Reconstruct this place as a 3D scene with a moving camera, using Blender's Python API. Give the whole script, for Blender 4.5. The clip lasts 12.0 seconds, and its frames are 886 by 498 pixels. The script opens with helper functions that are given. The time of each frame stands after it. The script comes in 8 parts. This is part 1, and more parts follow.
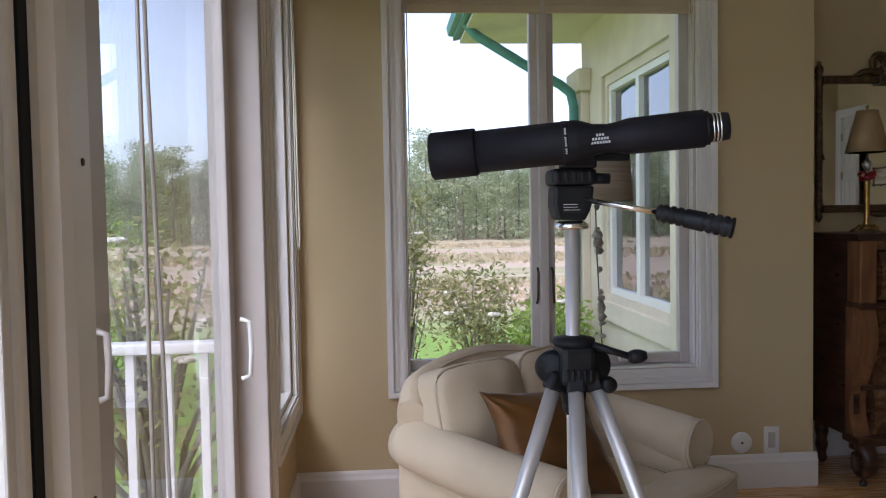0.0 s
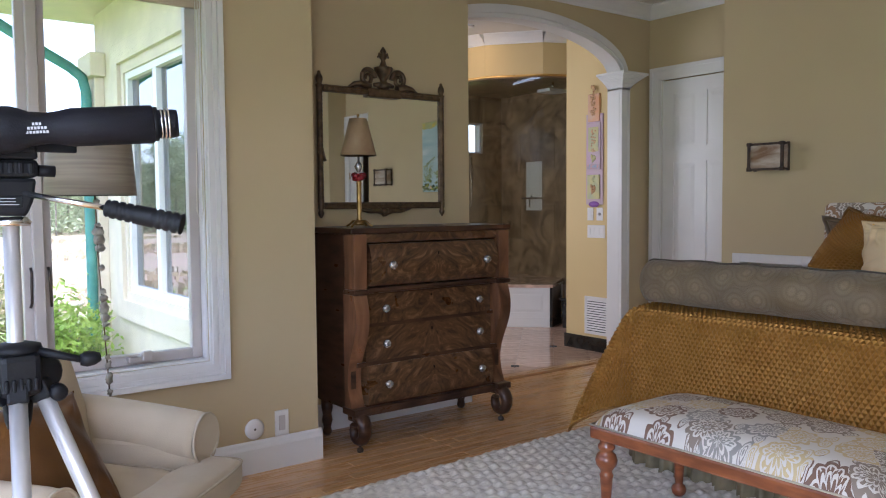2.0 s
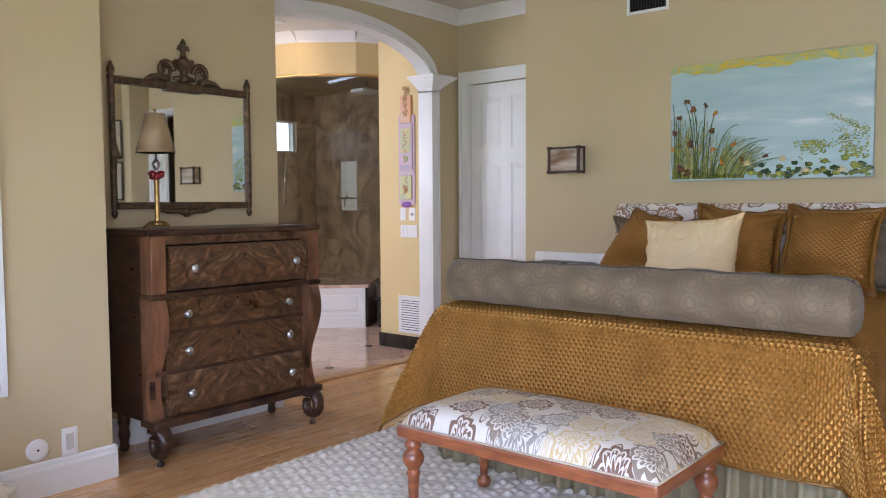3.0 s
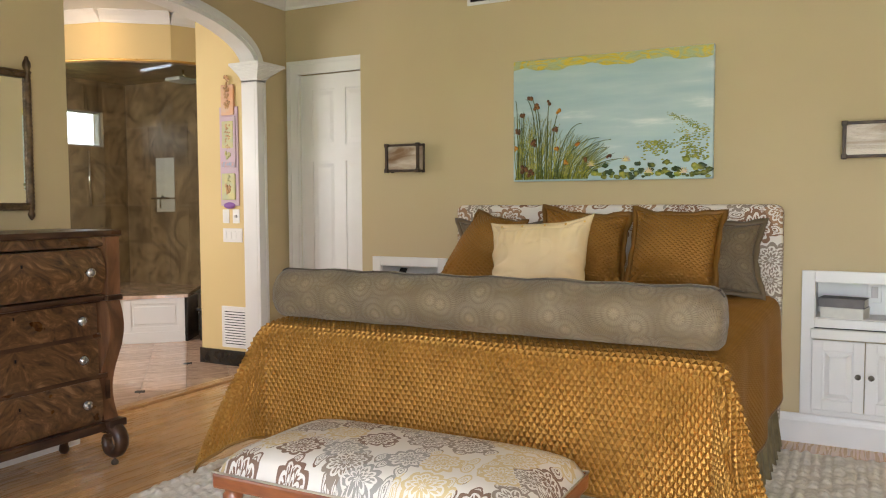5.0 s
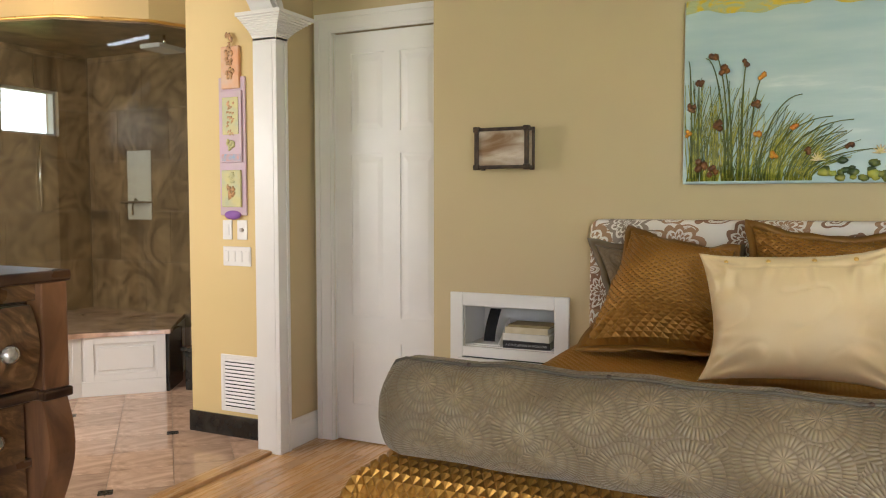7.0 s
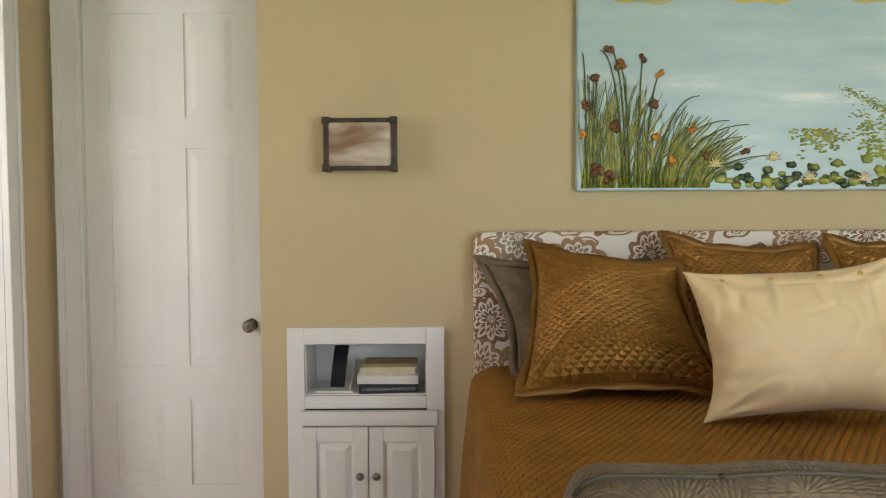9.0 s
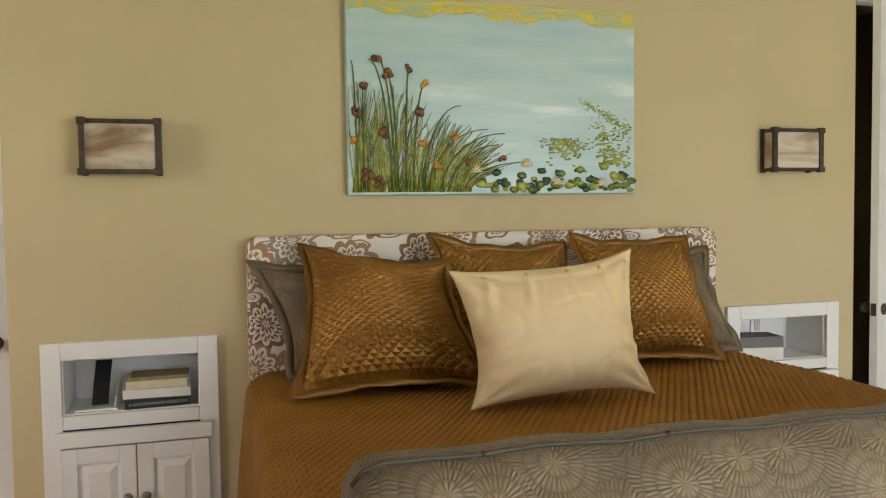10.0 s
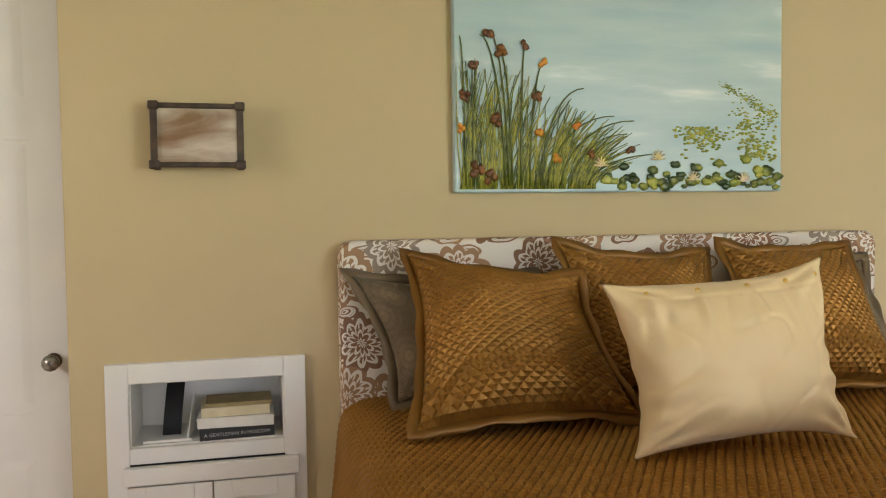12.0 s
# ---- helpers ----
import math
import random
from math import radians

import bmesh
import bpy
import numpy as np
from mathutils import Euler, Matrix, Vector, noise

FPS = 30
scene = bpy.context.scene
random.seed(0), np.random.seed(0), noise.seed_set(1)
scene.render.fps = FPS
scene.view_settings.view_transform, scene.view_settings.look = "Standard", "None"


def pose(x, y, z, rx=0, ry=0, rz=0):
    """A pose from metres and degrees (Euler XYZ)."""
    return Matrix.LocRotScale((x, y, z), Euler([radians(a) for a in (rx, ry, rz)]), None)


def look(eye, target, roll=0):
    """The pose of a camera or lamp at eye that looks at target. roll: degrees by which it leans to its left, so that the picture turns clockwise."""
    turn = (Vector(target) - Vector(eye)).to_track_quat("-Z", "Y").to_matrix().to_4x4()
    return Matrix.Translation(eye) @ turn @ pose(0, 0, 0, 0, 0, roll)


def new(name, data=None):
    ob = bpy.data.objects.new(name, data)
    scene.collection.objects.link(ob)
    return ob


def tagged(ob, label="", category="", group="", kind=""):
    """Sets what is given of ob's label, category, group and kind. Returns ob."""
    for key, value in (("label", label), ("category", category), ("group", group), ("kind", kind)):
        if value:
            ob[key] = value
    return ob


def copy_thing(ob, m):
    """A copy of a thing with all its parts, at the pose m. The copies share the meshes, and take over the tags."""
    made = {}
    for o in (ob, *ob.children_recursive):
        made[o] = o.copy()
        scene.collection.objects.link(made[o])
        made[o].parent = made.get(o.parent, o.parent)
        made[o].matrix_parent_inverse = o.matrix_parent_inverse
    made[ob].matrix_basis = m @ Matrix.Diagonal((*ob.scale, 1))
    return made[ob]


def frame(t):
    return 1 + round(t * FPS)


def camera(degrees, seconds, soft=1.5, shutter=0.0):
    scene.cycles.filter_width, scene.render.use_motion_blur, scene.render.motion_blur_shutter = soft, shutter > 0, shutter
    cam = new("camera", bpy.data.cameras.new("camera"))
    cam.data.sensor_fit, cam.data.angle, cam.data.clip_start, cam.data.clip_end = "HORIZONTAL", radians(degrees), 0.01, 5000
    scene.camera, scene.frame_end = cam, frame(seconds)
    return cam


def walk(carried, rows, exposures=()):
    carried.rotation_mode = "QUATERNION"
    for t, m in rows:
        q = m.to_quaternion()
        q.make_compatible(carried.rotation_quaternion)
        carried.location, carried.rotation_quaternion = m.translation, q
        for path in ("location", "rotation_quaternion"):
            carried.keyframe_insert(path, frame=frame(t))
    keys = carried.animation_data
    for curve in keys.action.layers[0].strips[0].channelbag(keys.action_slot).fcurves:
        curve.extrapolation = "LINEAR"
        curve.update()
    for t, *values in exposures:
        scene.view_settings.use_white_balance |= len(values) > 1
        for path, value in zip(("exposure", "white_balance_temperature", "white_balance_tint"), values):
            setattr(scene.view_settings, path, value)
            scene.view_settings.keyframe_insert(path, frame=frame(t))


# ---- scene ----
cam = camera(58.5, 12.0, soft=1.1)
METRES, EYE, TILT, LEAN, TURN = 4.52, 1.362, 0.0, 0.0, -4.4
ROWS = [
    (0.0, 0.0, 0.0, 0.0, -0.04, -2.44, 1.0),
    (0.5, 0.0063, -0.0037, 0.0011, -9.27, -2.69, 0.88),
    (1.0, 0.0108, -0.0051, 0.0001, -17.78, -2.92, 0.73),
    (1.5, 0.0165, -0.0067, 0.0005, -25.88, -3.08, 0.57),
    (2.0, 0.0228, -0.0088, -0.0, -32.85, -3.22, 0.47),
    (2.5, 0.0307, -0.012, 0.0004, -39.31, -3.32, 0.41),
    (3.0, 0.0376, -0.0137, 0.0008, -45.77, -3.34, 0.34),
    (3.5, 0.0422, -0.015, 0.0004, -50.88, -3.4, 0.28),
    (5.5, 0.1771, 0.1187, 0.0043, -58.37, -3.38, 0.22),
    (6.0, 0.2527, 0.2056, 0.0076, -58.57, -3.39, 0.14),
    (6.5, 0.3161, 0.3045, 0.0128, -58.56, -3.39, 0.09),
    (8.5, 0.488, 0.6182, 0.0157, -76.79, -2.97, 0.06),
    (9.0, 0.4736, 0.6469, 0.0158, -85.72, -2.78, 0.27),
    (9.5, 0.4645, 0.6497, 0.0162, -94.42, -2.75, 0.6),
    (10.0, 0.4622, 0.6476, 0.0162, -102.04, -2.68, 0.78),
    (10.5, 0.4588, 0.646, 0.0169, -107.99, -2.71, 0.83),
    (11.0, 0.4636, 0.6497, 0.017, -109.8, -2.73, 0.83),
    (11.5, 0.4966, 0.665, 0.0133, -108.57, -2.64, 0.76),
    (12.0, 0.5703, 0.6887, 0.0159, -99.31, -2.51, 0.72),
]
walk(cam, [(t, pose(0, 0, EYE, TILT, LEAN, TURN) @ pose(METRES * x, METRES * y, METRES * z, 90 + pitch, roll, yaw)) for t, x, y, z, yaw, pitch, roll in ROWS],
     exposures=((0.0, 0.18, 5500, 18), (0.5, 0.40, 5400, 18), (1.0, 0.90, 5250, 19), (1.5, 1.24, 5200, 17), (2.0, 1.38, 5150, 18), (2.5, 1.80, 5200, 18), (3.0, 2.02, 5080, 20), (3.7, 2.06, 5120, 20), (5.3, 2.12, 6050, 12), (6.7, 2.14, 6050, 12), (8.4, 2.2, 5720, 10), (9.5, 2.14, 5950, 10), (10.5, 2.12, 6100, 9), (11.4, 2.12, 6100, 10), (12.0, 2.2, 6150, 11)))
# ---- light and world ----
world = bpy.data.worlds.new("world")
scene.world = world
world.use_nodes = True
wn = world.node_tree
sky = wn.nodes.new("ShaderNodeTexSky")
sky.sky_type, sky.sun_disc = "NISHITA", False
sky.sun_elevation, sky.sun_rotation = radians(50), radians(200)
sky.air_density, sky.dust_density, sky.ozone_density = 1.0, 2.5, 0.8
veil = wn.nodes.new("ShaderNodeHueSaturation")  # thin high cloud: a pale sky
veil.inputs["Saturation"].default_value, veil.inputs["Value"].default_value = 0.50, 1.95
wn.links.new(sky.outputs[0], veil.inputs["Color"])
wn.links.new(veil.outputs[0], wn.nodes["Background"].inputs[0])
wn.nodes["Background"].inputs[1].default_value = 0.15


def lamp(name, kind, m, energy, color, **more):
    data = bpy.data.lights.new(name, kind)
    data.energy, data.color = energy, color
    for key, value in more.items():
        if key == "size":
            data.shape, data.size, data.size_y = "RECTANGLE", value[0], value[1]
        elif key == "angle":
            data.angle = value
        elif key == "radius":
            data.shadow_soft_size = value
    ob = new(name, data)
    ob.matrix_world = m
    return ob


lamp("sun", "SUN", look((0, 0, 20), (5, 9.5, 6)), 2.3, (1, 0.97, 0.93), angle=radians(25))
# daylight of the glazed doors beside and behind the walker, and of the bathroom's window
lamp("door_daylight", "AREA", look((-0.36, -0.35, 1.25), (2, -0.35, 0.75)), 25, (0.93, 0.97, 1.0), size=(1.5, 2.2))
lamp("bath_daylight", "AREA", look((3.2, 6.2, 1.9), (5, 6.2, 1.3)), 15, (1, 0.95, 0.86), size=(1.4, 1.2))
can = lamp("bath_can", "SPOT", look((5.32, 6.38, 3.16), (5.75, 6.75, 2.75)), 3, (1, 0.66, 0.32), radius=0.08)
can.data.spot_size, can.data.spot_blend = radians(120), 1.0


# ---- materials ----
def mat(name, base, rough=0.6, metal=0.0, second=None, scale=8.0, stretch=(1, 1, 1), bump=0.0, bump_scale=60.0,
        sheen=0.0, coat=0.0, spec=0.5, detail=4.0, contrast=(0.35, 0.65), alpha=1.0, random_amount=0.0, coords="Object", rough_var=0.08, distort=0.0, grain=0.5):
    """A procedural surface: base colour mottled into a second one, rough variation and fine relief."""
    m = bpy.data.materials.new(name)
    m.use_nodes = True
    n, l = m.node_tree.nodes, m.node_tree.links
    b = n["Principled BSDF"]
    b.inputs["Metallic"].default_value = metal
    b.inputs["Sheen Weight"].default_value = sheen
    b.inputs["Coat Weight"].default_value = coat
    b.inputs["Coat Roughness"].default_value = 0.15
    b.inputs["Specular IOR Level"].default_value = spec
    tc = n.new("ShaderNodeTexCoord")
    mp = n.new("ShaderNodeMapping")
    mp.inputs["Scale"].default_value = stretch
    l.new(tc.outputs[coords], mp.inputs[0])
    no = n.new("ShaderNodeTexNoise")
    no.inputs["Scale"].default_value, no.inputs["Detail"].default_value = scale, detail
    no.inputs["Distortion"].default_value, no.inputs["Roughness"].default_value = distort, grain
    l.new(mp.outputs[0], no.inputs["Vector"])
    ramp = n.new("ShaderNodeValToRGB")
    ramp.color_ramp.elements[0].position, ramp.color_ramp.elements[1].position = contrast
    second = second or tuple(c * 0.9 for c in base)
    ramp.color_ramp.elements[0].color, ramp.color_ramp.elements[1].color = (*base, 1), (*second, 1)
    l.new(no.outputs["Fac"], ramp.inputs[0])
    out = ramp.outputs[0]
    if random_amount:
        info = n.new("ShaderNodeObjectInfo")
        mr = n.new("ShaderNodeMapRange")
        mr.inputs["To Min"].default_value, mr.inputs["To Max"].default_value = 1 - random_amount, 1 + random_amount
        l.new(info.outputs["Random"], mr.inputs["Value"])
        hs = n.new("ShaderNodeHueSaturation")
        l.new(mr.outputs[0], hs.inputs["Value"])
        l.new(out, hs.inputs["Color"])
        out = hs.outputs[0]
    l.new(out, b.inputs["Base Color"])
    rr = n.new("ShaderNodeMapRange")
    rr.inputs["To Min"].default_value, rr.inputs["To Max"].default_value = max(0.02, rough - rough_var), min(1, rough + rough_var)
    l.new(no.outputs["Fac"], rr.inputs["Value"])
    l.new(rr.outputs[0], b.inputs["Roughness"])
    if bump:
        n2 = n.new("ShaderNodeTexNoise")
        n2.inputs["Scale"].default_value, n2.inputs["Detail"].default_value = bump_scale, 3
        l.new(mp.outputs[0], n2.inputs["Vector"])
        bu = n.new("ShaderNodeBump")
        bu.inputs["Strength"].default_value, bu.inputs["Distance"].default_value = bump, 0.004
        l.new(n2.outputs["Fac"], bu.inputs["Height"])
        l.new(bu.outputs[0], b.inputs["Normal"])
    return m


def glass(name, tint=(1, 1, 1), reflect=0.08, rough=0.0):
    """A thin pane: clear, with a glossy share that grows at grazing angles."""
    m = bpy.data.materials.new(name)
    m.use_nodes = True
    n, l = m.node_tree.nodes, m.node_tree.links
    n.remove(n["Principled BSDF"])
    tr, gl, mx, lw = (n.new("ShaderNode" + k) for k in ("BsdfTransparent", "BsdfGlossy", "MixShader", "LayerWeight"))
    tr.inputs[0].default_value = (*tint, 1)
    gl.inputs["Roughness"].default_value = rough
    lw.inputs["Blend"].default_value = 0.5
    pw, ma = n.new("ShaderNodeMath"), n.new("ShaderNodeMath")
    pw.operation, ma.operation = "POWER", "MULTIPLY_ADD"
    pw.inputs[1].default_value = 2.8
    ma.inputs[1].default_value, ma.inputs[2].default_value = 0.62, reflect * 0.4
    l.new(lw.outputs["Facing"], pw.inputs[0])
    l.new(pw.outputs[0], ma.inputs[0])
    l.new(ma.outputs[0], mx.inputs[0])
    l.new(tr.outputs[0], mx.inputs[1])
    l.new(gl.outputs[0], mx.inputs[2])
    l.new(mx.outputs[0], n["Material Output"].inputs[0])
    return m


WALL = mat("wall_paint", (0.53, 0.423, 0.245), 0.75, second=(0.51, 0.406, 0.234), scale=1.3, bump=0.12, bump_scale=180)
BATHWALL = mat("bath_wall_paint", (0.66, 0.50, 0.235), 0.7, second=(0.64, 0.485, 0.225), scale=1.3, bump=0.12, bump_scale=180)
WHITE = mat("white_paint", (0.76, 0.74, 0.71), 0.38, second=(0.72, 0.70, 0.67), scale=3, bump=0.03, bump_scale=90)
VINYL = mat("vinyl_frame", (0.52, 0.475, 0.44), 0.42, second=(0.48, 0.44, 0.41), scale=5, bump=0.03)
CEIL = mat("ceiling_paint", (0.70, 0.66, 0.58), 0.85, scale=2, bump=0.1, bump_scale=140)
OAK = mat("oak_plank", (0.62, 0.36, 0.15), 0.28, second=(0.48, 0.25, 0.095), scale=9, stretch=(0.35, 6, 1), bump=0.05, bump_scale=30, coat=0.35, random_amount=0.16, contrast=(0.3, 0.75))
MAHOG = mat("mahogany", (0.085, 0.040, 0.020), 0.3, second=(0.020, 0.009, 0.006), scale=5, stretch=(1.2, 1, 4), bump=0.04, coat=0.08, spec=0.35, contrast=(0.3, 0.7))
# figured veneer; the light on the posts is put into its paler red
POST = mat("lit_figured_veneer", (0.25, 0.115, 0.052), 0.3, second=(0.075, 0.032, 0.016), scale=3, stretch=(3, 3, 0.7), detail=10, coat=0.08, spec=0.35, contrast=(0.3, 0.7), distort=1.2)


def flame_veneer(name, centre):
    """Book-matched crotch mahogany: a feathered figure mirrored about the drawer's middle."""
    m = mat(name, (0.1, 0.05, 0.02), 0.3, coat=0.08, spec=0.4, scale=7)
    n, l = m.node_tree.nodes, m.node_tree.links
    tc, sp, cb = n.new("ShaderNodeTexCoord"), n.new("ShaderNodeSeparateXYZ"), n.new("ShaderNodeCombineXYZ")
    l.new(tc.outputs["Object"], sp.inputs[0])
    off, ab, run = n.new("ShaderNodeMath"), n.new("ShaderNodeMath"), n.new("ShaderNodeMath")
    off.operation, ab.operation, run.operation = "SUBTRACT", "ABSOLUTE", "MULTIPLY_ADD"
    off.inputs[1].default_value, run.inputs[1].default_value = centre, 0.4
    l.new(sp.outputs[0], off.inputs[0])
    l.new(off.outputs[0], ab.inputs[0])
    l.new(ab.outputs[0], run.inputs[0])
    l.new(sp.outputs[2], run.inputs[2])
    l.new(ab.outputs[0], cb.inputs[0])
    l.new(run.outputs[0], cb.inputs[2])
    mp, no, ramp = n.new("ShaderNodeMapping"), n.new("ShaderNodeTexNoise"), n.new("ShaderNodeValToRGB")
    mp.inputs["Scale"].default_value = (2.2, 1, 3.6)
    no.inputs["Scale"].default_value, no.inputs["Detail"].default_value = 3.2, 9
    no.inputs["Distortion"].default_value, no.inputs["Roughness"].default_value = 2.6, 0.6
    l.new(cb.outputs[0], mp.inputs[0])
    l.new(mp.outputs[0], no.inputs["Vector"])
    for i, (p, c) in enumerate(((0.30, (0.022, 0.010, 0.006)), (0.44, (0.075, 0.035, 0.015)), (0.56, (0.125, 0.062, 0.026)), (0.70, (0.24, 0.135, 0.062)))):
        e = ramp.color_ramp.elements[i] if i < 2 else ramp.color_ramp.elements.new(p)
        e.position, e.color = p, (*c, 1)
    l.new(no.outputs["Fac"], ramp.inputs[0])
    l.new(ramp.outputs[0], n["Principled BSDF"].inputs["Base Color"])
    return m


FLAME = flame_veneer("flame_veneer", 2.85)
CHERRY = mat("turned_cherry", (0.30, 0.095, 0.03), 0.32, second=(0.17, 0.05, 0.016), scale=7, stretch=(1, 1, 4), coat=0.3)
GRANITE = mat("granite", (0.42, 0.28, 0.15), 0.38, second=(0.085, 0.055, 0.030), scale=2.6, detail=15, contrast=(0.36, 0.66), random_amount=0.22, distort=2.2, grain=0.72)
TILE = mat("stone_tile", (0.70, 0.49, 0.36), 0.07, second=(0.26, 0.16, 0.11), scale=2.4, detail=14, random_amount=0.12, contrast=(0.36, 0.72), distort=2.4, grain=0.66)
BLACKSTONE = mat("black_stone", (0.012, 0.011, 0.010), 0.2, second=(0.03, 0.028, 0.025), scale=12)
GROUT = mat("grout", (0.40, 0.31, 0.23), 0.9, scale=20)
GOLD = mat("brass_trim", (0.80, 0.52, 0.16), 0.3, metal=0.9, second=(0.7, 0.44, 0.13), scale=10)
IRON = mat("dark_iron", (0.045, 0.034, 0.028), 0.5, metal=0.6, second=(0.09, 0.06, 0.04), scale=25, bump=0.2)
BRONZE = mat("mirror_frame_bronze", (0.07, 0.045, 0.024), 0.42, metal=0.5, second=(0.16, 0.10, 0.05), scale=30, bump=0.3, bump_scale=90)
CHROME = mat("chrome", (0.75, 0.74, 0.72), 0.16, metal=1.0, scale=8)
ALU = mat("aluminium_tube", (0.60, 0.57, 0.55), 0.42, metal=0.7, second=(0.56, 0.54, 0.52), scale=20)
BLACKPL = mat("black_plastic", (0.005, 0.005, 0.006), 0.5, spec=0.2, second=(0.010, 0.010, 0.011), scale=30, bump=0.05, bump_scale=250)
RUBBER = mat("black_armour", (0.005, 0.005, 0.006), 0.6, spec=0.2, second=(0.010, 0.009, 0.012), scale=12, bump=0.12, bump_scale=400)
LINEN = mat("cream_upholstery", (0.53, 0.435, 0.305), 0.9, second=(0.48, 0.39, 0.27), scale=5, bump=0.25, bump_scale=260, sheen=0.08)
VELVET = mat("bronze_velvet", (0.17, 0.070, 0.012), 0.40, metal=0.5, second=(0.085, 0.036, 0.007), scale=4, sheen=0.05, bump=0.2, bump_scale=120)
CREAMSATIN = mat("cream_satin", (0.76, 0.58, 0.32), 0.55, second=(0.73, 0.55, 0.30), scale=4, bump=0.35, bump_scale=22, sheen=0.1)
SKIRT = mat("olive_skirt", (0.22, 0.178, 0.092), 0.5, second=(0.15, 0.12, 0.06), scale=14)
MIRROR = mat("mirror_glass", (0.86, 0.86, 0.84), 0.02, metal=1.0, second=(0.85, 0.85, 0.83), rough_var=0.0)
PANE = glass("window_glass")
SHOWERGLASS = glass("shower_glass", (0.80, 0.83, 0.81), 0.12)
TEAL = mat("verdigris_copper", (0.05, 0.20, 0.18), 0.6, second=(0.10, 0.28, 0.24), scale=9, bump=0.1)
STUCCO = mat("stucco", (0.68, 0.60, 0.46), 0.9, second=(0.60, 0.53, 0.42), scale=3, bump=0.3, bump_scale=90)
RUGM = mat("grey_wool", (0.80, 0.74, 0.64), 0.95, second=(0.66, 0.60, 0.52), scale=35, bump=0.4, bump_scale=300)
BRASS = mat("antique_brass", (0.55, 0.36, 0.12), 0.32, metal=0.9, second=(0.30, 0.18, 0.06), scale=18)
SHADE = mat("parchment_shade", (0.40, 0.28, 0.15), 0.5, second=(0.28, 0.18, 0.09), scale=7, bump=0.15)
LETTER = mat("white_lettering", (0.42, 0.42, 0.42), 0.6)
SEAM = mat("cord_piping", (0.47, 0.39, 0.28), 0.9, scale=30)
PAPER = mat("paper", (0.72, 0.68, 0.58), 0.8, scale=15)
BLACKPAINT = mat("black_cover", (0.015, 0.014, 0.015), 0.5, scale=12)
REDGLASS = mat("red_glass", (0.25, 0.008, 0.015), 0.08, second=(0.16, 0.004, 0.01), scale=20, coat=0.5)
SMOKE = mat("smoked_crystal", (0.10, 0.085, 0.07), 0.08, metal=0.3, second=(0.30, 0.28, 0.25), scale=70, coat=0.6)
CRYSTAL = mat("crystal_knob", (0.30, 0.285, 0.27), 0.05, metal=0.7, second=(0.62, 0.60, 0.58), scale=60, coat=0.6)


COVER = mat("quilted_bronze_satin", (0.39, 0.200, 0.040), 0.49, metal=0.8, second=(0.34, 0.170, 0.030), scale=6, spec=0.6, rough_var=0.05, bump=0.12, bump_scale=300)
SHAM = mat("quilted_sham", (0.34, 0.168, 0.030), 0.47, metal=0.7, second=(0.28, 0.138, 0.022), scale=6, spec=0.6, rough_var=0.05, bump=0.12, bump_scale=300)
BRONZESATIN = mat("bronze_satin", (0.235, 0.112, 0.016), 0.42, metal=0.35, second=(0.185, 0.086, 0.012), scale=6, bump=0.06, bump_scale=40)


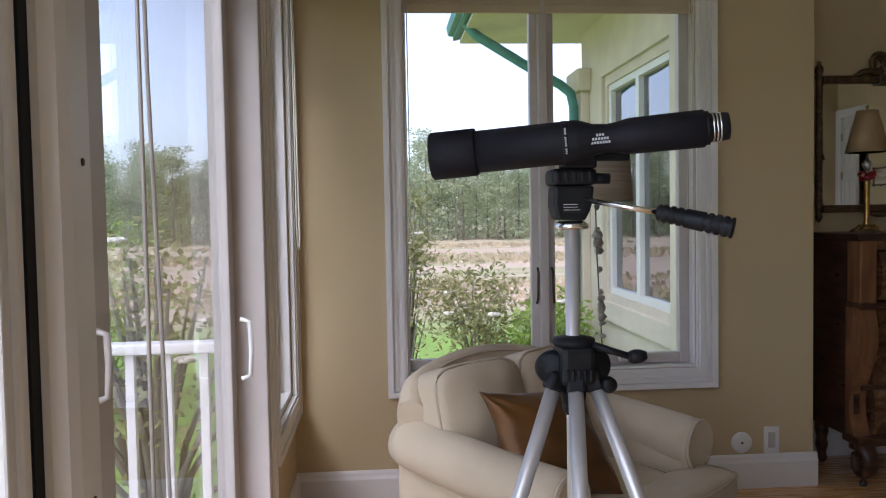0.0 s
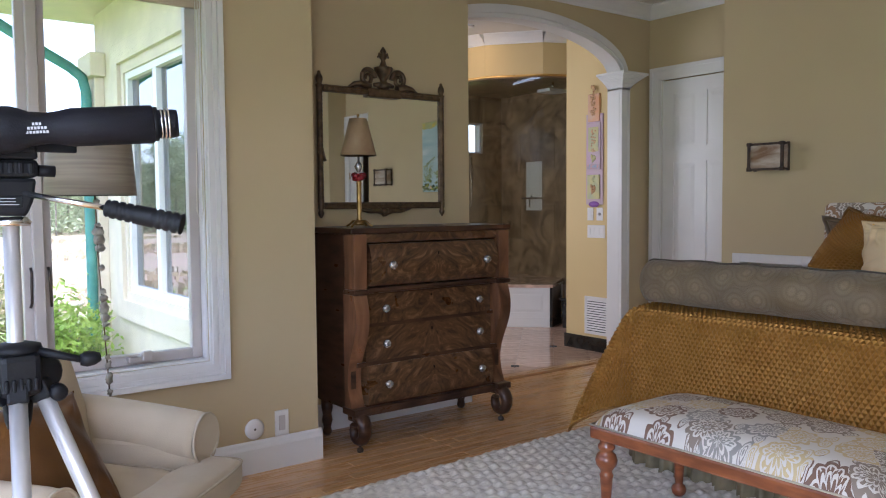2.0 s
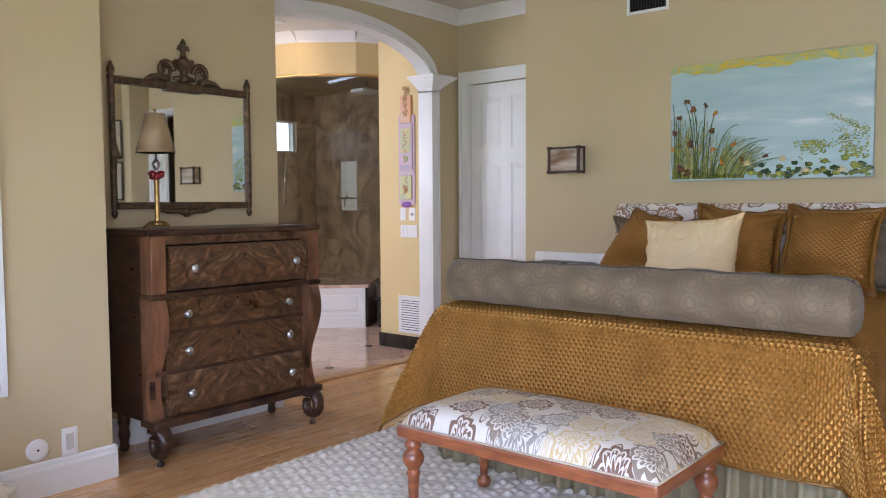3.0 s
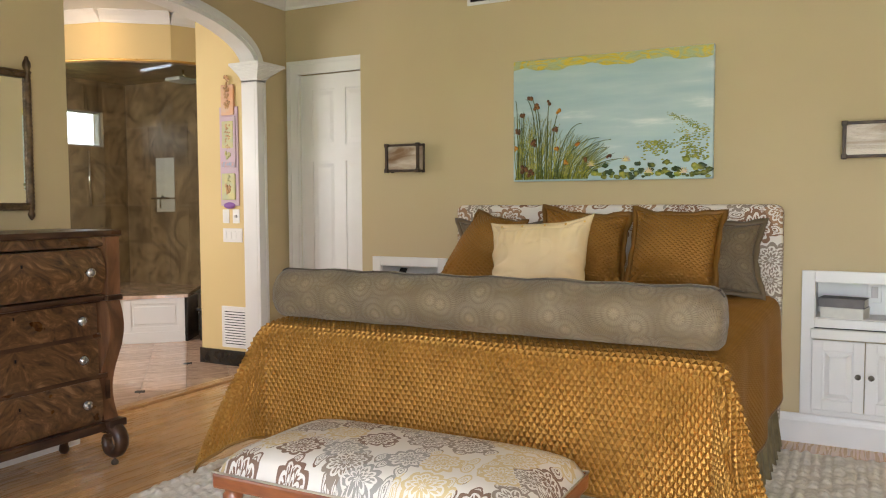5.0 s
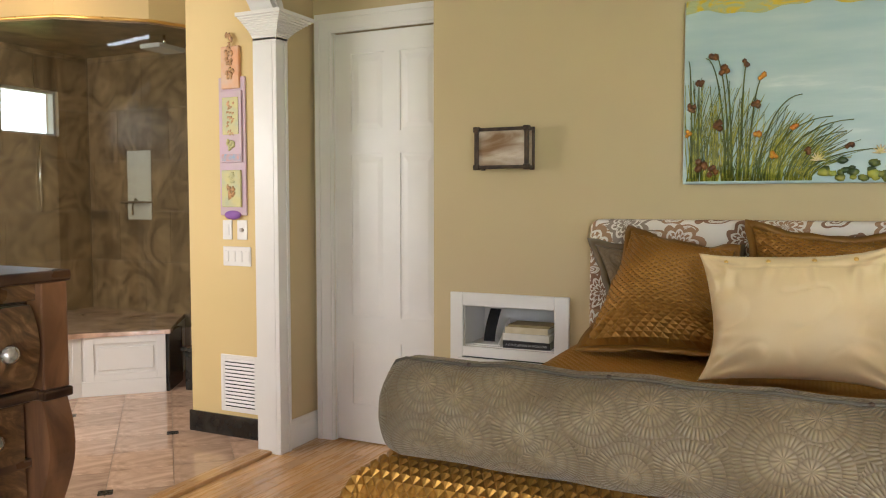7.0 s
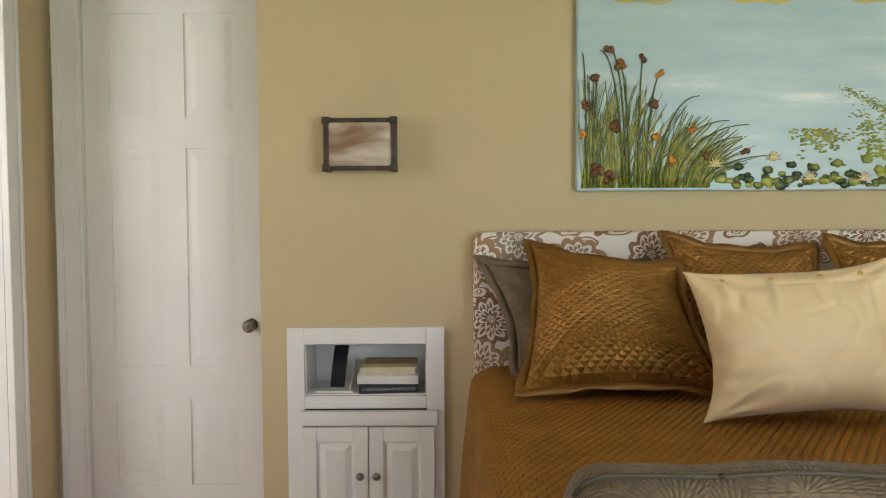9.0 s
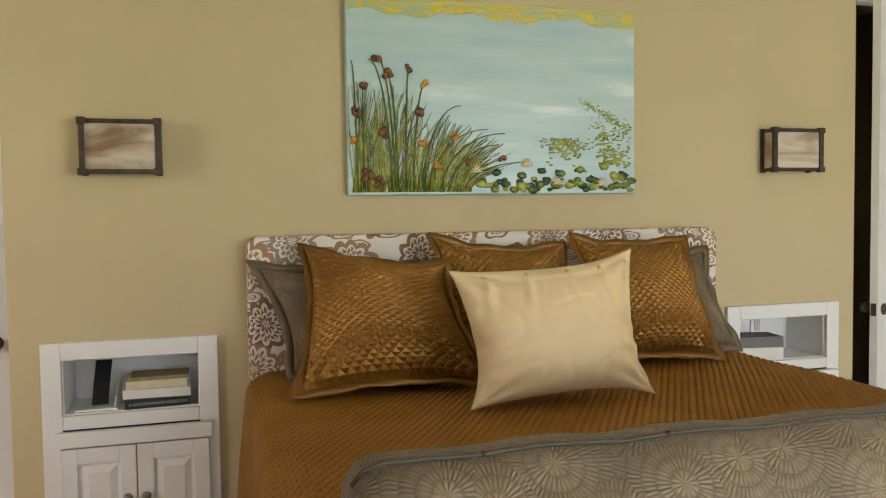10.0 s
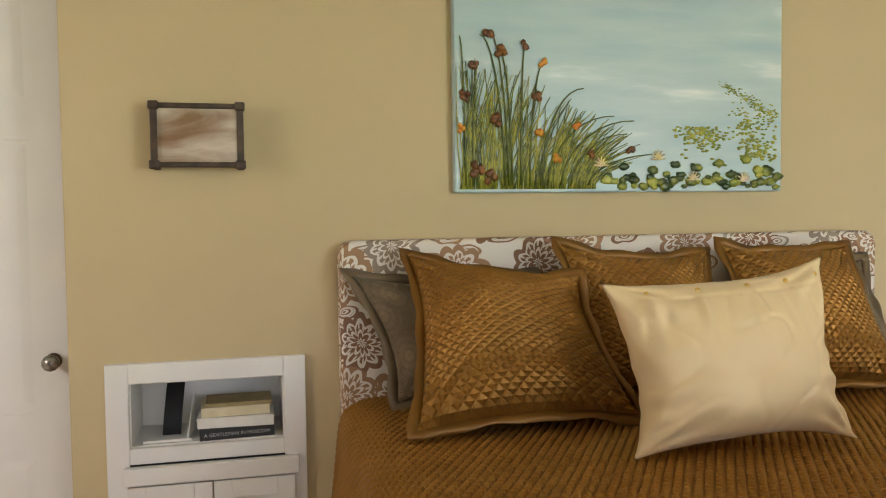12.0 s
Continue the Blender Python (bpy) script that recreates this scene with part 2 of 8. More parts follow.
def floral(name, ground, inks, scale, rough=0.8, relief=0.0):
    """Large printed or woven blossoms: scalloped rings round scattered centres."""
    m = bpy.data.materials.new(name)
    m.use_nodes = True
    n, l = m.node_tree.nodes, m.node_tree.links
    b = n["Principled BSDF"]
    b.inputs["Roughness"].default_value = rough
    b.inputs["Specular IOR Level"].default_value = 0.3
    uv = n.new("ShaderNodeUVMap")
    warp = n.new("ShaderNodeTexNoise")
    warp.inputs["Scale"].default_value = scale * 1.6
    l.new(uv.outputs[0], warp.inputs["Vector"])
    add = n.new("ShaderNodeMix")
    add.data_type = "VECTOR"
    add.inputs["Factor"].default_value = 0.05
    l.new(uv.outputs[0], add.inputs[4])
    l.new(warp.outputs["Color"], add.inputs[5])
    vo = n.new("ShaderNodeTexVoronoi")
    vo.voronoi_dimensions = "2D"
    vo.inputs["Scale"].default_value = scale
    vo.inputs["Randomness"].default_value = 0.75
    l.new(add.outputs[1], vo.inputs["Vector"])
    sub = n.new("ShaderNodeVectorMath")
    sub.operation = "SUBTRACT"
    l.new(add.outputs[1], sub.inputs[0])
    l.new(vo.outputs["Position"], sub.inputs[1])
    sp = n.new("ShaderNodeSeparateXYZ")
    l.new(sub.outputs[0], sp.inputs[0])

    def mth(op, a, b2=None, c2=None):
        q = n.new("ShaderNodeMath")
        q.operation = op
        for i, v in enumerate((a, b2, c2)):
            if v is None:
                continue
            if isinstance(v, (int, float)):
                q.inputs[i].default_value = v
            else:
                l.new(v, q.inputs[i])
        return q.outputs[0]

    ang = mth("ARCTAN2", sp.outputs[1], sp.outputs[0])
    petal = mth("ABSOLUTE", mth("SINE", mth("MULTIPLY", ang, 5.0)))
    r = mth("ADD", vo.outputs["Distance"], mth("MULTIPLY", petal, -0.10))
    disc = mth("LESS_THAN", r, 0.42)
    bands = mth("GREATER_THAN", mth("SINE", mth("MULTIPLY", r, 40.0)), -0.45)
    rays = mth("GREATER_THAN", mth("SINE", mth("MULTIPLY", ang, 22.0)), 0.45)
    gap = mth("MULTIPLY", rays, mth("MULTIPLY", mth("GREATER_THAN", r, 0.17), mth("LESS_THAN", r, 0.30)))
    seam = mth("LESS_THAN", mth("ABSOLUTE", mth("SUBTRACT", r, 0.13)), 0.018)
    mask = mth("MULTIPLY", mth("MULTIPLY", disc, bands), mth("SUBTRACT", 1.0, mth("MAXIMUM", gap, seam)))
    # slender veined leaves between the blossoms
    turn = n.new("ShaderNodeMapping")
    turn.inputs["Rotation"].default_value, turn.inputs["Scale"].default_value = (0, 0, 0.6), (1.0, 2.1, 1)
    l.new(add.outputs[1], turn.inputs[0])
    fine = n.new("ShaderNodeTexVoronoi")
    fine.voronoi_dimensions = "2D"
    fine.inputs["Scale"].default_value = scale * 1.5
    l.new(turn.outputs[0], fine.inputs["Vector"])
    rim2 = mth("LESS_THAN", mth("ABSOLUTE", mth("SUBTRACT", fine.outputs["Distance"], 0.33)), 0.045)
    vein = mth("MULTIPLY", mth("GREATER_THAN", mth("SINE", mth("MULTIPLY", fine.outputs["Distance"], 55.0)), 0.2), mth("LESS_THAN", fine.outputs["Distance"], 0.24))
    leaf = mth("MULTIPLY", mth("MAXIMUM", rim2, vein), mth("GREATER_THAN", r, 0.40))
    mask = mth("MAXIMUM", mask, leaf)
    sepc = n.new("ShaderNodeSeparateColor")
    l.new(vo.outputs["Color"], sepc.inputs[0])
    ramp = n.new("ShaderNodeValToRGB")
    ramp.color_ramp.interpolation = "CONSTANT"
    for i, c in enumerate(inks):
        e = ramp.color_ramp.elements[i] if i < 2 else ramp.color_ramp.elements.new(i / len(inks))
        e.position, e.color = i / len(inks), (*c, 1)
    l.new(sepc.outputs[0], ramp.inputs[0])
    mix = n.new("ShaderNodeMix")
    mix.data_type = "RGBA"
    l.new(mask, mix.inputs["Factor"])
    mix.inputs[6].default_value = (*ground, 1)
    l.new(ramp.outputs[0], mix.inputs[7])
    l.new(mix.outputs[2], b.inputs["Base Color"])
    bu = n.new("ShaderNodeBump")
    bu.inputs["Strength"].default_value, bu.inputs["Distance"].default_value = 0.3 + relief, 0.003
    l.new(mask, bu.inputs["Height"])
    l.new(bu.outputs[0], b.inputs["Normal"])
    return m


FLORAL = floral("floral_print", (0.72, 0.66, 0.58), ((0.24, 0.13, 0.075), (0.34, 0.30, 0.25), (0.34, 0.20, 0.11), (0.28, 0.22, 0.17)), 5.2)
BENCHF = floral("floral_damask", (0.66, 0.60, 0.52), ((0.19, 0.11, 0.07), (0.30, 0.27, 0.235), (0.58, 0.44, 0.22), (0.26, 0.20, 0.15)), 6.0, 0.45, 0.4)


def mum_damask(name, ground, ink, scale):
    """Embossed damask: scattered chrysanthemums of overlapping petals in rows."""
    m = mat(name, ground, 0.5, second=tuple(c * 0.85 for c in ground), scale=5, coords="UV", sheen=0.15)
    n, l = m.node_tree.nodes, m.node_tree.links
    uv, vo, sub, sp = n.new("ShaderNodeUVMap"), n.new("ShaderNodeTexVoronoi"), n.new("ShaderNodeVectorMath"), n.new("ShaderNodeSeparateXYZ")
    vo.voronoi_dimensions = "2D"
    vo.inputs["Scale"].default_value, vo.inputs["Randomness"].default_value = scale, 0.85
    sub.operation = "SUBTRACT"
    l.new(uv.outputs[0], vo.inputs["Vector"])
    l.new(uv.outputs[0], sub.inputs[0])
    l.new(vo.outputs["Position"], sub.inputs[1])
    l.new(sub.outputs[0], sp.inputs[0])

    def mth(op, *args):
        q = n.new("ShaderNodeMath")
        q.operation = op
        for i, v in enumerate(args):
            if isinstance(v, (int, float)):
                q.inputs[i].default_value = v
            else:
                l.new(v, q.inputs[i])
        return q.outputs[0]

    ang = mth("ARCTAN2", sp.outputs[1], sp.outputs[0])
    ring = mth("MULTIPLY", vo.outputs["Distance"], 5.2)
    row, along = mth("FLOOR", ring), mth("FRACT", ring)
    half = mth("ADD", mth("MULTIPLY", row, 9.0), 6.0)
    petal = mth("ABSOLUTE", mth("COSINE", mth("ADD", mth("MULTIPLY", ang, half), mth("MULTIPLY", row, 1.57))))
    tip = mth("POWER", mth("SINE", mth("MULTIPLY", along, math.pi)), 0.5)
    relief = mth("MULTIPLY", mth("POWER", petal, 0.7), tip)
    heart = mth("MAXIMUM", mth("SUBTRACT", 1.0, mth("MULTIPLY", vo.outputs["Distance"], 3.4)), 0.0)
    b = n["Principled BSDF"]
    mix = n.new("ShaderNodeMix")
    mix.data_type = "RGBA"
    l.new(mth("MINIMUM", mth("ADD", mth("MULTIPLY", relief, mth("SUBTRACT", 0.85, mth("MULTIPLY", vo.outputs["Distance"], 1.0))), mth("MULTIPLY", heart, 0.12)), 1.0), mix.inputs["Factor"])
    l.new(b.inputs["Base Color"].links[0].from_socket, mix.inputs[6])
    mix.inputs[7].default_value = (*ink, 1)
    l.new(mix.outputs[2], b.inputs["Base Color"])
    bu = n.new("ShaderNodeBump")
    bu.inputs["Strength"].default_value, bu.inputs["Distance"].default_value = 0.55, 0.004
    l.new(relief, bu.inputs["Height"])
    l.new(bu.outputs[0], b.inputs["Normal"])
    return m


GREYDAMASK = mum_damask("grey_damask", (0.128, 0.086, 0.040), (0.262, 0.194, 0.108), 8.2)


# ---- shape helpers ----
def part(name, bm, material, parent=None, label="", smooth=False):
    me = bpy.data.meshes.new(name)
    bm.normal_update()
    bm.to_mesh(me)
    bm.free()
    me.materials.append(material)
    if smooth:
        for p in me.polygons:
            p.use_smooth = True
    ob = new(name, me)
    if parent is not None:
        ob.parent = parent
        ob.matrix_parent_inverse = parent.matrix_world.inverted()
    return tagged(ob, label) if label else ob


def thing(name, at, label, category, group=""):
    ob = new(name)
    ob.location = at
    ob.empty_display_size = 0.1
    bpy.context.view_layer.update()
    ob.matrix_world = Matrix.Translation(at)
    return tagged(ob, label, category, group)


def setting(name, bm, material, label, category="structure", smooth=False):
    return tagged(part(name, bm, material, None, label, smooth), label, category, "", "structure")


def box(bm, x0, x1, y0, y1, z0, z1, bevel=0.0, m=None):
    r = bmesh.ops.create_cube(bm, size=1)
    vs = r["verts"]
    bmesh.ops.transform(bm, matrix=Matrix.LocRotScale(((x0 + x1) / 2, (y0 + y1) / 2, (z0 + z1) / 2), None, (abs(x1 - x0), abs(y1 - y0), abs(z1 - z0))), verts=vs)
    if bevel:
        es = {e for v in vs for e in v.link_edges}
        g = bmesh.ops.bevel(bm, geom=list(es), offset=bevel, segments=2, affect="EDGES", profile=0.5)
        vs = list({v for f in g["faces"] for v in f.verts} | {v for v in vs if v.is_valid})
    if m is not None:
        bmesh.ops.transform(bm, matrix=m, verts=vs)
    return bm


def B(*a, **k):
    return box(bmesh.new(), *a, **k)


def grid_mesh(bm, nu, nv, fn, close_u=False, uv=None):
    """A sheet of nu x nv points given by fn(i, j)."""
    vs = [[bm.verts.new(fn(i, j)) for j in range(nv)] for i in range(nu)]
    layer = bm.loops.layers.uv.verify() if uv else None
    for i in range(nu if close_u else nu - 1):
        for j in range(nv - 1):
            ij = [(i, j), ((i + 1) % nu, j), ((i + 1) % nu, j + 1), (i, j + 1)]
            f = bm.faces.new([vs[a][b] for a, b in ij])
            f.smooth = True
            if uv:
                for loop, (a, b) in zip(f.loops, ij):
                    loop[layer].uv = uv(a if not (close_u and a == 0 and i == nu - 1) else nu, b)
    return vs


def quilt(surface, length, width, tall, wide, rise):
    """Quilted cloth over surface(u, v): stitched lozenges, each a low hipped puff. u runs down the lozenge, v across."""
    nu, nv = round(length / tall * 2), round(width / wide * 2)
    du, dv = length / nu, width / nv
    corner, out, faces = {}, [], []

    def lift(u, v, h):
        u, v = min(max(u, 0.0), length), min(max(v, 0.0), width)
        p = surface(u, v)
        if h:
            e = 0.004
            a = surface(min(u + e, length), v) - surface(max(u - e, 0), v)
            b = surface(u, min(v + e, width)) - surface(u, max(v - e, 0))
            nn = a.cross(b)
            p = p - nn.normalized() * h if nn.length > 1e-12 else p
        out.append(p)
        return len(out) - 1

    def stitch(i, j):
        i, j = min(max(i, 0), nu), min(max(j, 0), nv)
        if (i, j) not in corner:
            corner[i, j] = lift(i * du, j * dv, 0)
        return corner[i, j]

    for i in range(nu + 1):
        for j in range(nv + 1):
            if (i + j) % 2:
                ends = [stitch(i - 1, j), stitch(i, j - 1), stitch(i + 1, j), stitch(i, j + 1)]
                side = i in (0, nu) or j in (0, nv)
                ra = lift(i * du, (j - 0.45) * dv, 0 if side else rise)
                rb = lift(i * du, (j + 0.45) * dv, 0 if side else rise)
                t, lft, bot, rgt = ends
                for f in ((t, ra, rb), (t, lft, ra), (t, rb, rgt), (bot, rb, ra), (bot, ra, lft), (bot, rgt, rb)):
                    if len(set(f)) == 3:
                        faces.append(f)
    me = bpy.data.meshes.new("quilting")
    me.from_pydata(out, [], faces)
    q = bmesh.new()
    q.from_mesh(me)
    bpy.data.meshes.remove(me)
    return q


def lathe(bm, profile, segs=20, m=None):
    """Turns (radius, height) pairs about z, with closed ends."""
    def fn(i, j):
        a = 2 * math.pi * i / segs
        p = Vector((profile[j][0] * math.cos(a), profile[j][0] * math.sin(a), profile[j][1]))
        return m @ p if m is not None else p
    vs = grid_mesh(bm, segs, len(profile), fn, True)
    for j in (0, len(profile) - 1):
        if profile[j][0] > 1e-4:
            ring = [vs[i][j] for i in range(segs)]
            bm.faces.new(ring if j else ring[::-1])
    return bm


def L(profile, segs=20, m=None):
    return lathe(bmesh.new(), profile, segs, m)


def tube(bm, pts, r, segs=8):
    """A round tube along a line of points; r is one radius or one for each point."""
    pts = [Vector(p) for p in pts]
    rs = r if isinstance(r, (list, tuple)) else [r] * len(pts)
    rings, ref = [], Vector((0.31, 0.17, 0.93))
    for i, p in enumerate(pts):
        d = (pts[min(i + 1, len(pts) - 1)] - pts[max(i - 1, 0)]).normalized()
        if abs(d.dot(ref)) > 0.95:
            ref = Vector((0.9, 0.3, 0.1))
        a = d.cross(ref).normalized()
        b = d.cross(a)
        rings.append([bm.verts.new(p + rs[i] * (math.cos(t) * a + math.sin(t) * b)) for t in (2 * math.pi * k / segs for k in range(segs))])
    for q, w in zip(rings, rings[1:]):
        for k in range(segs):
            f = bm.faces.new((q[k], q[(k + 1) % segs], w[(k + 1) % segs], w[k]))
            f.smooth = True
    bm.faces.new(rings[0][::-1])
    bm.faces.new(rings[-1])
    return bm


def T(pts, r, segs=8):
    return tube(bmesh.new(), pts, r, segs)


def prism(bm, pts, direction):
    """Extrudes a closed outline along a vector."""
    d = Vector(direction)
    a = [bm.verts.new(p) for p in pts]
    b = [bm.verts.new(Vector(p) + d) for p in pts]
    bm.faces.new(a[::-1])
    bm.faces.new(b)
    for i in range(len(a)):
        j = (i + 1) % len(a)
        bm.faces.new((a[i], a[j], b[j], b[i]))
    bmesh.ops.recalc_face_normals(bm, faces=bm.faces)
    return bm


def PR(pts, direction):
    return prism(bmesh.new(), pts, direction)


def blob(bm, c, r, sub=2, squash=(1, 1, 1), rough=0.0):
    g = bmesh.ops.create_icosphere(bm, subdivisions=sub, radius=1)
    for v in g["verts"]:
        k = 1 + rough * noise.noise(v.co * 2.3 + Vector(c) * 7)
        v.co = Vector(c) + Vector([v.co[i] * r * squash[i] * k for i in range(3)])
    for f in bm.faces:
        f.smooth = True
    return bm


# ---- structure ----
XW, XB, XD, XE = -0.42, 5.424, 5.80, 5.62      # glazed wall, bed wall, recessed door walls
YS, YN, YM, YA = -1.30, 3.71, 4.15, 4.44   # south wall, window wall, mirror wall, arch wall
ZC = 3.06

setting("subfloor", B(XW - 0.2, 6.1, YS - 0.2, YA + 0.13, -0.12, -0.012), GROUT, "bare subfloor under the oak boards", "floor")
setting("ceiling", B(XW - 0.2, 6.1, YS - 0.2, YA + 0.13, ZC, ZC + 0.1), CEIL, "smooth off-white painted ceiling", "ceiling")
setting("wall_south", B(XW - 0.2, 6.1, YS - 0.2, YS, 0, ZC), WALL, "plain khaki painted wall", "wall")

# window wall with its opening
WX0, WX1, WZ0, WZ1 = 0.11, 1.51, 0.605, 2.45
bm = bmesh.new()
box(bm, XW, WX0, YN, YN + 0.18, 0, ZC)
box(bm, WX1, 2.10, YN, YN + 0.18, 0, ZC)
box(bm, WX0, WX1, YN, YN + 0.18, 0, WZ0)
box(bm, WX0, WX1, YN, YN + 0.18, WZ1, ZC)
setting("wall_north", bm, WALL, "khaki painted wall pierced by a tall window", "wall")
setting("wall_return", B(1.92, 2.10, YN + 0.18, YM + 0.2, 0, ZC), WALL, "short khaki return wall of the dresser alcove", "wall")
setting("wall_mirror", B(2.10, 3.515, YM, YA, 0, ZC), WALL, "khaki painted wall behind the dresser", "wall")

# arch wall
AX0, AX1, AZ, ARISE = 3.31, 5.415, 2.44, 0.33
ACX, AA = (AX0 + AX1) / 2, (AX1 - AX0) / 2
NA = 36
arc = [(ACX - AA * math.cos(math.pi * i / NA), AZ + ARISE * math.sin(math.pi * i / NA)) for i in range(NA + 1)]
bm = bmesh.new()
for (xa, za), (xb, zb) in zip(arc, arc[1:]):
    prism(bm, [(xa, YA, za), (xb, YA, zb), (xb, YA, ZC), (xa, YA, ZC)], (0, 0.13, 0))
box(bm, AX1, 6.1, YA, YA + 0.13, 0, ZC)
setting("wall_arch", bm, WALL, "khaki wall with a wide elliptical arch into the bathroom", "wall")
bm = bmesh.new()
for (xa, za), (xb, zb) in zip(arc, arc[1:]):
    def out(x, z, d):
        t = Vector(((x - ACX) / AA ** 2, 0, (z - AZ) / ARISE ** 2 if z > AZ + 1e-4 else 0)).normalized()
        return (x + t.x * d, z + t.z * d)
    for d0, d1, yf in ((-0.012, 0.085, YA - 0.022), (0.02, 0.07, YA - 0.034)):
        p, q, r, s = out(xa, za, d0), out(xb, zb, d0), out(xb, zb, d1), out(xa, za, d1)
        prism(bm, [(p[0], yf, p[1]), (q[0], yf, q[1]), (r[0], yf, r[1]), (s[0], yf, s[1])], (0, YA - yf + (0.14 if d0 < 0 else 0), 0)) if d0 > 0 else None
        if d0 < 0:
            prism(bm, [(p[0], yf, p[1]), (q[0], yf, q[1]), (r[0], yf, r[1]), (s[0], yf, s[1])], (0, YA - yf - 0.001, 0))
            i0, i1 = out(xa, za, -0.012), out(xb, zb, -0.012)
            j0, j1 = out(xa, za, -0.001), out(xb, zb, -0.001)
            prism(bm, [(i0[0], YA, i0[1]), (i1[0], YA, i1[1]), (j1[0], YA, j1[1]), (j0[0], YA, j0[1])], (0, 0.13, 0))
arch_trim = setting("trim_arch", bm, WHITE, "white moulded casing round the arch", "trim")

# pilaster and capital at the arch's side
PWD = 0.095
bm = bmesh.new()
box(bm, AX1 - 0.012, AX1 + PWD, YA - 0.03, YA - 0.001, 0, AZ - 0.1, 0.004)
box(bm, AX1 + PWD - 0.035, AX1 + PWD - 0.012, YA - 0.038, YA - 0.03, 0.0, AZ - 0.12, 0.004)
box(bm, AX1 - 0.012, AX1 - 0.001, YA - 0.001, YA + 0.13, 0, AZ - 0.1)
setting("trim_pilaster", bm, WHITE, "white moulded pilaster beside the arch", "trim")
bm = bmesh.new()
for k in range(12):
    u = k / 11
    g = 0.105 * (1 - math.cos(u * math.pi / 2)) ** 0.8 if k < 11 else 0.108
    z0, z1 = AZ - 0.115 + 0.115 * u, AZ - 0.115 + 0.115 * u + (0.0106 if k < 11 else 0.02)
    box(bm, AX1 - 0.012 - g, AX1 + PWD + g, YA - 0.03 - g, YA - 0.001, z0, z1)
    box(bm, AX1 - 0.012 - g, AX1 - 0.001, YA - 0.001, YA + 0.13 + g * 0.3, z0, z1)
setting("trim_capital", bm, WHITE, "white flared capital of the pilaster", "trim")

# bed wall: a proud partition with recessed door walls on both sides
NL, NR = (2.742, 3.353), (-0.135, 0.49)  # niches beside the bed, along y
NZ0, NZ1 = 0.715, 0.918
bm = bmesh.new()
ys = [(-0.237, NR[0] + 0.07), (NR[1] - 0.07, NL[0] + 0.07), (NL[1] - 0.068, 3.455)]
for a, b in ys:
    box(bm, XB, XB + 0.3, a, b, 0, ZC)
for a, b in ((NR[0] + 0.07, NR[1] - 0.07), (NL[0] + 0.07, NL[1] - 0.068)):
    box(bm, XB, XB + 0.3, a, b, 0, NZ0)
    box(bm, XB, XB + 0.3, a, b, NZ1, ZC)
    box(bm, XB + 0.26, XB + 0.3, a, b, NZ0, NZ1)
setting("wall_bed", bm, WALL, "khaki painted wall behind the bed with two niches", "wall")
bm = bmesh.new()
D1 = (3.52, 4.30)   # closed door's opening
D2 = (-1.01, -0.245)  # open door's opening
box(bm, XD, XD + 0.12, D1[1], YA, 0, ZC)
box(bm, XD, XD + 0.12, D1[0], D1[1], 2.415, ZC)
box(bm, XB + 0.3, XD + 0.12, 3.2, D1[0], 0, ZC)
box(bm, XE, XE + 0.12, D2[0], D2[1], 2.455, ZC)
box(bm, XE, XE + 0.12, YS, D2[0], 0, ZC)
box(bm, 5.35, XE, YS, -1.12, 0, ZC)
setting("wall_east", bm, WALL, "khaki painted wall with two tall doorways", "wall")
bm = bmesh.new()
box(bm, XE + 0.12, 7.6, D2[0] - 0.5, D2[0] - 0.4, 0, 2.7)
box(bm, XB + 0.3, 7.6, D2[1] + 0.4, D2[1] + 0.5, 0, 2.7)
box(bm, 7.5, 7.6, D2[0] - 0.4, D2[1] + 0.4, 0, 2.7)
box(bm, XE + 0.12, 7.6, D2[0] - 0.5, D2[1] + 0.5, 2.7, 2.8)
box(bm, 6.1, 7.6, D2[0] - 0.5, D2[1] + 0.5, -0.1, 0)
setting("wall_closet", bm, WALL, "dim khaki walls of the room past the open door", "wall")

# glazed west wall: a tall window and the sliding doors
SZ = 2.42
SW = (3.0, 3.62, 0.55, 2.45)
DY0, DY1 = -1.15, 2.84
bm = bmesh.new()
box(bm, XW - 0.18, XW, SW[1], YN + 0.18, 0, ZC)
box(bm, XW - 0.18, XW, DY1, SW[0], 0, ZC)
box(bm, XW - 0.18, XW, SW[0], SW[1], 0, SW[2])
box(bm, XW - 0.18, XW, SW[0], SW[1], SW[3], ZC)
box(bm, XW - 0.18, XW, DY0, DY1, SZ, ZC)
box(bm, XW - 0.18, XW, YS - 0.2, DY0, 0, ZC)
setting("wall_west", bm, WALL, "khaki painted wall with glazed sliding doors", "wall")


def moulding(bm, prof, a, b, normal):
    """A strip of moulding from a to b; prof is (out from the wall, height) pairs."""
    a, b, nrm = Vector(a), Vector(b), Vector(normal)
    pts = [a + nrm * o + Vector((0, 0, h)) for o, h in prof]
    prism(bm, pts, b - a)


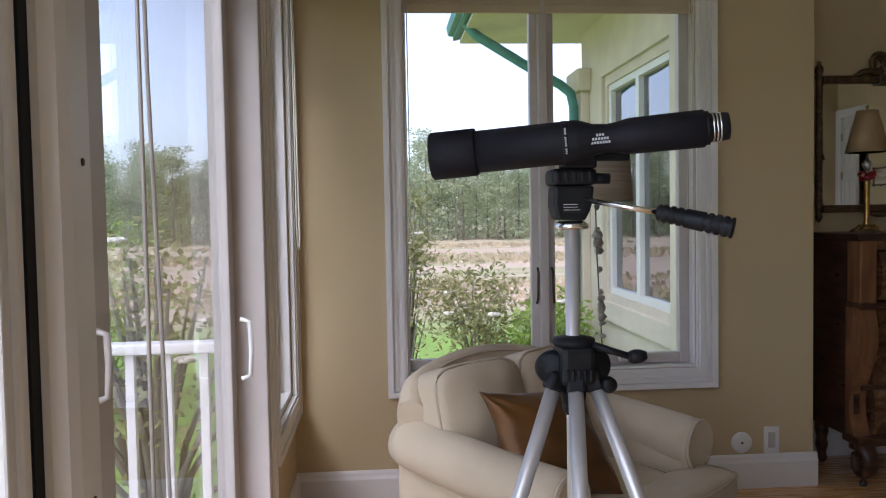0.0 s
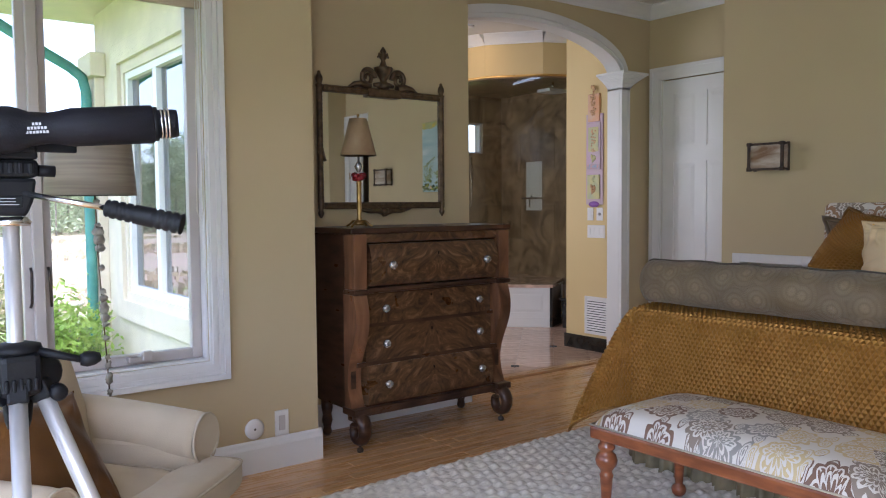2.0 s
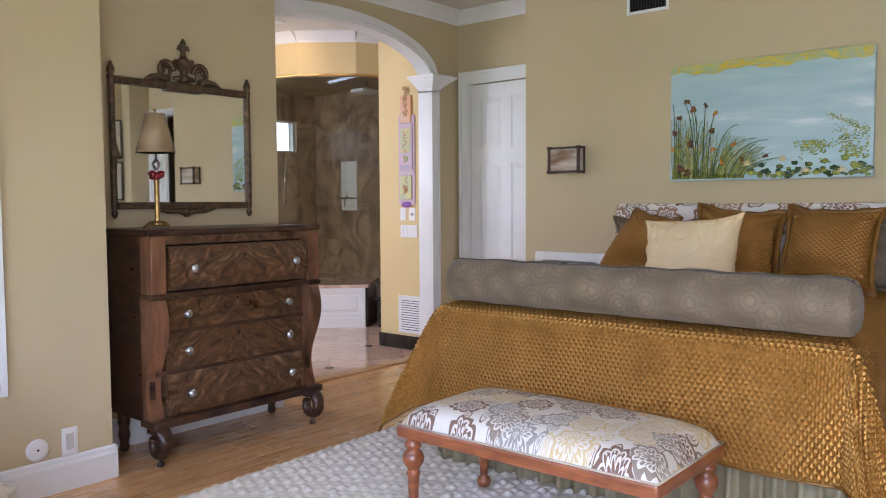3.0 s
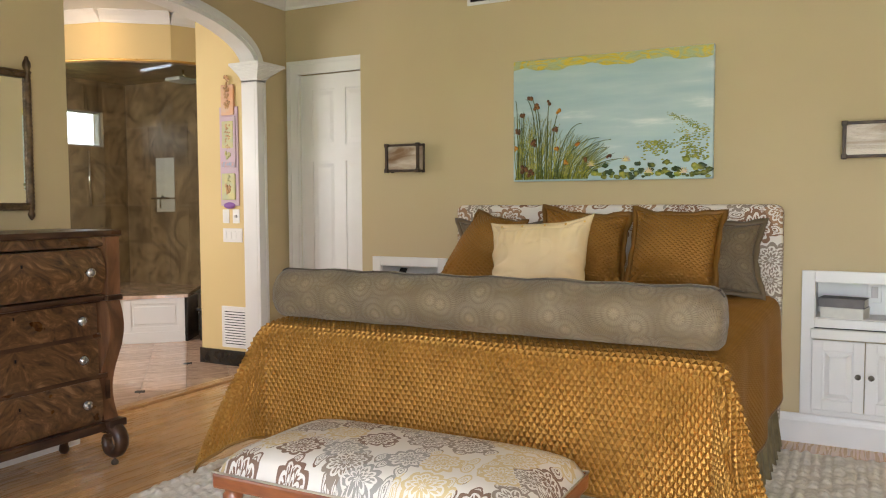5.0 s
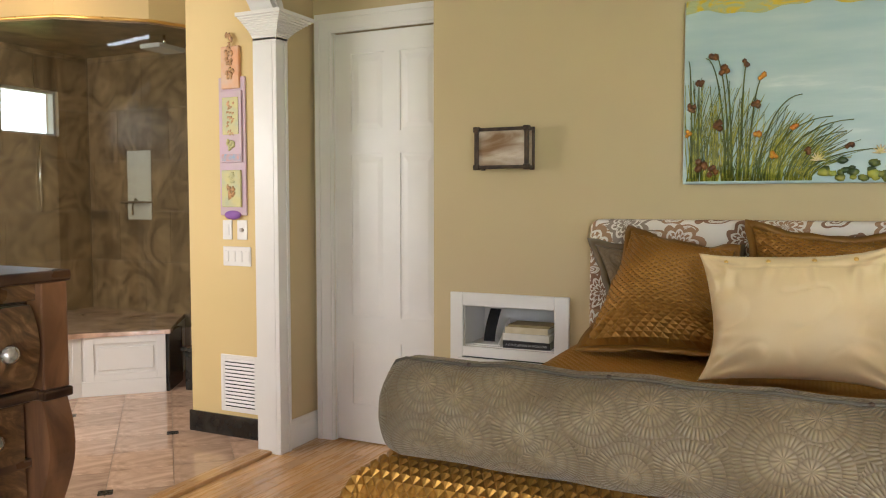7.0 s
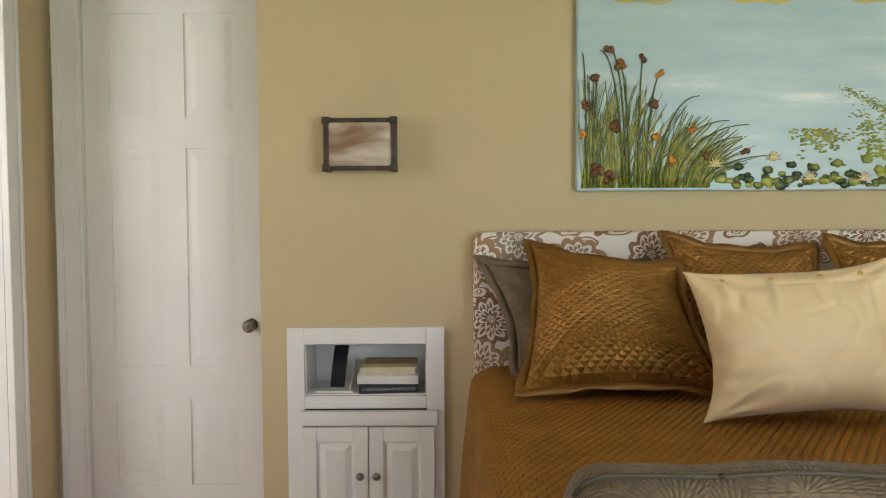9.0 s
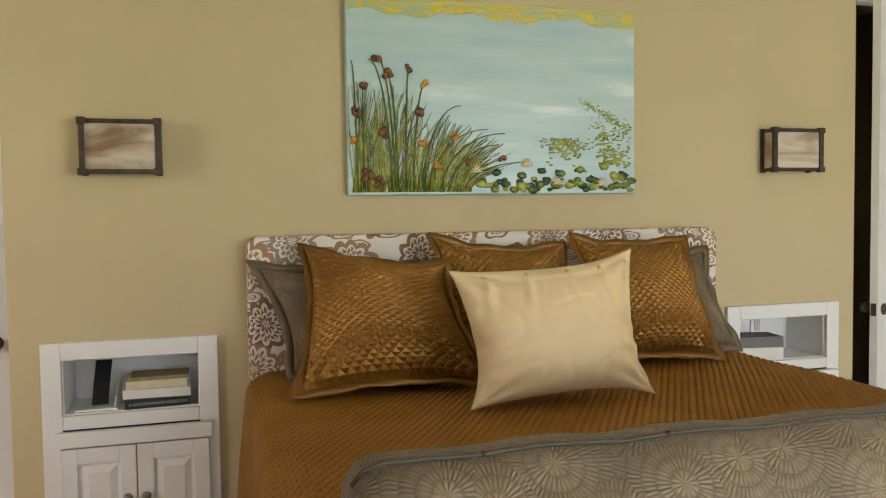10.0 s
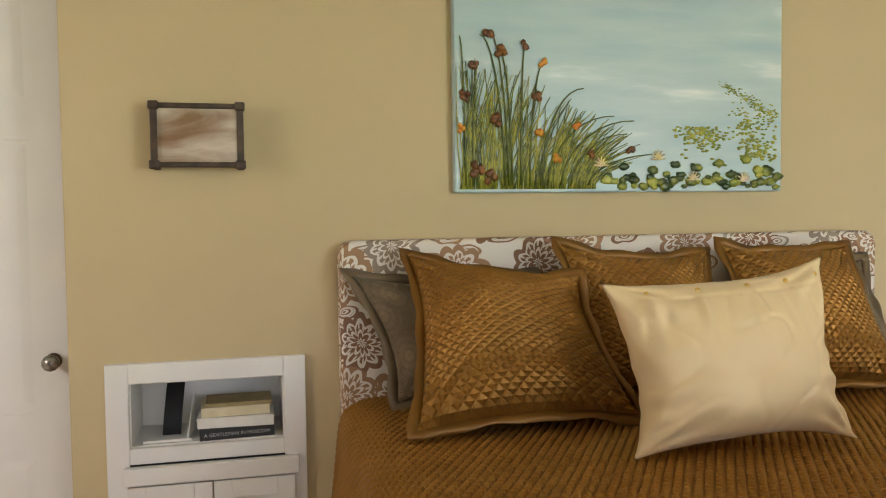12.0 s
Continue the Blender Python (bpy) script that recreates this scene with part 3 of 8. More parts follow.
CROWN = ((0, -0.11), (0.012, -0.11), (0.018, -0.09), (0.05, -0.05), (0.085, -0.02), (0.10, -0.012), (0.10, 0), (0, 0))
bm = bmesh.new()
for a, b, nrm in (((XD, 3.455, ZC), (XD, YA, ZC), (-1, 0, 0)), ((3.515, YA, ZC), (XD, YA, ZC), (0, -1, 0)), ((XB, -0.237, ZC), (XB, 3.455, ZC), (-1, 0, 0)),
                  ((XB, 3.455, ZC), (XD, 3.455, ZC), (0, 1, 0)), ((2.10, YM, ZC), (3.515, YM, ZC), (0, -1, 0)), ((XW, YN, ZC), (2.10, YN, ZC), (0, -1, 0)),
                  ((XW, YS, ZC), (XW, YN, ZC), (1, 0, 0)), ((XW, YS, ZC), (5.35, YS, ZC), (0, 1, 0)), ((3.515, YM, ZC), (3.515, YA, ZC), (1, 0, 0)), ((2.10, YN, ZC), (2.10, YM, ZC), (1, 0, 0))):
    moulding(bm, CROWN, a, b, nrm)
setting("trim_crown", bm, WHITE, "white cove crown moulding under the ceiling", "trim")
BASE = ((0, 0), (0.018, 0), (0.018, 0.125), (0.012, 0.14), (0.010, 0.155), (0.004, 0.165), (0, 0.165))
bm = bmesh.new()
for a, b, nrm in (((XW, YN, 0), (2.118, YN, 0), (0, -1, 0)), ((2.10, YN, 0), (2.10, YM, 0), (1, 0, 0)), ((2.118, YM, 0), (3.515, YM, 0), (0, -1, 0)), ((3.515, YM, 0), (3.515, YA, 0), (1, 0, 0)),
                  ((XW, SW[0] - 0.1, 0), (XW, YN - 0.018, 0), (1, 0, 0)), ((AX1 + PWD, YA, 0), (XD, YA, 0), (0, -1, 0)), ((XB, -0.237, 0), (XB, NR[0], 0), (-1, 0, 0)),
                  ((XB, NR[0], 0), (XB, NR[1], 0), (-1, 0, 0)), ((XB, NR[1], 0), (XB, NL[0], 0), (-1, 0, 0)), ((XB, NL[0], 0), (XB, NL[1], 0), (-1, 0, 0)), ((XB, NL[1], 0), (XB, 3.455, 0), (-1, 0, 0)), ((XW, YS, 0), (5.35, YS, 0), (0, 1, 0)), ((5.35, -1.12, 0), (XE, -1.12, 0), (0, 1, 0))):
    moulding(bm, BASE, a, b, nrm)
setting("baseboard", bm, WHITE, "white moulded baseboard", "trim")

# bathroom shell
BX = 5.58
bm = bmesh.new()
box(bm, BX, 5.76, YA + 0.13, 5.225, 0, 3.2)
box(bm, 2.9, 3.0, YA + 0.13, 9.0, 0, 3.2)
box(bm, 3.0, AX0 - 0.02, YA + 0.0, YA + 0.13, 0, ZC)
box(bm, 5.76, 8.0, 5.125, 5.225, 0, 3.2)
setting("wall_bath", bm, BATHWALL, "warm yellow painted bathroom wall", "wall")
setting("ceiling_bath", B(2.9, 8.0, YA + 0.13, 9.0, 3.2, 3.3), CEIL, "white painted bathroom ceiling", "ceiling")
setting("subfloor_bath", B(2.9, 8.0, YA + 0.06, 9.0, -0.12, -0.006), GROUT, "grouted bed under the bathroom tiles", "floor")
setting("trim_threshold", B(3.515, AX1 - 0.012, YA + 0.03, YA + 0.13, -0.01, 0.02, 0.008), OAK, "rounded oak threshold strip between boards and tiles", "trim")
setting("baseboard_bath", B(BX - 0.016, BX, YA + 0.13, 5.241, 0, 0.13, 0.004), BLACKSTONE, "black polished stone bathroom baseboard", "trim")


# ---- doors and windows ----
def casing(bm, y0, y1, z1, x, w, outward=-1, z0=0.0, bottom=False):
    """Door casing in the plane x, in two stepped layers, round an opening from y0 to y1 up to z1."""
    for g0, g1, t in ((0.0, w, 0.018), (0.012, w - 0.02, 0.026), (w - 0.03, w, 0.034)):
        xa, xb = sorted((x, x + outward * t))
        box(bm, xa, xb, y0 - g1, y0 - g0, z0 - (g0 if bottom else 0), z1 + g0)
        box(bm, xa, xb, y1 + g0, y1 + g1, z0 - (g0 if bottom else 0), z1 + g0)
        box(bm, xa, xb, y0 - g1, y1 + g1, z1 + g0, z1 + g1)
        if bottom:
            box(bm, xa, xb, y0 - g1, y1 + g1, z0 - g1, z0 - g0)


def panel_door(name, width, height, label, knob_side):
    """A six-panel door in the plane x = 0, hinged at y = 0 and reaching to y = width, thickness towards +x."""
    door = tagged(new(name), label, "door", "", "structure")
    t, st, mid = 0.036, 0.11, 0.10
    pw = (width - 2 * st - mid) / 2
    rows = ((0.22, 0.60), (0.75, 0.72 + 0.98), (1.83, height - 0.12))
    slab = bmesh.new()
    ycuts = [0, st, st + pw, st + pw + mid, width - st, width]
    zc = [0]
    for a, b in rows:
        zc += [a, b]
    zc.append(height)
    for i in range(5):
        for j in range(len(zc) - 1):
            hole = i in (1, 3) and j % 2 == 1
            if not hole:
                box(slab, 0, t, ycuts[i], ycuts[i + 1], zc[j], zc[j + 1])
    part("slab", slab, WHITE, door)
    for k in (1, 3):
        for a, b in rows:
            pb = bmesh.new()
            y0, y1 = ycuts[k], ycuts[k + 1]
            box(pb, 0.007, t - 0.007, y0, y1, a, b)
            for s in (0.0, 1.0):
                f0, f1 = (0.007, 0.003) if s == 0 else (t - 0.007, t - 0.003)
                outer = [(f0, y0 + 0.018, a + 0.018), (f0, y1 - 0.018, a + 0.018), (f0, y1 - 0.018, b - 0.018), (f0, y0 + 0.018, b - 0.018)]
                inner = [(f1, y0 + 0.05, a + 0.05), (f1, y1 - 0.05, a + 0.05), (f1, y1 - 0.05, b - 0.05), (f1, y0 + 0.05, b - 0.05)]
                o, n2 = [pb.verts.new(p) for p in outer], [pb.verts.new(p) for p in inner]
                pb.faces.new(n2)
                for q in range(4):
                    pb.faces.new((o[q], o[(q + 1) % 4], n2[(q + 1) % 4], n2[q]))
            bmesh.ops.recalc_face_normals(pb, faces=pb.faces)
            part("panel", pb, WHITE, door)
    for side, sx in ((-1, 0.0), (1, t)):
        m = Matrix.Translation((sx, width - 0.06, 0.93)) @ pose(0, 0, 0, 0, 90 * side, 0)
        part("rosette", L([(0.0, 0), (0.028, 0), (0.028, 0.006), (0.012, 0.010), (0.009, 0.03)], 18, m), BRONZE, door, "dark bronze rosette")
        part("knob", L([(0.008, 0.03), (0.02, 0.034), (0.029, 0.045), (0.029, 0.056), (0.02, 0.066), (0.0, 0.068)], 10, m), SMOKE, door, "faceted glass knob")
    part("latch_plate", B(t * 0.15, t * 0.85, width - 0.001, width + 0.002, 0.90, 0.96), BRONZE, door, "dark latch plate")
    for z in (0.25, 1.1, 1.75, height - 0.22):
        hb = bmesh.new()
        lathe(hb, [(0, -0.045), (0.007, -0.045), (0.007, 0.045), (0, 0.045)], 8, Matrix.Translation((-0.006, -0.003, z)))
        box(hb, -0.003, 0.0, 0.0, 0.03, z - 0.042, z + 0.042)
        part("hinge", hb, BRASS, door, "polished brass hinge")
    return door


door1 = panel_door("door_1", 0.77, 2.40, "closed white six-panel door with a glass knob", 1)
door1.matrix_world = pose(XD + 0.045, D1[1] - 0.005, 0.008, 0, 0, 180) @ Matrix.Translation((-0.0, 0, 0))
door2 = panel_door("door_2", 0.755, 2.435, "white six-panel door standing ajar on brass hinges", 1)
door2.matrix_world = pose(XE - 0.012, D2[0] + 0.006, 0.008, 0, 0, 21)
bm = bmesh.new()
casing(bm, D1[0], D1[1], 2.415, XD, 0.11)
box(bm, XD + 0.002, XD + 0.118, D1[1] - 0.002, D1[1], 0, 2.415)
box(bm, XD + 0.002, XD + 0.118, D1[0], D1[0] + 0.002, 0, 2.415)
box(bm, XD + 0.09, XD + 0.118, D1[0], D1[1], 0, 2.415)
setting("trim_door_1", bm, WHITE, "white stepped casing of the closed door", "trim")
bm = bmesh.new()
w = 0.10
for g0, g1, t in ((0.0, w, 0.018), (0.012, w - 0.02, 0.026), (w - 0.03, w, 0.034)):
    box(bm, XE - t, XE, D2[0] - g1, D2[0] - g0, 0, 2.455 + g0)
    box(bm, XE - t, XE, D2[0] - g1, D2[1], 2.455 + g0, 2.455 + g1)
setting("trim_door_2", bm, WHITE, "white stepped casing of the open door", "trim")


def sash(bm, a0, a1, z0, z1, c0, c1, w, axis):
    """A rectangular frame of four rails; axis "y": in a wall of constant y, "x": of constant x."""
    for u0, u1, v0, v1 in ((a0, a0 + w, z0, z1), (a1 - w, a1, z0, z1), (a0 + w, a1 - w, z0, z0 + w), (a0 + w, a1 - w, z1 - w, z1)):
        if axis == "y":
            box(bm, u0, u1, c0, c1, v0, v1, 0.004)
        else:
            box(bm, c0, c1, u0, u1, v0, v1, 0.004)


def pane(name, parent, a0, a1, z0, z1, c, axis, material=None):
    g = B(a0, a1, c, c + 0.004, z0, z1) if axis == "y" else B(c, c + 0.004, a0, a1, z0, z1)
    p = part(name, g, material or PANE, parent, "clear window glass")
    p.visible_shadow = False
    return p


# tall casement window: two lights with a mullion between them
win = tagged(new("window_1"), "white double casement window with a stepped casing", "window", "", "structure")
bm = bmesh.new()
for g0, g1, t in ((0.0, 0.095, 0.018), (0.012, 0.03, 0.026), (0.045, 0.058, 0.026), (0.068, 0.095, 0.036)):
    for (u0, u1, v0, v1) in ((WX0 - g1, WX0 - g0, WZ0 - g1, WZ1 + g1), (WX1 + g0, WX1 + g1, WZ0 - g1, WZ1 + g1), (WX0 - g0, WX1 + g0, WZ0 - g1, WZ0 - g0), (WX0 - g0, WX1 + g0, WZ1 + g0, WZ1 + g1)):
        box(bm, u0, u1, YN - t, YN, v0, v1)
part("casing", bm, WHITE, win)
bm = bmesh.new()
sash(bm, WX0, WX1, WZ0, WZ1, YN + 0.005, YN + 0.14, 0.012, "y")
part("jamb_liner", bm, WHITE, win)
MX = 0.775
for a0, a1 in ((WX0 - 0.035, MX - 0.008), (MX + 0.008, WX1 - 0.012)):
    bm = bmesh.new()
    sash(bm, a0, a1, WZ0 + 0.015, WZ1 - 0.015, YN + 0.055, YN + 0.10, 0.05, "y")
    part("window_sash", bm, VINYL, win)
    pane("pane", win, a0 + 0.045, a1 - 0.045, WZ0 + 0.065, WZ1 - 0.065, YN + 0.075, "y")
part("mullion", B(MX - 0.022, MX + 0.022, YN + 0.02, YN + 0.11, WZ0 + 0.03, WZ1 - 0.03, 0.004), VINYL, win)
for sx in (-0.03, 0.04):
    part("sash_lock", T([(MX + sx, YN + 0.05, 1.10), (MX + sx, YN + 0.03, 1.08), (MX + sx * 1.1, YN + 0.028, 0.95), (MX + sx * 1.2, YN + 0.045, 0.93)], 0.006), IRON, win, "dark lever latch")
crank = bmesh.new()
box(crank, 1.13, 1.24, YN + 0.005, YN + 0.05, WZ0 + 0.032, WZ0 + 0.062, 0.008)
tube(crank, [(1.17, YN + 0.01, WZ0 + 0.06), (1.12, YN + 0.0, WZ0 + 0.072), (1.03, YN + 0.0, WZ0 + 0.076)], 0.006)
box(crank, 1.19, 1.235, YN - 0.012, YN + 0.02, WZ0 + 0.04, WZ0 + 0.085, 0.006)
part("crank", crank, ALU, win, "grey metal crank operator")
for k, (a0, a1) in enumerate(((WX0 + 0.005, MX - 0.01), (MX + 0.01, WX1 - 0.005))):
    sh = thing("window_shade", ((a0 + a1) / 2, YN + 0.03, 2.3), "rolled cream fabric window shade above the panes", "shade", "shades of the window")
    part("fabric", B(a0, a1, YN + 0.012, YN + 0.016, 2.34, 2.42), LINEN, sh)
    part("bottom_bar", B(a0, a1, YN + 0.004, YN + 0.024, 2.305, 2.345, 0.005), LINEN, sh)
    part("roll", T([(a0, YN + 0.03, 2.425), (a1, YN + 0.03, 2.425)], 0.022, 14), LINEN, sh)
    if k == 0:
        part("pull_cord", T([(a0 + 0.008, YN - 0.02, 2.4), (a0 + 0.008, YN - 0.02, 1.3), (a0 + 0.014, YN - 0.02, 1.24), (a0 + 0.02, YN - 0.02, 1.3), (a0 + 0.018, YN - 0.02, 2.4)], 0.0025, 6), PAPER, sh)
    else:
        part("pull_cord", T([(a1 - 0.03, YN - 0.02, 2.4), (a1 - 0.045, YN - 0.02, 1.34), (a1 - 0.03, YN - 0.02, 1.29), (a1 - 0.015, YN - 0.02, 1.34), (a1 - 0.02, YN - 0.02, 2.4)], 0.0025, 6), PAPER, sh)

# west window beside the sliding doors
win2 = tagged(new("window_2"), "tall white window with a stepped casing", "window", "", "structure")
bm = bmesh.new()
casing(bm, SW[0], SW[1], SW[3], XW, 0.10, 1, SW[2], True)
part("casing", bm, WHITE, win2)
bm = bmesh.new()
sash(bm, SW[0], SW[1], SW[2], SW[3], XW - 0.14, XW - 0.005, 0.025, "x")
part("jamb_liner", bm, WHITE, win2)
bm = bmesh.new()
sash(bm, SW[0] + 0.025, SW[1] - 0.025, SW[2] + 0.025, SW[3] - 0.025, XW - 0.11, XW - 0.06, 0.05, "x")
part("window_sash", bm, VINYL, win2)
pane("pane", win2, SW[0] + 0.075, SW[1] - 0.075, SW[2] + 0.075, SW[3] - 0.075, XW - 0.085, "x")
cord = thing("shade_cord", (XW + 0.02, 3.60, 1.3), "looped white pull cord hanging beside the window", "cord")
part("cord_loop", T([(XW + 0.05, 3.50, 2.5), (XW + 0.05, 3.50, 1.32), (XW + 0.05, 3.53, 1.24), (XW + 0.05, 3.57, 1.22), (XW + 0.05, 3.60, 1.26), (XW + 0.05, 3.585, 1.6), (XW + 0.05, 3.53, 2.5)], 0.004, 6), PAPER, cord)
part("cord_clip", B(XW + 0.001, XW + 0.056, 3.495, 3.525, 2.48, 2.52, 0.004), WHITE, cord)

# sliding glass doors
slider = tagged(new("window_3"), "sliding glass doors in a taupe vinyl frame", "sliding door", "", "structure")
bm = bmesh.new()
box(bm, XW - 0.17, XW + 0.012, DY1 - 0.06, DY1, 0, SZ, 0.004)
box(bm, XW - 0.17, XW + 0.012, DY0, DY0 + 0.06, 0, SZ, 0.004)
box(bm, XW - 0.17, XW + 0.012, DY0 + 0.06, DY1 - 0.06, SZ - 0.06, SZ, 0.004)
box(bm, XW - 0.17, XW + 0.012, DY0 + 0.06, DY1 - 0.06, 0.0, 0.03, 0.004)
part("outer_frame", bm, VINYL, slider)
bm = bmesh.new()
for k, (o, w2) in enumerate(((0.0, 0.022), (0.024, 0.026))):
    box(bm, XW + 0.002, XW + 0.02 + 0.006 * k, DY1 + 0.002 + o, DY1 + o + w2, 0, SZ + 0.08, 0.004)
part("jamb_casing", bm, WHITE, slider)
for k, (b, a, c) in enumerate(((2.78, 1.17, -0.115), (1.35, 0.03, -0.055), (0.12, -1.09, -0.115))):
    sw = (0.085, 0.10, 0.085)[k]
    bm = bmesh.new()
    sash(bm, a, b, 0.035, SZ - 0.065, XW + c - 0.022, XW + c + 0.022, sw, "x")
    sp = part("door_sash", bm, VINYL, slider)
    pane("pane", slider, a + sw, b - sw, 0.035 + sw, SZ - 0.065 - sw, XW + c, "x")
for y, z, s in ((2.66, 0.93, 1.0), (1.27, 1.135, 0.55)):
    hx = XW + (-0.055 if y > 2 else -0.03)
    part("pull_handle", T([(hx, y, z + 0.10 * s), (hx + 0.03 * s, y, z + 0.09 * s), (hx + 0.034 * s, y, z), (hx + 0.03 * s, y, z - 0.09 * s), (hx, y, z - 0.10 * s)], 0.008 if y > 2 else 0.006), WHITE if y > 2 else VINYL, slider, "curved pull handle")
for z in (1.44, 0.99):
    part("screw", L([(0.0, 0), (0.006, 0), (0.005, 0.003), (0.0, 0.003)], 10, Matrix.Translation((XW + 0.029, 1.075, z)) @ pose(0, 0, 0, 0, 90, 0)), IRON, slider, "dark screw head")
mul = bmesh.new()
box(mul, XW - 0.03, XW + 0.03, 1.012, 1.13, 0.03, SZ - 0.06, 0.026)
box(mul, XW - 0.03, XW - 0.004, 0.955, 0.975, 0.03, SZ - 0.06, 0.004)
box(mul, XW - 0.03, XW - 0.010, 0.925, 0.95, 0.03, SZ - 0.06, 0.004)
part("interlock", mul, WHITE, slider, "white vinyl interlocking post")
# black strip stands in for the shade in the gap before the post
part("gap_shade_strip", B(XW - 0.032, XW - 0.006, 0.985, 1.011, 0.03, SZ - 0.06), BLACKPL, slider, "black strip in place of the dark gap")
dc = thing("door_cord", (XW + 0.03, 1.3, 0.7), "looped beaded shade cord hanging before the glass", "cord")
part("cord_loop", T([(XW + 0.045, 1.28, 2.3), (XW + 0.045, 1.29, 1.4), (XW + 0.045, 1.29, 0.8), (XW + 0.045, 1.31, 0.70), (XW + 0.045, 1.35, 0.68), (XW + 0.045, 1.39, 0.74), (XW + 0.045, 1.37, 1.1), (XW + 0.045, 1.33, 1.6), (XW + 0.045, 1.31, 2.3)], 0.0035, 6), VINYL, dc)
part("cord_clip", B(XW + 0.0, XW + 0.05, 1.28, 1.31, 2.29, 2.33, 0.004), WHITE, dc)


# ---- bed ----
bed = thing("bed", (4.35, 1.61, 0), "king bed with a floral headboard and olive ruffled skirt", "bed")
hb_prof = []
YB0, YB1, ZB = 0.59, 2.63, 1.352
for i in range(7):
    a = math.pi / 2 * i / 6
    hb_prof.append((YB1 - 0.05 + 0.05 * math.cos(a), ZB - 0.05 + 0.05 * math.sin(a)))
for i in range(7):
    a = math.pi / 2 + math.pi / 2 * i / 6
    hb_prof.append((YB0 + 0.05 + 0.05 * math.cos(a), ZB - 0.05 + 0.05 * math.sin(a)))
outline = [(YB1, 0.12)] + hb_prof + [(YB0, 0.12)]
bm = PR([(5.34, y, z) for y, z in outline], (0.08, 0, 0))
bmesh.ops.bevel(bm, geom=[e for e in bm.edges if all(abs(v.co.x - 5.34) < 1e-5 for v in e.verts)], offset=0.016, segments=3, affect="EDGES", profile=0.5)
lay = bm.loops.layers.uv.verify()
for f in bm.faces:
    for lp in f.loops:
        lp[lay].uv = (lp.vert.co.y + lp.vert.co.x, lp.vert.co.z)
part("headboard", bm, FLORAL, bed, "floral upholstered headboard")
part("mattress", B(3.40, 5.33, 0.65, 2.60, 0.42, 0.825, 0.05), PAPER, bed)
part("box_base", B(3.42, 5.33, 0.67, 2.58, 0.0, 0.42, 0.02), SKIRT, bed)
# ruffled skirt round three sides
def ruffle(i, j, n=420):
    u = i / n
    y0, y1, x0, x1 = 0.63, 2.62, 3.375, 5.30
    per = (x1 - x0) * 2 + (y1 - y0)
    s = u * per
    h = j / 6
    amp = 0.006 + 0.024 * (1 - h)
    w = amp * (math.sin(s * 62 + 1.5 * math.sin(s * 9)) + 0.5 * math.sin(s * 131 + 2 * math.sin(s * 5)))
    if s < x1 - x0:
        p, nrm = Vector((x1 - s, y1, 0)), Vector((0, 1, 0))
    elif s < x1 - x0 + y1 - y0:
        p, nrm = Vector((x0, y1 - (s - x1 + x0), 0)), Vector((-1, 0, 0))
    else:
        p, nrm = Vector((x0 + (s - (x1 - x0) - (y1 - y0)), y0, 0)), Vector((0, -1, 0))
    return p + nrm * (w + 0.03 * (1 - h)) + Vector((0, 0, 0.012 + 0.42 * h))


bm = bmesh.new()
grid_mesh(bm, 421, 7, ruffle)
sk = part("ruffled_skirt", bm, SKIRT, bed, "olive gathered bed skirt")

# coverlet, thrown over the mattress and falling over foot and sides
cov = thing("coverlet", (3.4, 1.61, 0.85), "quilted bronze satin coverlet hanging over the bed", "coverlet")
CX0, CX1, CY0, CY1, CZ = 3.385, 5.335, 0.635, 2.605, 0.842
DROP_F, DROP_S = 0.55, 0.53
COVER_RISE = 0.006


def drape(u, v):
    """u: along the bed from the head, v: across; both in metres of cloth."""
    over_f = max(0.0, u - (CX1 - CX0))
    over_s = max(0.0, -v, v - (CY1 - CY0))
    side = -1 if v < 0 else 1
    x = CX1 - min(u, CX1 - CX0)
    y = CY0 + min(max(v, 0), CY1 - CY0)
    puff = 0.006 * noise.noise(Vector((u * 3, v * 3, 0.3)))
    if over_f <= 0 and over_s <= 0:
        edge = min(CX1 - CX0 - u + 0.0, v, CY1 - CY0 - v)
        return Vector((x, y, CZ + puff - 0.02 * max(0, 1 - edge / 0.07) ** 2))
    r = math.hypot(over_f, over_s)
    ang = math.atan2(over_s, over_f)
    fold = 0.012 * math.sin(v * 9 + 1.3 * math.sin(u * 4)) * min(1, over_f / 0.3) + 0.014 * math.sin(u * 8 + math.sin(v * 3)) * min(1, over_s / 0.3)
    corner = math.sin(2 * ang)
    fold += corner * min(1.0, r / 0.35) * (0.028 * math.sin(ang * 9 + side) + 0.012 * math.sin(ang * 19))
    out = 0.035 * (1 - math.exp(-r / 0.03)) + 0.17 * r * (0.35 + 1.7 * corner) + fold
    drop = math.sqrt(max(0, r * r - (0.12 * r) ** 2)) * (1 - 0.10 * corner)
    rr = 0.035
    drop = drop - rr * (1 - math.exp(-r / rr)) * 0.6
    return Vector((x - math.cos(ang) * out, y + side * math.sin(ang) * out, CZ - 0.02 - drop + puff))


LU, LV = CX1 - CX0 + DROP_F, CY1 - CY0 + 2 * DROP_S
part("quilted_cloth", quilt(lambda u, v: drape(u, v - DROP_S), LU, LV, 0.040, 0.026, COVER_RISE), COVER, cov)
# plain sateen backing under the quilting
bm = bmesh.new()
grid_mesh(bm, 90, 100, lambda i, j: drape(LU * i / 89, -DROP_S + LV * j / 99) + Vector((0.004 * (i > 60), 0, -0.006)))
part("backing", bm, BRONZESATIN, cov)
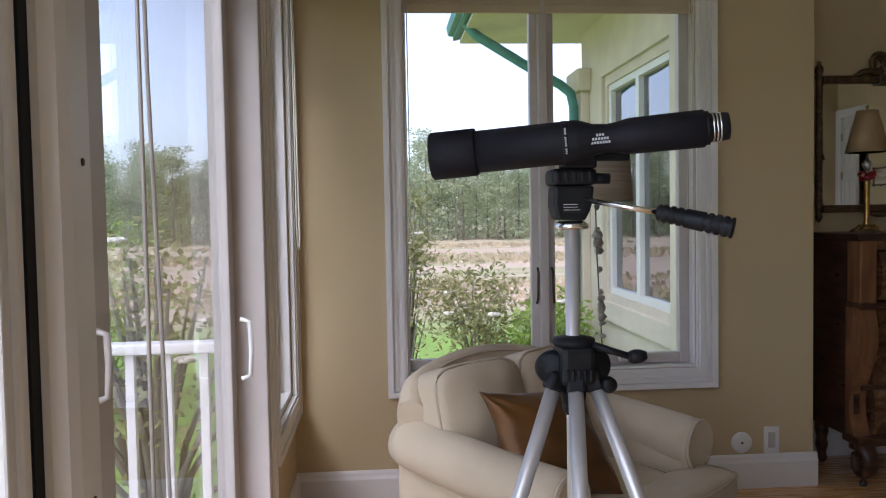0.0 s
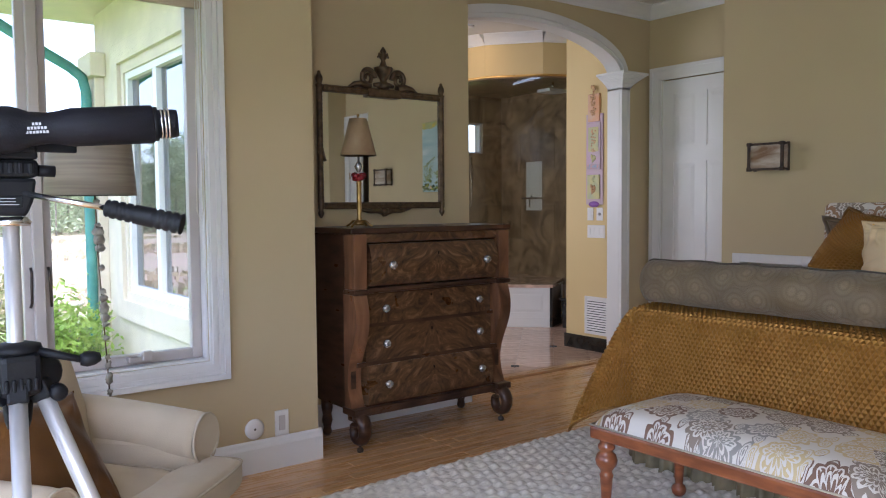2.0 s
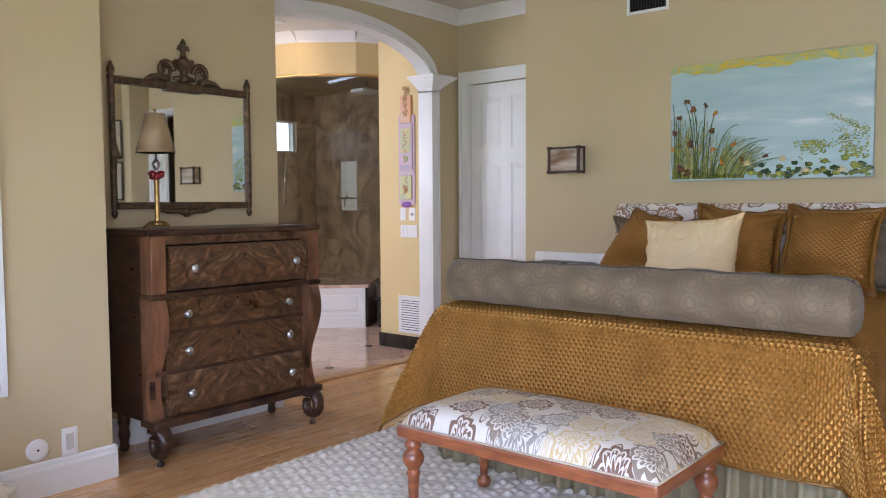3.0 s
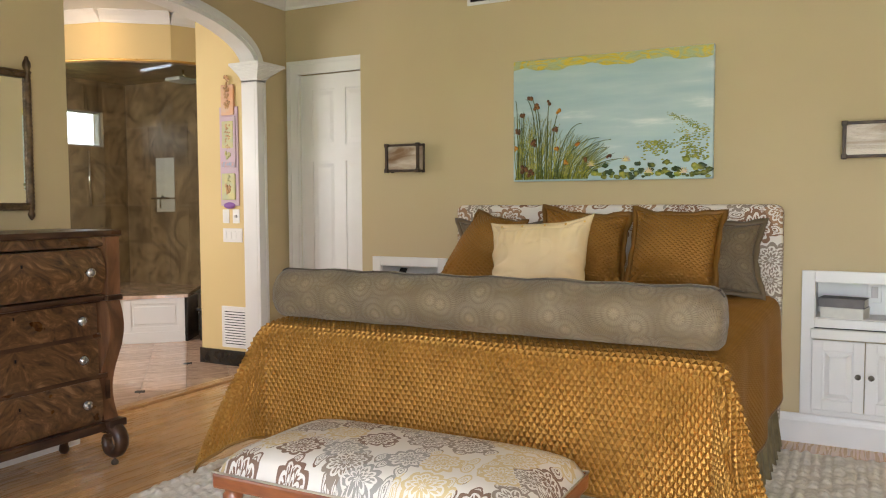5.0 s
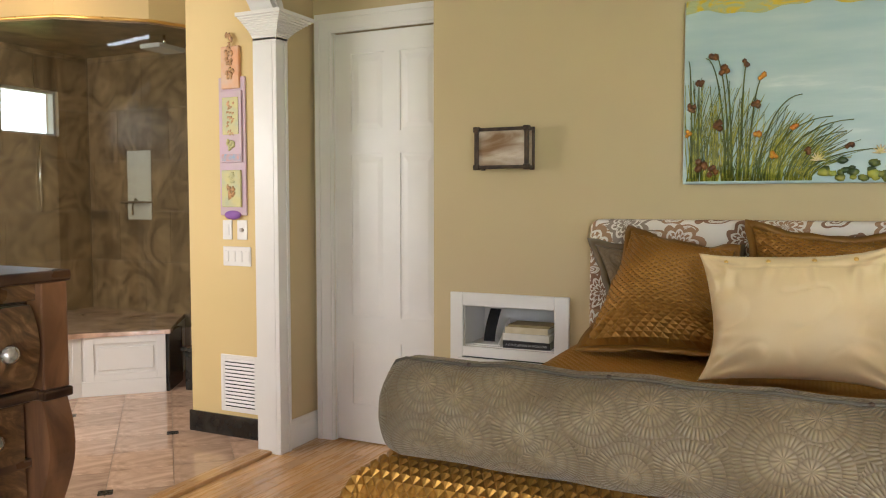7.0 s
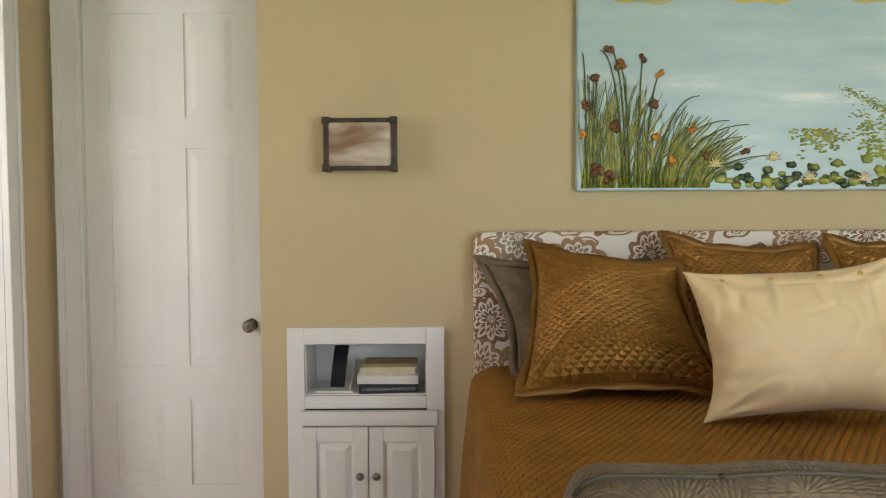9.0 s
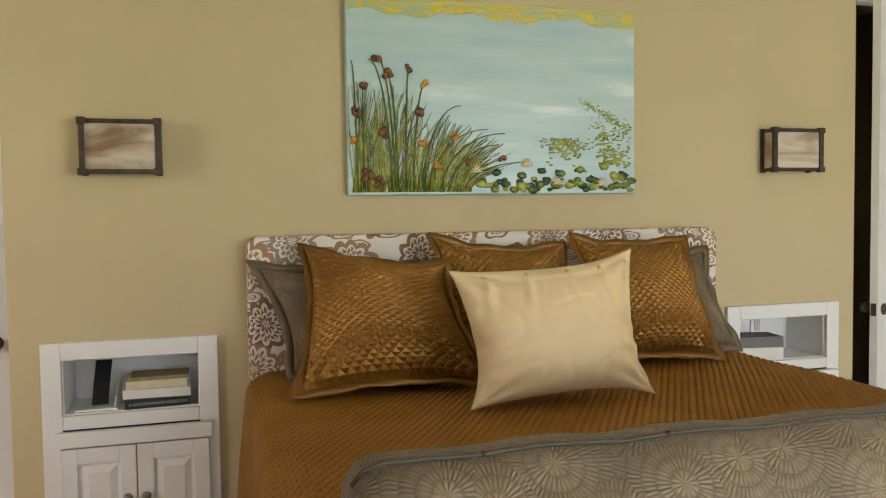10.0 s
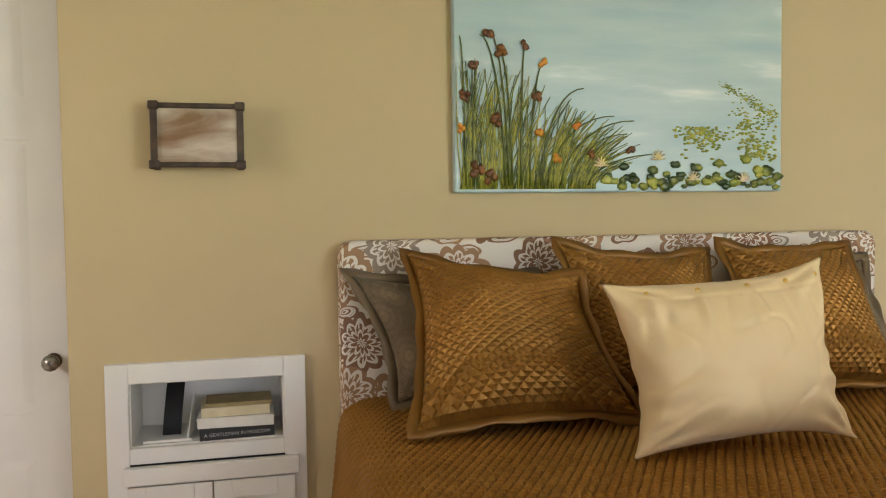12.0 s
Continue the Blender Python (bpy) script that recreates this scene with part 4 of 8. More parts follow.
# hem binding along the edge
hem = [drape(LU * i / 60, -DROP_S) for i in range(61)] + [drape(LU, -DROP_S + LV * j / 80) for j in range(1, 81)] + [drape(LU * (1 - i / 60), LV - DROP_S) for i in range(1, 61)]
part("hem", T(hem, 0.007, 6), BRONZESATIN, cov, "rolled satin hem")

# bolster
PIPE = mat("taupe_piping", (0.075, 0.06, 0.04), 0.7, scale=30)
bol = thing("bolster", (3.435, 1.60, 0.85), "long grey damask bolster laid across the bed's foot", "bolster")
bm = bmesh.new()
R, BL0, BL1 = 0.118, 0.610, 2.578
prof = [(0.0, 0.0), (0.05, 0.0), (0.085, 0.006), (0.108, 0.022), (R, 0.05)] + [(R + 0.004 * math.sin(k * 1.9), 0.05 + (BL1 - BL0 - 0.1) * k / 24) for k in range(1, 24)] + [(R, BL1 - BL0 - 0.05), (0.108, BL1 - BL0 - 0.022), (0.085, BL1 - BL0 - 0.006), (0.05, BL1 - BL0), (0.0, BL1 - BL0)]


def bolster_point(i, j, n=48):
    a = 2 * math.pi * i / n
    r, h = prof[j]
    z = r * math.cos(a)
    z = z if z > -0.10 else -0.10 + (z + 0.10) * 0.25
    wob = 0.004 * noise.noise(Vector((math.cos(a) * 2, math.sin(a) * 2, h * 4)))
    return Vector((3.435 + 0.012 * (h - 1) + (r + wob) * math.sin(a), BL0 + h, 0.957 + z + wob))


grid_mesh(bm, 48, len(prof), bolster_point, True, uv=lambda i, j: (2 * math.pi * R * i / 48, prof[j][1]))
part("cover", bm, GREYDAMASK, bol)
part("piping", T([bolster_point(46, j) + Vector((0, 0, 0.003)) for j in range(2, len(prof) - 2)], 0.0038, 6), PIPE, bol, "taupe piping along the seam")
for k in (3, 9, 16, 22, 26):
    part("button", L([(0, -0.003), (0.006, -0.002), (0.0065, 0.002), (0.004, 0.004), (0, 0.005)], 12, Matrix.Translation(bolster_point(46, k) + Vector((0, 0, 0.004)))), MAHOG, bol, "covered button")


PILLOW_RISE = 1.0
BUTTONS = (0.14, 0.36, 0.58, 0.78, 0.94)


def pillow(name, c, thick, material, label, flange=0.0, flange_mat=None, buttons=False, uvs=1.0, seed=0, wrinkle=1.0, quilted=False, pull=0.055, ear=0.014, belly=0.22):
    """A stuffed pillow between four corner points: top-left, top-right, bottom-right, bottom-left, seen from the front.
    Its edges are drawn in by the filling, its corners stand out as ears, and it is fullest low down."""
    tl, tr, br, bl = (Vector(p) for p in c)
    nrm = (tr - tl).cross(bl - tl).normalized()
    ctr = (tl + tr + br + bl) / 4
    th = thing(name, (ctr.x, ctr.y, min(bl.z, br.z)), label, "pillow", "pillows on the bed")
    n = 72 if buttons else 48

    def surf(side):
        def fn(i, j):
            u, v = i / n, j / n
            pu, pv = 2 * u - 1, 2 * v - 1
            corner = (abs(pu) * abs(pv)) ** 5
            uu = u - pull * (1 + 0.25 * math.sin(seed + 2 * pv)) * (1 - pv * pv) * pu * abs(pu) ** 1.5 + ear * corner * pu
            vv = v - pull * (1 + 0.25 * math.sin(seed * 2 + 2 * pu)) * (1 - pu * pu) * pv * abs(pv) ** 1.5 + ear * corner * pv
            p = (tl * (1 - uu) + tr * uu) * (1 - vv) + (bl * (1 - uu) + br * uu) * vv
            full = (max(0.0, 1 - abs(pu) ** 2.3) * max(0.0, 1 - abs(pv) ** 2.3)) ** 0.62 * (1 + belly * pv)
            fade = min(1.0, full * 3)
            wr = (noise.noise(Vector((u * 3.2 + seed, v * 3.2, side * 2.0))) * 0.013 + noise.noise(Vector((u * 8 + seed, v * 4, side))) * 0.005) * wrinkle
            for su in (-1, 1):
                for sv in (-1, 1):
                    dx, dy = 1 - su * pu, 1 - sv * pv
                    d = math.hypot(dx, dy)
                    wr += 0.0075 * wrinkle * math.sin(math.atan2(dy, dx + 1e-6) * 11 + seed * (2 + su + sv)) * math.exp(-(d / 0.55) ** 2) * min(1.0, d * 4)
            if buttons:
                # creases drawn in from the two ends
                for su in (-1, 1):
                    end = 1 - su * pu
                    wr += 0.011 * math.sin(v * 34 + su * 2 + 2.5 * end + 1.5 * math.sin(v * 9 + su)) * math.exp(-(end / 0.42) ** 2) * (0.6 + 0.4 * math.sin(v * 7 + 2 * su))
                wr -= 0.007 * max(0.0, 1 - 9 * abs(noise.noise(Vector((u * 3.5 + v * 2.0, v * 2.4 - u * 1.2, 4.0))))) ** 2
                # a sewn flap under the top edge, gathered at each button
                wr -= 0.006 * math.exp(-((v - 0.135) / 0.010) ** 2)
                for q in BUTTONS:
                    wr += 0.009 * math.cos((u - q) * 60 + (v - 0.1) * 8 * math.sin(q * 20)) * math.exp(-((u - q) / 0.05) ** 2) * math.exp(-((v - 0.22) / 0.16) ** 2) - 0.006 * math.exp(-((u - q) ** 2 + (v - 0.085) ** 2) / 0.0012)
            return p + nrm * side * (thick / 2 * full + wr * fade + 0.0015)
        return fn
    w, h = (tr - tl).length, (bl - tl).length
    bm2 = bmesh.new()
    for side in (-1, 1):
        if quilted:
            f2 = surf(side)
            piece = quilt(lambda a, b: f2(b / w * n, a / h * n), h, w, 0.029, 0.031, 0.0042 * side * PILLOW_RISE)
            tmp = bpy.data.meshes.new("tmp")
            piece.to_mesh(tmp)
            piece.free()
            bm2.from_mesh(tmp)
            bpy.data.meshes.remove(tmp)
        else:
            grid_mesh(bm2, n + 1, n + 1, surf(side), uv=lambda i, j: (w * i / n * uvs, h * j / n * uvs))
    bmesh.ops.remove_doubles(bm2, verts=bm2.verts, dist=0.0035)
    bmesh.ops.recalc_face_normals(bm2, faces=bm2.faces)
    part("case", bm2, material, th)
    if flange:
        f = surf(0)
        ring = [(i, 0) for i in range(n + 1)] + [(n, j) for j in range(1, n + 1)] + [(i, n) for i in range(n - 1, -1, -1)] + [(0, j) for j in range(n - 1, 0, -1)]
        bm3 = bmesh.new()
        vin, vout = [], []
        for k, (i, j) in enumerate(ring):
            p = f(i, j)
            d = Vector(((i > n - 1) - (i < 1), (j > n - 1) - (j < 1), 0))
            o = ((tr - tl).normalized() * d.x + (bl - tl).normalized() * d.y) * flange
            o = o * (1 + 0.10 * math.sin(k * 0.55 + seed)) + nrm * 0.008 * math.sin(k * 0.31 + seed)
            vin.append(bm3.verts.new(p))
            vout.append(bm3.verts.new(p + o))
        for k in range(len(ring)):
            q = (k + 1) % len(ring)
            fc = bm3.faces.new((vin[k], vin[q], vout[q], vout[k]))
            fc.smooth = True
        fl = part("flange", bm3, flange_mat or material, th, "flat sewn border")
        fs = fl.modifiers.new("thick", "SOLIDIFY")
        fs.thickness, fs.offset = 0.005, 0
    if buttons:
        f = surf(-1) if nrm.x > 0 else surf(1)
        for q in BUTTONS:
            p = f(round(q * n), 6)
            part("button", L([(0, -0.003), (0.006, -0.002), (0.0075, 0.001), (0.004, 0.004), (0, 0.005)], 12, Matrix.Translation(p) @ (nrm * (-1 if nrm.x > 0 else 1)).to_track_quat("Z", "Y").to_matrix().to_4x4()), GOLD, th, "small round button")
    return th


pillow("grey_sham", [(5.30, 2.585, 1.235), (5.30, 2.00, 1.22), (5.12, 2.00, 0.87), (5.14, 2.48, 0.87)], 0.14, GREYDAMASK, "grey damask sham against the floral headboard", 0.03, seed=1)
pillow("grey_sham", [(5.30, 1.22, 1.25), (5.30, 0.70, 1.24), (5.10, 0.68, 0.87), (5.10, 1.25, 0.87)], 0.16, GREYDAMASK, "grey damask sham behind the bronze pillow", 0.03, seed=2)
pillow("square_pillow", [(5.25, 2.42, 1.30), (4.96, 1.98, 1.245), (4.79, 1.875, 0.872), (4.79, 2.49, 0.880)], 0.27, SHAM, "quilted bronze satin pillow leaning at an angle", 0.028, BRONZESATIN, seed=3, quilted=True)
pillow("square_pillow", [(5.20, 1.93, 1.325), (5.20, 1.42, 1.285), (4.97, 1.40, 0.87), (4.97, 1.94, 0.87)], 0.22, SHAM, "quilted bronze satin pillow behind the cream one", 0.028, BRONZESATIN, seed=4, quilted=True)
pillow("square_pillow", [(5.17, 1.36, 1.315), (5.16, 0.89, 1.30), (4.93, 0.885, 0.875), (4.93, 1.37, 0.875)], 0.24, SHAM, "quilted bronze satin pillow with a sewn border", 0.028, BRONZESATIN, seed=5, quilted=True)
pillow("cream_pillow", [(4.63, 2.05, 1.25), (4.60, 1.45, 1.305), (4.49, 1.43, 0.858), (4.50, 2.03, 0.852)], 0.25, CREAMSATIN, "cream satin pillow closed with small buttons", 0, buttons=True, seed=6, wrinkle=1.6, pull=0.07, ear=0.014)

# ---- bench at the bed's foot ----
bench = thing("bench", (2.88, 1.6, 0), "cherry bench with turned legs and a floral damask seat", "bench")
QX0, QX1, QY0, QY1 = 2.585, 3.175, 1.03, 2.20
bm = bmesh.new()


def seat_point(i, j, n=30):
    u, v = i / n, j / n
    pu, pv = 2 * u - 1, 2 * v - 1
    h = 0.09 * (1 - abs(pu) ** 6) ** 0.4 * (1 - abs(pv) ** 8) ** 0.4 + 0.02 * (1 - pu * pu) * (1 - pv * pv)
    return Vector(((QX0 + QX1) / 2 + pu * (QX1 - QX0) / 2, (QY0 + QY1) / 2 + pv * (QY1 - QY0) / 2, 0.425 + h))


grid_mesh(bm, 31, 31, seat_point, uv=lambda i, j: (0.7 * i / 30, 1.25 * j / 30))
part("seat", bm, BENCHF, bench, "floral damask seat")
part("apron", B(QX0 - 0.006, QX1 + 0.006, QY0 - 0.006, QY1 + 0.006, 0.372, 0.428, 0.01), CHERRY, bench)
part("welt", T([(QX0 - 0.004, QY0 - 0.004, 0.431), (QX0 - 0.004, QY1 + 0.004, 0.431), (QX1 + 0.004, QY1 + 0.004, 0.431), (QX1 + 0.004, QY0 - 0.004, 0.431), (QX0 - 0.004, QY0 - 0.004, 0.431)], 0.0045, 6), SEAM, bench, "corded welt under the seat")
LEG = [(0.0, 0.0), (0.020, 0.0), (0.030, 0.012), (0.034, 0.03), (0.028, 0.046), (0.017, 0.055), (0.019, 0.065), (0.022, 0.12), (0.026, 0.19), (0.030, 0.205), (0.024, 0.215), (0.026, 0.225), (0.044, 0.25), (0.047, 0.27), (0.040, 0.292), (0.024, 0.308), (0.036, 0.318), (0.036, 0.332), (0.026, 0.345), (0.034, 0.36), (0.034, 0.375), (0.0, 0.375)]
for x in (QX0 + 0.045, QX1 - 0.045):
    for y in (QY0 + 0.045, QY1 - 0.045):
        part("leg", L(LEG, 20, Matrix.Translation((x, y, 0.012))), CHERRY, bench)


# ---- dresser alcove ----
dresser = thing("dresser", (2.85, 3.88, 0), "antique mahogany chest of four drawers with scrolled feet", "dresser")
DX0, DX1, DYF, DYB = 2.29, 3.41, 3.66, 4.125
part("top", B(DX0 - 0.015, DX1 + 0.015, DYF - 0.03, DYB, 1.205, 1.237, 0.006), MAHOG, dresser)
part("case_side", B(DX0 + 0.02, DX0 + 0.05, DYF + 0.05, DYB - 0.01, 0.22, 1.205), MAHOG, dresser)
part("case_side", B(DX1 - 0.05, DX1 - 0.02, DYF + 0.05, DYB - 0.01, 0.22, 1.205), MAHOG, dresser)
part("case_back", B(DX0 + 0.05, DX1 - 0.05, DYB - 0.03, DYB - 0.01, 0.22, 1.205), MAHOG, dresser)
for z in (0.235, 0.475, 0.69, 0.875, 1.135):
    part("drawer_divider", B(DX0 + 0.05, DX1 - 0.05, DYF + 0.03, DYB - 0.03, z - 0.012, z + 0.012), MAHOG, dresser)
part("frieze", B(DX0 + 0.05, DX1 - 0.05, DYF - 0.005, DYF + 0.04, 1.155, 1.204, 0.004), FLAME, dresser)
part("shelf_rail", B(DX0 + 0.05, DX1 - 0.05, DYF - 0.012, DYF + 0.04, 0.875, 0.905, 0.008), MAHOG, dresser)
part("bottom_rail", B(DX0 + 0.05, DX1 - 0.05, DYF + 0.0, DYF + 0.04, 0.19, 0.235, 0.006), MAHOG, dresser)
# drawers: the top one swells forward, the three below lie back
for k, (z0, z1, bow, back) in enumerate(((0.915, 1.145, 0.035, -0.01), (0.70, 0.865, 0.0, 0.03), (0.487, 0.68, 0.004, 0.03), (0.247, 0.465, 0.02, 0.028))):
    pts = []
    for i in range(11):
        u = i / 10
        pts.append((DX0 + 0.105, DYF + back - bow * math.sin(math.pi * u) ** 0.8 - 0.012 * (k == 3) * (1 - u), z0 + (z1 - z0) * u))
    pts += [(DX0 + 0.105, DYF + 0.10, z1), (DX0 + 0.105, DYF + 0.10, z0)]
    dr = part("drawer", PR(pts, (DX1 - DX0 - 0.21, 0, 0)), FLAME, dresser, "flame mahogany drawer front")
    zc = (z0 + z1) / 2
    for x in (2.515, 3.195):
        m = Matrix.Translation((x, DYF + back - bow - 0.002, zc)) @ pose(0, 0, 0, 90, 0, 0)
        part("knob", L([(0.0, 0.0), (0.012, 0.0), (0.010, 0.012), (0.022, 0.018), (0.027, 0.028), (0.022, 0.04), (0.010, 0.046), (0.0, 0.046)], 10, m), CRYSTAL, dr, "faceted pressed-glass knob")
    part("escutcheon", B(2.846, 2.854, DYF + back - bow - 0.003, DYF + back - bow + 0.004, zc + 0.045, zc + 0.062, 0.002), BLACKPL, dr, "dark keyhole")
# front posts: straight block above, S-scroll below, scrolled foot on a caster
for side, x0 in ((-1, DX0), (1, DX1 - 0.085)):
    part("post_block", B(x0, x0 + 0.085, DYF - 0.03, DYF + 0.08, 0.90, 1.205, 0.006), POST, dresser)
    part("post_collar", B(x0 - 0.006, x0 + 0.091, DYF - 0.038, DYF + 0.08, 0.872, 0.90, 0.006), MAHOG, dresser)
    front = []
    for i in range(25):
        u = i / 24
        z = 0.872 - u * 0.63
        front.append((x0, DYF - 0.005 - 0.045 * math.sin(u * 2 * math.pi * 0.95 + 0.25) + 0.02 * u, z))
    pts = front + [(x0, DYF + 0.09, 0.242), (x0, DYF + 0.09, 0.872)]
    part("scroll_post", PR(pts, (0.085, 0, 0)), POST, dresser)
    part("plinth_block", B(x0 - 0.012, x0 + 0.097, DYF - 0.035, DYF + 0.10, 0.205, 0.243, 0.006), MAHOG, dresser)
    sc = []
    for i in range(29):
        u = i / 28
        a = 0.5 * math.pi + u * 1.65 * math.pi
        r = 0.075 - 0.03 * u
        sc.append(Vector((x0 + 0.04, DYF + r * math.cos(a) + 0.01, 0.122 + r * math.sin(a) * 1.05)))
    foot = bmesh.new()
    tube(foot, sc, [0.034 - 0.012 * i / 28 for i in range(29)], 8)
    for v in foot.verts:
        v.co.x = x0 + 0.04 + (v.co.x - x0 - 0.04) * 1.35
    box(foot, x0 + 0.004, x0 + 0.08, DYF + 0.0, DYF + 0.07, 0.17, 0.206, 0.006)
    part("scroll_foot", foot, MAHOG, dresser)
    cs = L([(0.0, 0.0), (0.016, 0.0), (0.02, 0.01), (0.016, 0.022), (0.006, 0.026), (0.006, 0.05), (0.018, 0.056), (0.0, 0.06)], 14, Matrix.Translation((x0 + 0.04, DYF + 0.0, 0.0)))
    part("caster", cs, IRON, dresser, "small metal caster")
    bl = L([(0.0, 0.0), (0.018, 0.0), (0.028, 0.02), (0.022, 0.05), (0.032, 0.09), (0.026, 0.13), (0.034, 0.16), (0.034, 0.22), (0, 0.22)], 16, Matrix.Translation((x0 + 0.05 - side * 0.01, DYB - 0.06, 0.0)))
    part("back_leg", bl, MAHOG, dresser)
for x in (DX0 + 0.012, DX1 - 0.02):
    # darker mahogany, not the post veneer: stands in for the alcove's shade
    part("side_panel", B(x, x + 0.008, DYF + 0.09, DYB - 0.02, 0.24, 1.2), MAHOG, dresser)

# wall mirror
mir = thing("wall_mirror", (2.8, YM, 1.3), "bronze-framed wall mirror with a carved urn crest", "mirror")
MX0, MX1, MZ0, MZ1 = 2.365, 3.262, 1.36, 2.055
part("mirror_plate", B(MX0 + 0.01, MX1 - 0.01, YM - 0.02, YM - 0.016, MZ0 + 0.01, MZ1 - 0.01), MIRROR, mir, "silvered glass")
part("backing", B(MX0, MX1, YM - 0.015, YM - 0.001, MZ0, MZ1), BRONZE, mir)
for x in (MX0, MX1):
    col = bmesh.new()
    p = [(0.0, 1.285), (0.007, 1.29), (0.016, 1.305), (0.019, 1.32), (0.012, 1.335), (0.018, 1.345)]
    z = 1.36
    while z < 2.05:
        p += [(0.017, z), (0.0205, z + 0.006), (0.017, z + 0.012)]
        z += 0.022
    p += [(0.02, 2.06), (0.024, 2.07), (0.014, 2.08), (0.022, 2.10), (0.02, 2.12), (0.009, 2.14), (0.011, 2.148), (0.0, 2.156)]
    lathe(col, p, 12, Matrix.Translation((x, YM - 0.026, 0)))
    part("side_column", col, BRONZE, mir, "beaded bronze column with an acorn finial")
for z, w2 in ((MZ1, 0.02), (MZ0, 0.02)):
    rail = bmesh.new()
    box(rail, MX0 + 0.018, MX1 - 0.018, YM - 0.045, YM - 0.016, z - w2, z + w2, 0.006)
    box(rail, MX0 + 0.018, MX1 - 0.018, YM - 0.052, YM - 0.02, z + 0.004, z + 0.014, 0.003)
    part("rail", rail, BRONZE, mir)
cx = (MX0 + MX1) / 2 - 0.005
crest = bmesh.new()
box(crest, cx - 0.12, cx + 0.12, YM - 0.056, YM - 0.016, MZ1 - 0.03, MZ1 + 0.022, 0.006)
for s in (-1, 1):
    sp = []
    for i in range(40):
        u = i / 39
        a = u * 3.2 * math.pi
        r = 0.058 * (1 - 0.8 * u)
        sp.append((cx + s * (0.115 - r * math.cos(a) * 0.9), YM - 0.035, MZ1 + 0.085 + r * math.sin(a)))
    tube(crest, sp, [0.017 - 0.009 * i / 39 for i in range(40)], 7)
    tube(crest, [(cx + s * 0.10, YM - 0.035, MZ1 + 0.03), (cx + s * 0.16, YM - 0.035, MZ1 + 0.045), (cx + s * 0.21, YM - 0.035, MZ1 + 0.038), (cx + s * 0.25, YM - 0.035, MZ1 + 0.018)], [0.026, 0.02, 0.016, 0.008], 7)
    tube(crest, [(cx, YM - 0.035, MZ1 + 0.02), (cx + s * 0.03, YM - 0.04, MZ1 + 0.05), (cx + s * 0.07, YM - 0.035, MZ1 + 0.045)], [0.02, 0.018, 0.012], 7)
part("crest", crest, BRONZE, mir, "carved scroll crest")
urn = L([(0.03, 0.02), (0.045, 0.04), (0.03, 0.06), (0.02, 0.075), (0.032, 0.10), (0.052, 0.13), (0.058, 0.145), (0.06, 0.155), (0.03, 0.16), (0.02, 0.175), (0.013, 0.20), (0.024, 0.215), (0.03, 0.225), (0.016, 0.24), (0.02, 0.255), (0.009, 0.275), (0, 0.285)], 12, Matrix.Translation((cx, YM - 0.035, MZ1)))
for s in (-1, 1):
    tube(urn, [(cx, YM - 0.035, MZ1 + 0.215), (cx + s * 0.03, YM - 0.035, MZ1 + 0.235), (cx + s * 0.04, YM - 0.035, MZ1 + 0.215)], [0.012, 0.012, 0.006], 6)
part("urn_finial", urn, BRONZE, mir, "carved urn with leaves")
drop = bmesh.new()
for s in (-1, 1):
    tube(drop, [(cx + s * 0.20, YM - 0.03, MZ0 - 0.018), (cx + s * 0.12, YM - 0.035, MZ0 - 0.035), (cx + s * 0.05, YM - 0.035, MZ0 - 0.03), (cx, YM - 0.035, MZ0 - 0.055)], [0.008, 0.014, 0.02, 0.012], 7)
blob(drop, (cx, YM - 0.035, MZ0 - 0.045), 0.028, 2, (1.1, 0.6, 1), 0.3)
part("apron_ornament", drop, BRONZE, mir, "carved shell ornament")

# lamp on the dresser
lx, ly, lz = 2.455, 3.84, 1.237
tl_ = thing("table_lamp", (lx, ly, lz), "brass candlestick lamp with a red glass flower", "lamp")
base = L([(0.0, 0.0), (0.03, 0.0), (0.034, 0.012), (0.022, 0.022), (0.016, 0.03), (0.0, 0.032)], 16, Matrix.Translation((lx, ly, lz + 0.012)))
for k in range(4):
    a = k * math.pi / 2 + 0.5
    tube(base, [(lx, ly, lz + 0.03), (lx + 0.04 * math.cos(a), ly + 0.04 * math.sin(a), lz + 0.035), (lx + 0.07 * math.cos(a), ly + 0.07 * math.sin(a), lz + 0.012), (lx + 0.085 * math.cos(a), ly + 0.085 * math.sin(a), lz + 0.006)], [0.008, 0.007, 0.007, 0.006], 7)
part("base", base, BRASS, tl_)
part("stem", L([(0.012, 0.03), (0.018, 0.045), (0.012, 0.06), (0.0135, 0.09), (0.0135, 0.24), (0.017, 0.25), (0.011, 0.262), (0.009, 0.30)], 14, Matrix.Translation((lx, ly, lz))), BRASS, tl_)
fl = bmesh.new()
for k in range(9):
    a = k * 2.4
    blob(fl, (lx + 0.024 * math.cos(a), ly + 0.024 * math.sin(a), lz + 0.285 + 0.012 * math.sin(k * 1.7)), 0.02, 2, (1, 1, 0.8), 0.4)
part("glass_flower", fl, REDGLASS, tl_, "red glass rose")
part("bead", L([(0.0, 0.31), (0.008, 0.312), (0.016, 0.325), (0.026, 0.345), (0.014, 0.365), (0.007, 0.372), (0.006, 0.40), (0.0, 0.40)], 8, Matrix.Translation((lx, ly, lz))), CRYSTAL, tl_, "faceted smoky crystal")
shd = bmesh.new()
lathe(shd, [(0.103, 0.405), (0.05, 0.615), (0.047, 0.615), (0.100, 0.405), (0.103, 0.405)], 28, Matrix.Translation((lx, ly, lz)))
part("shade", shd, SHADE, tl_, "brown parchment empire shade")
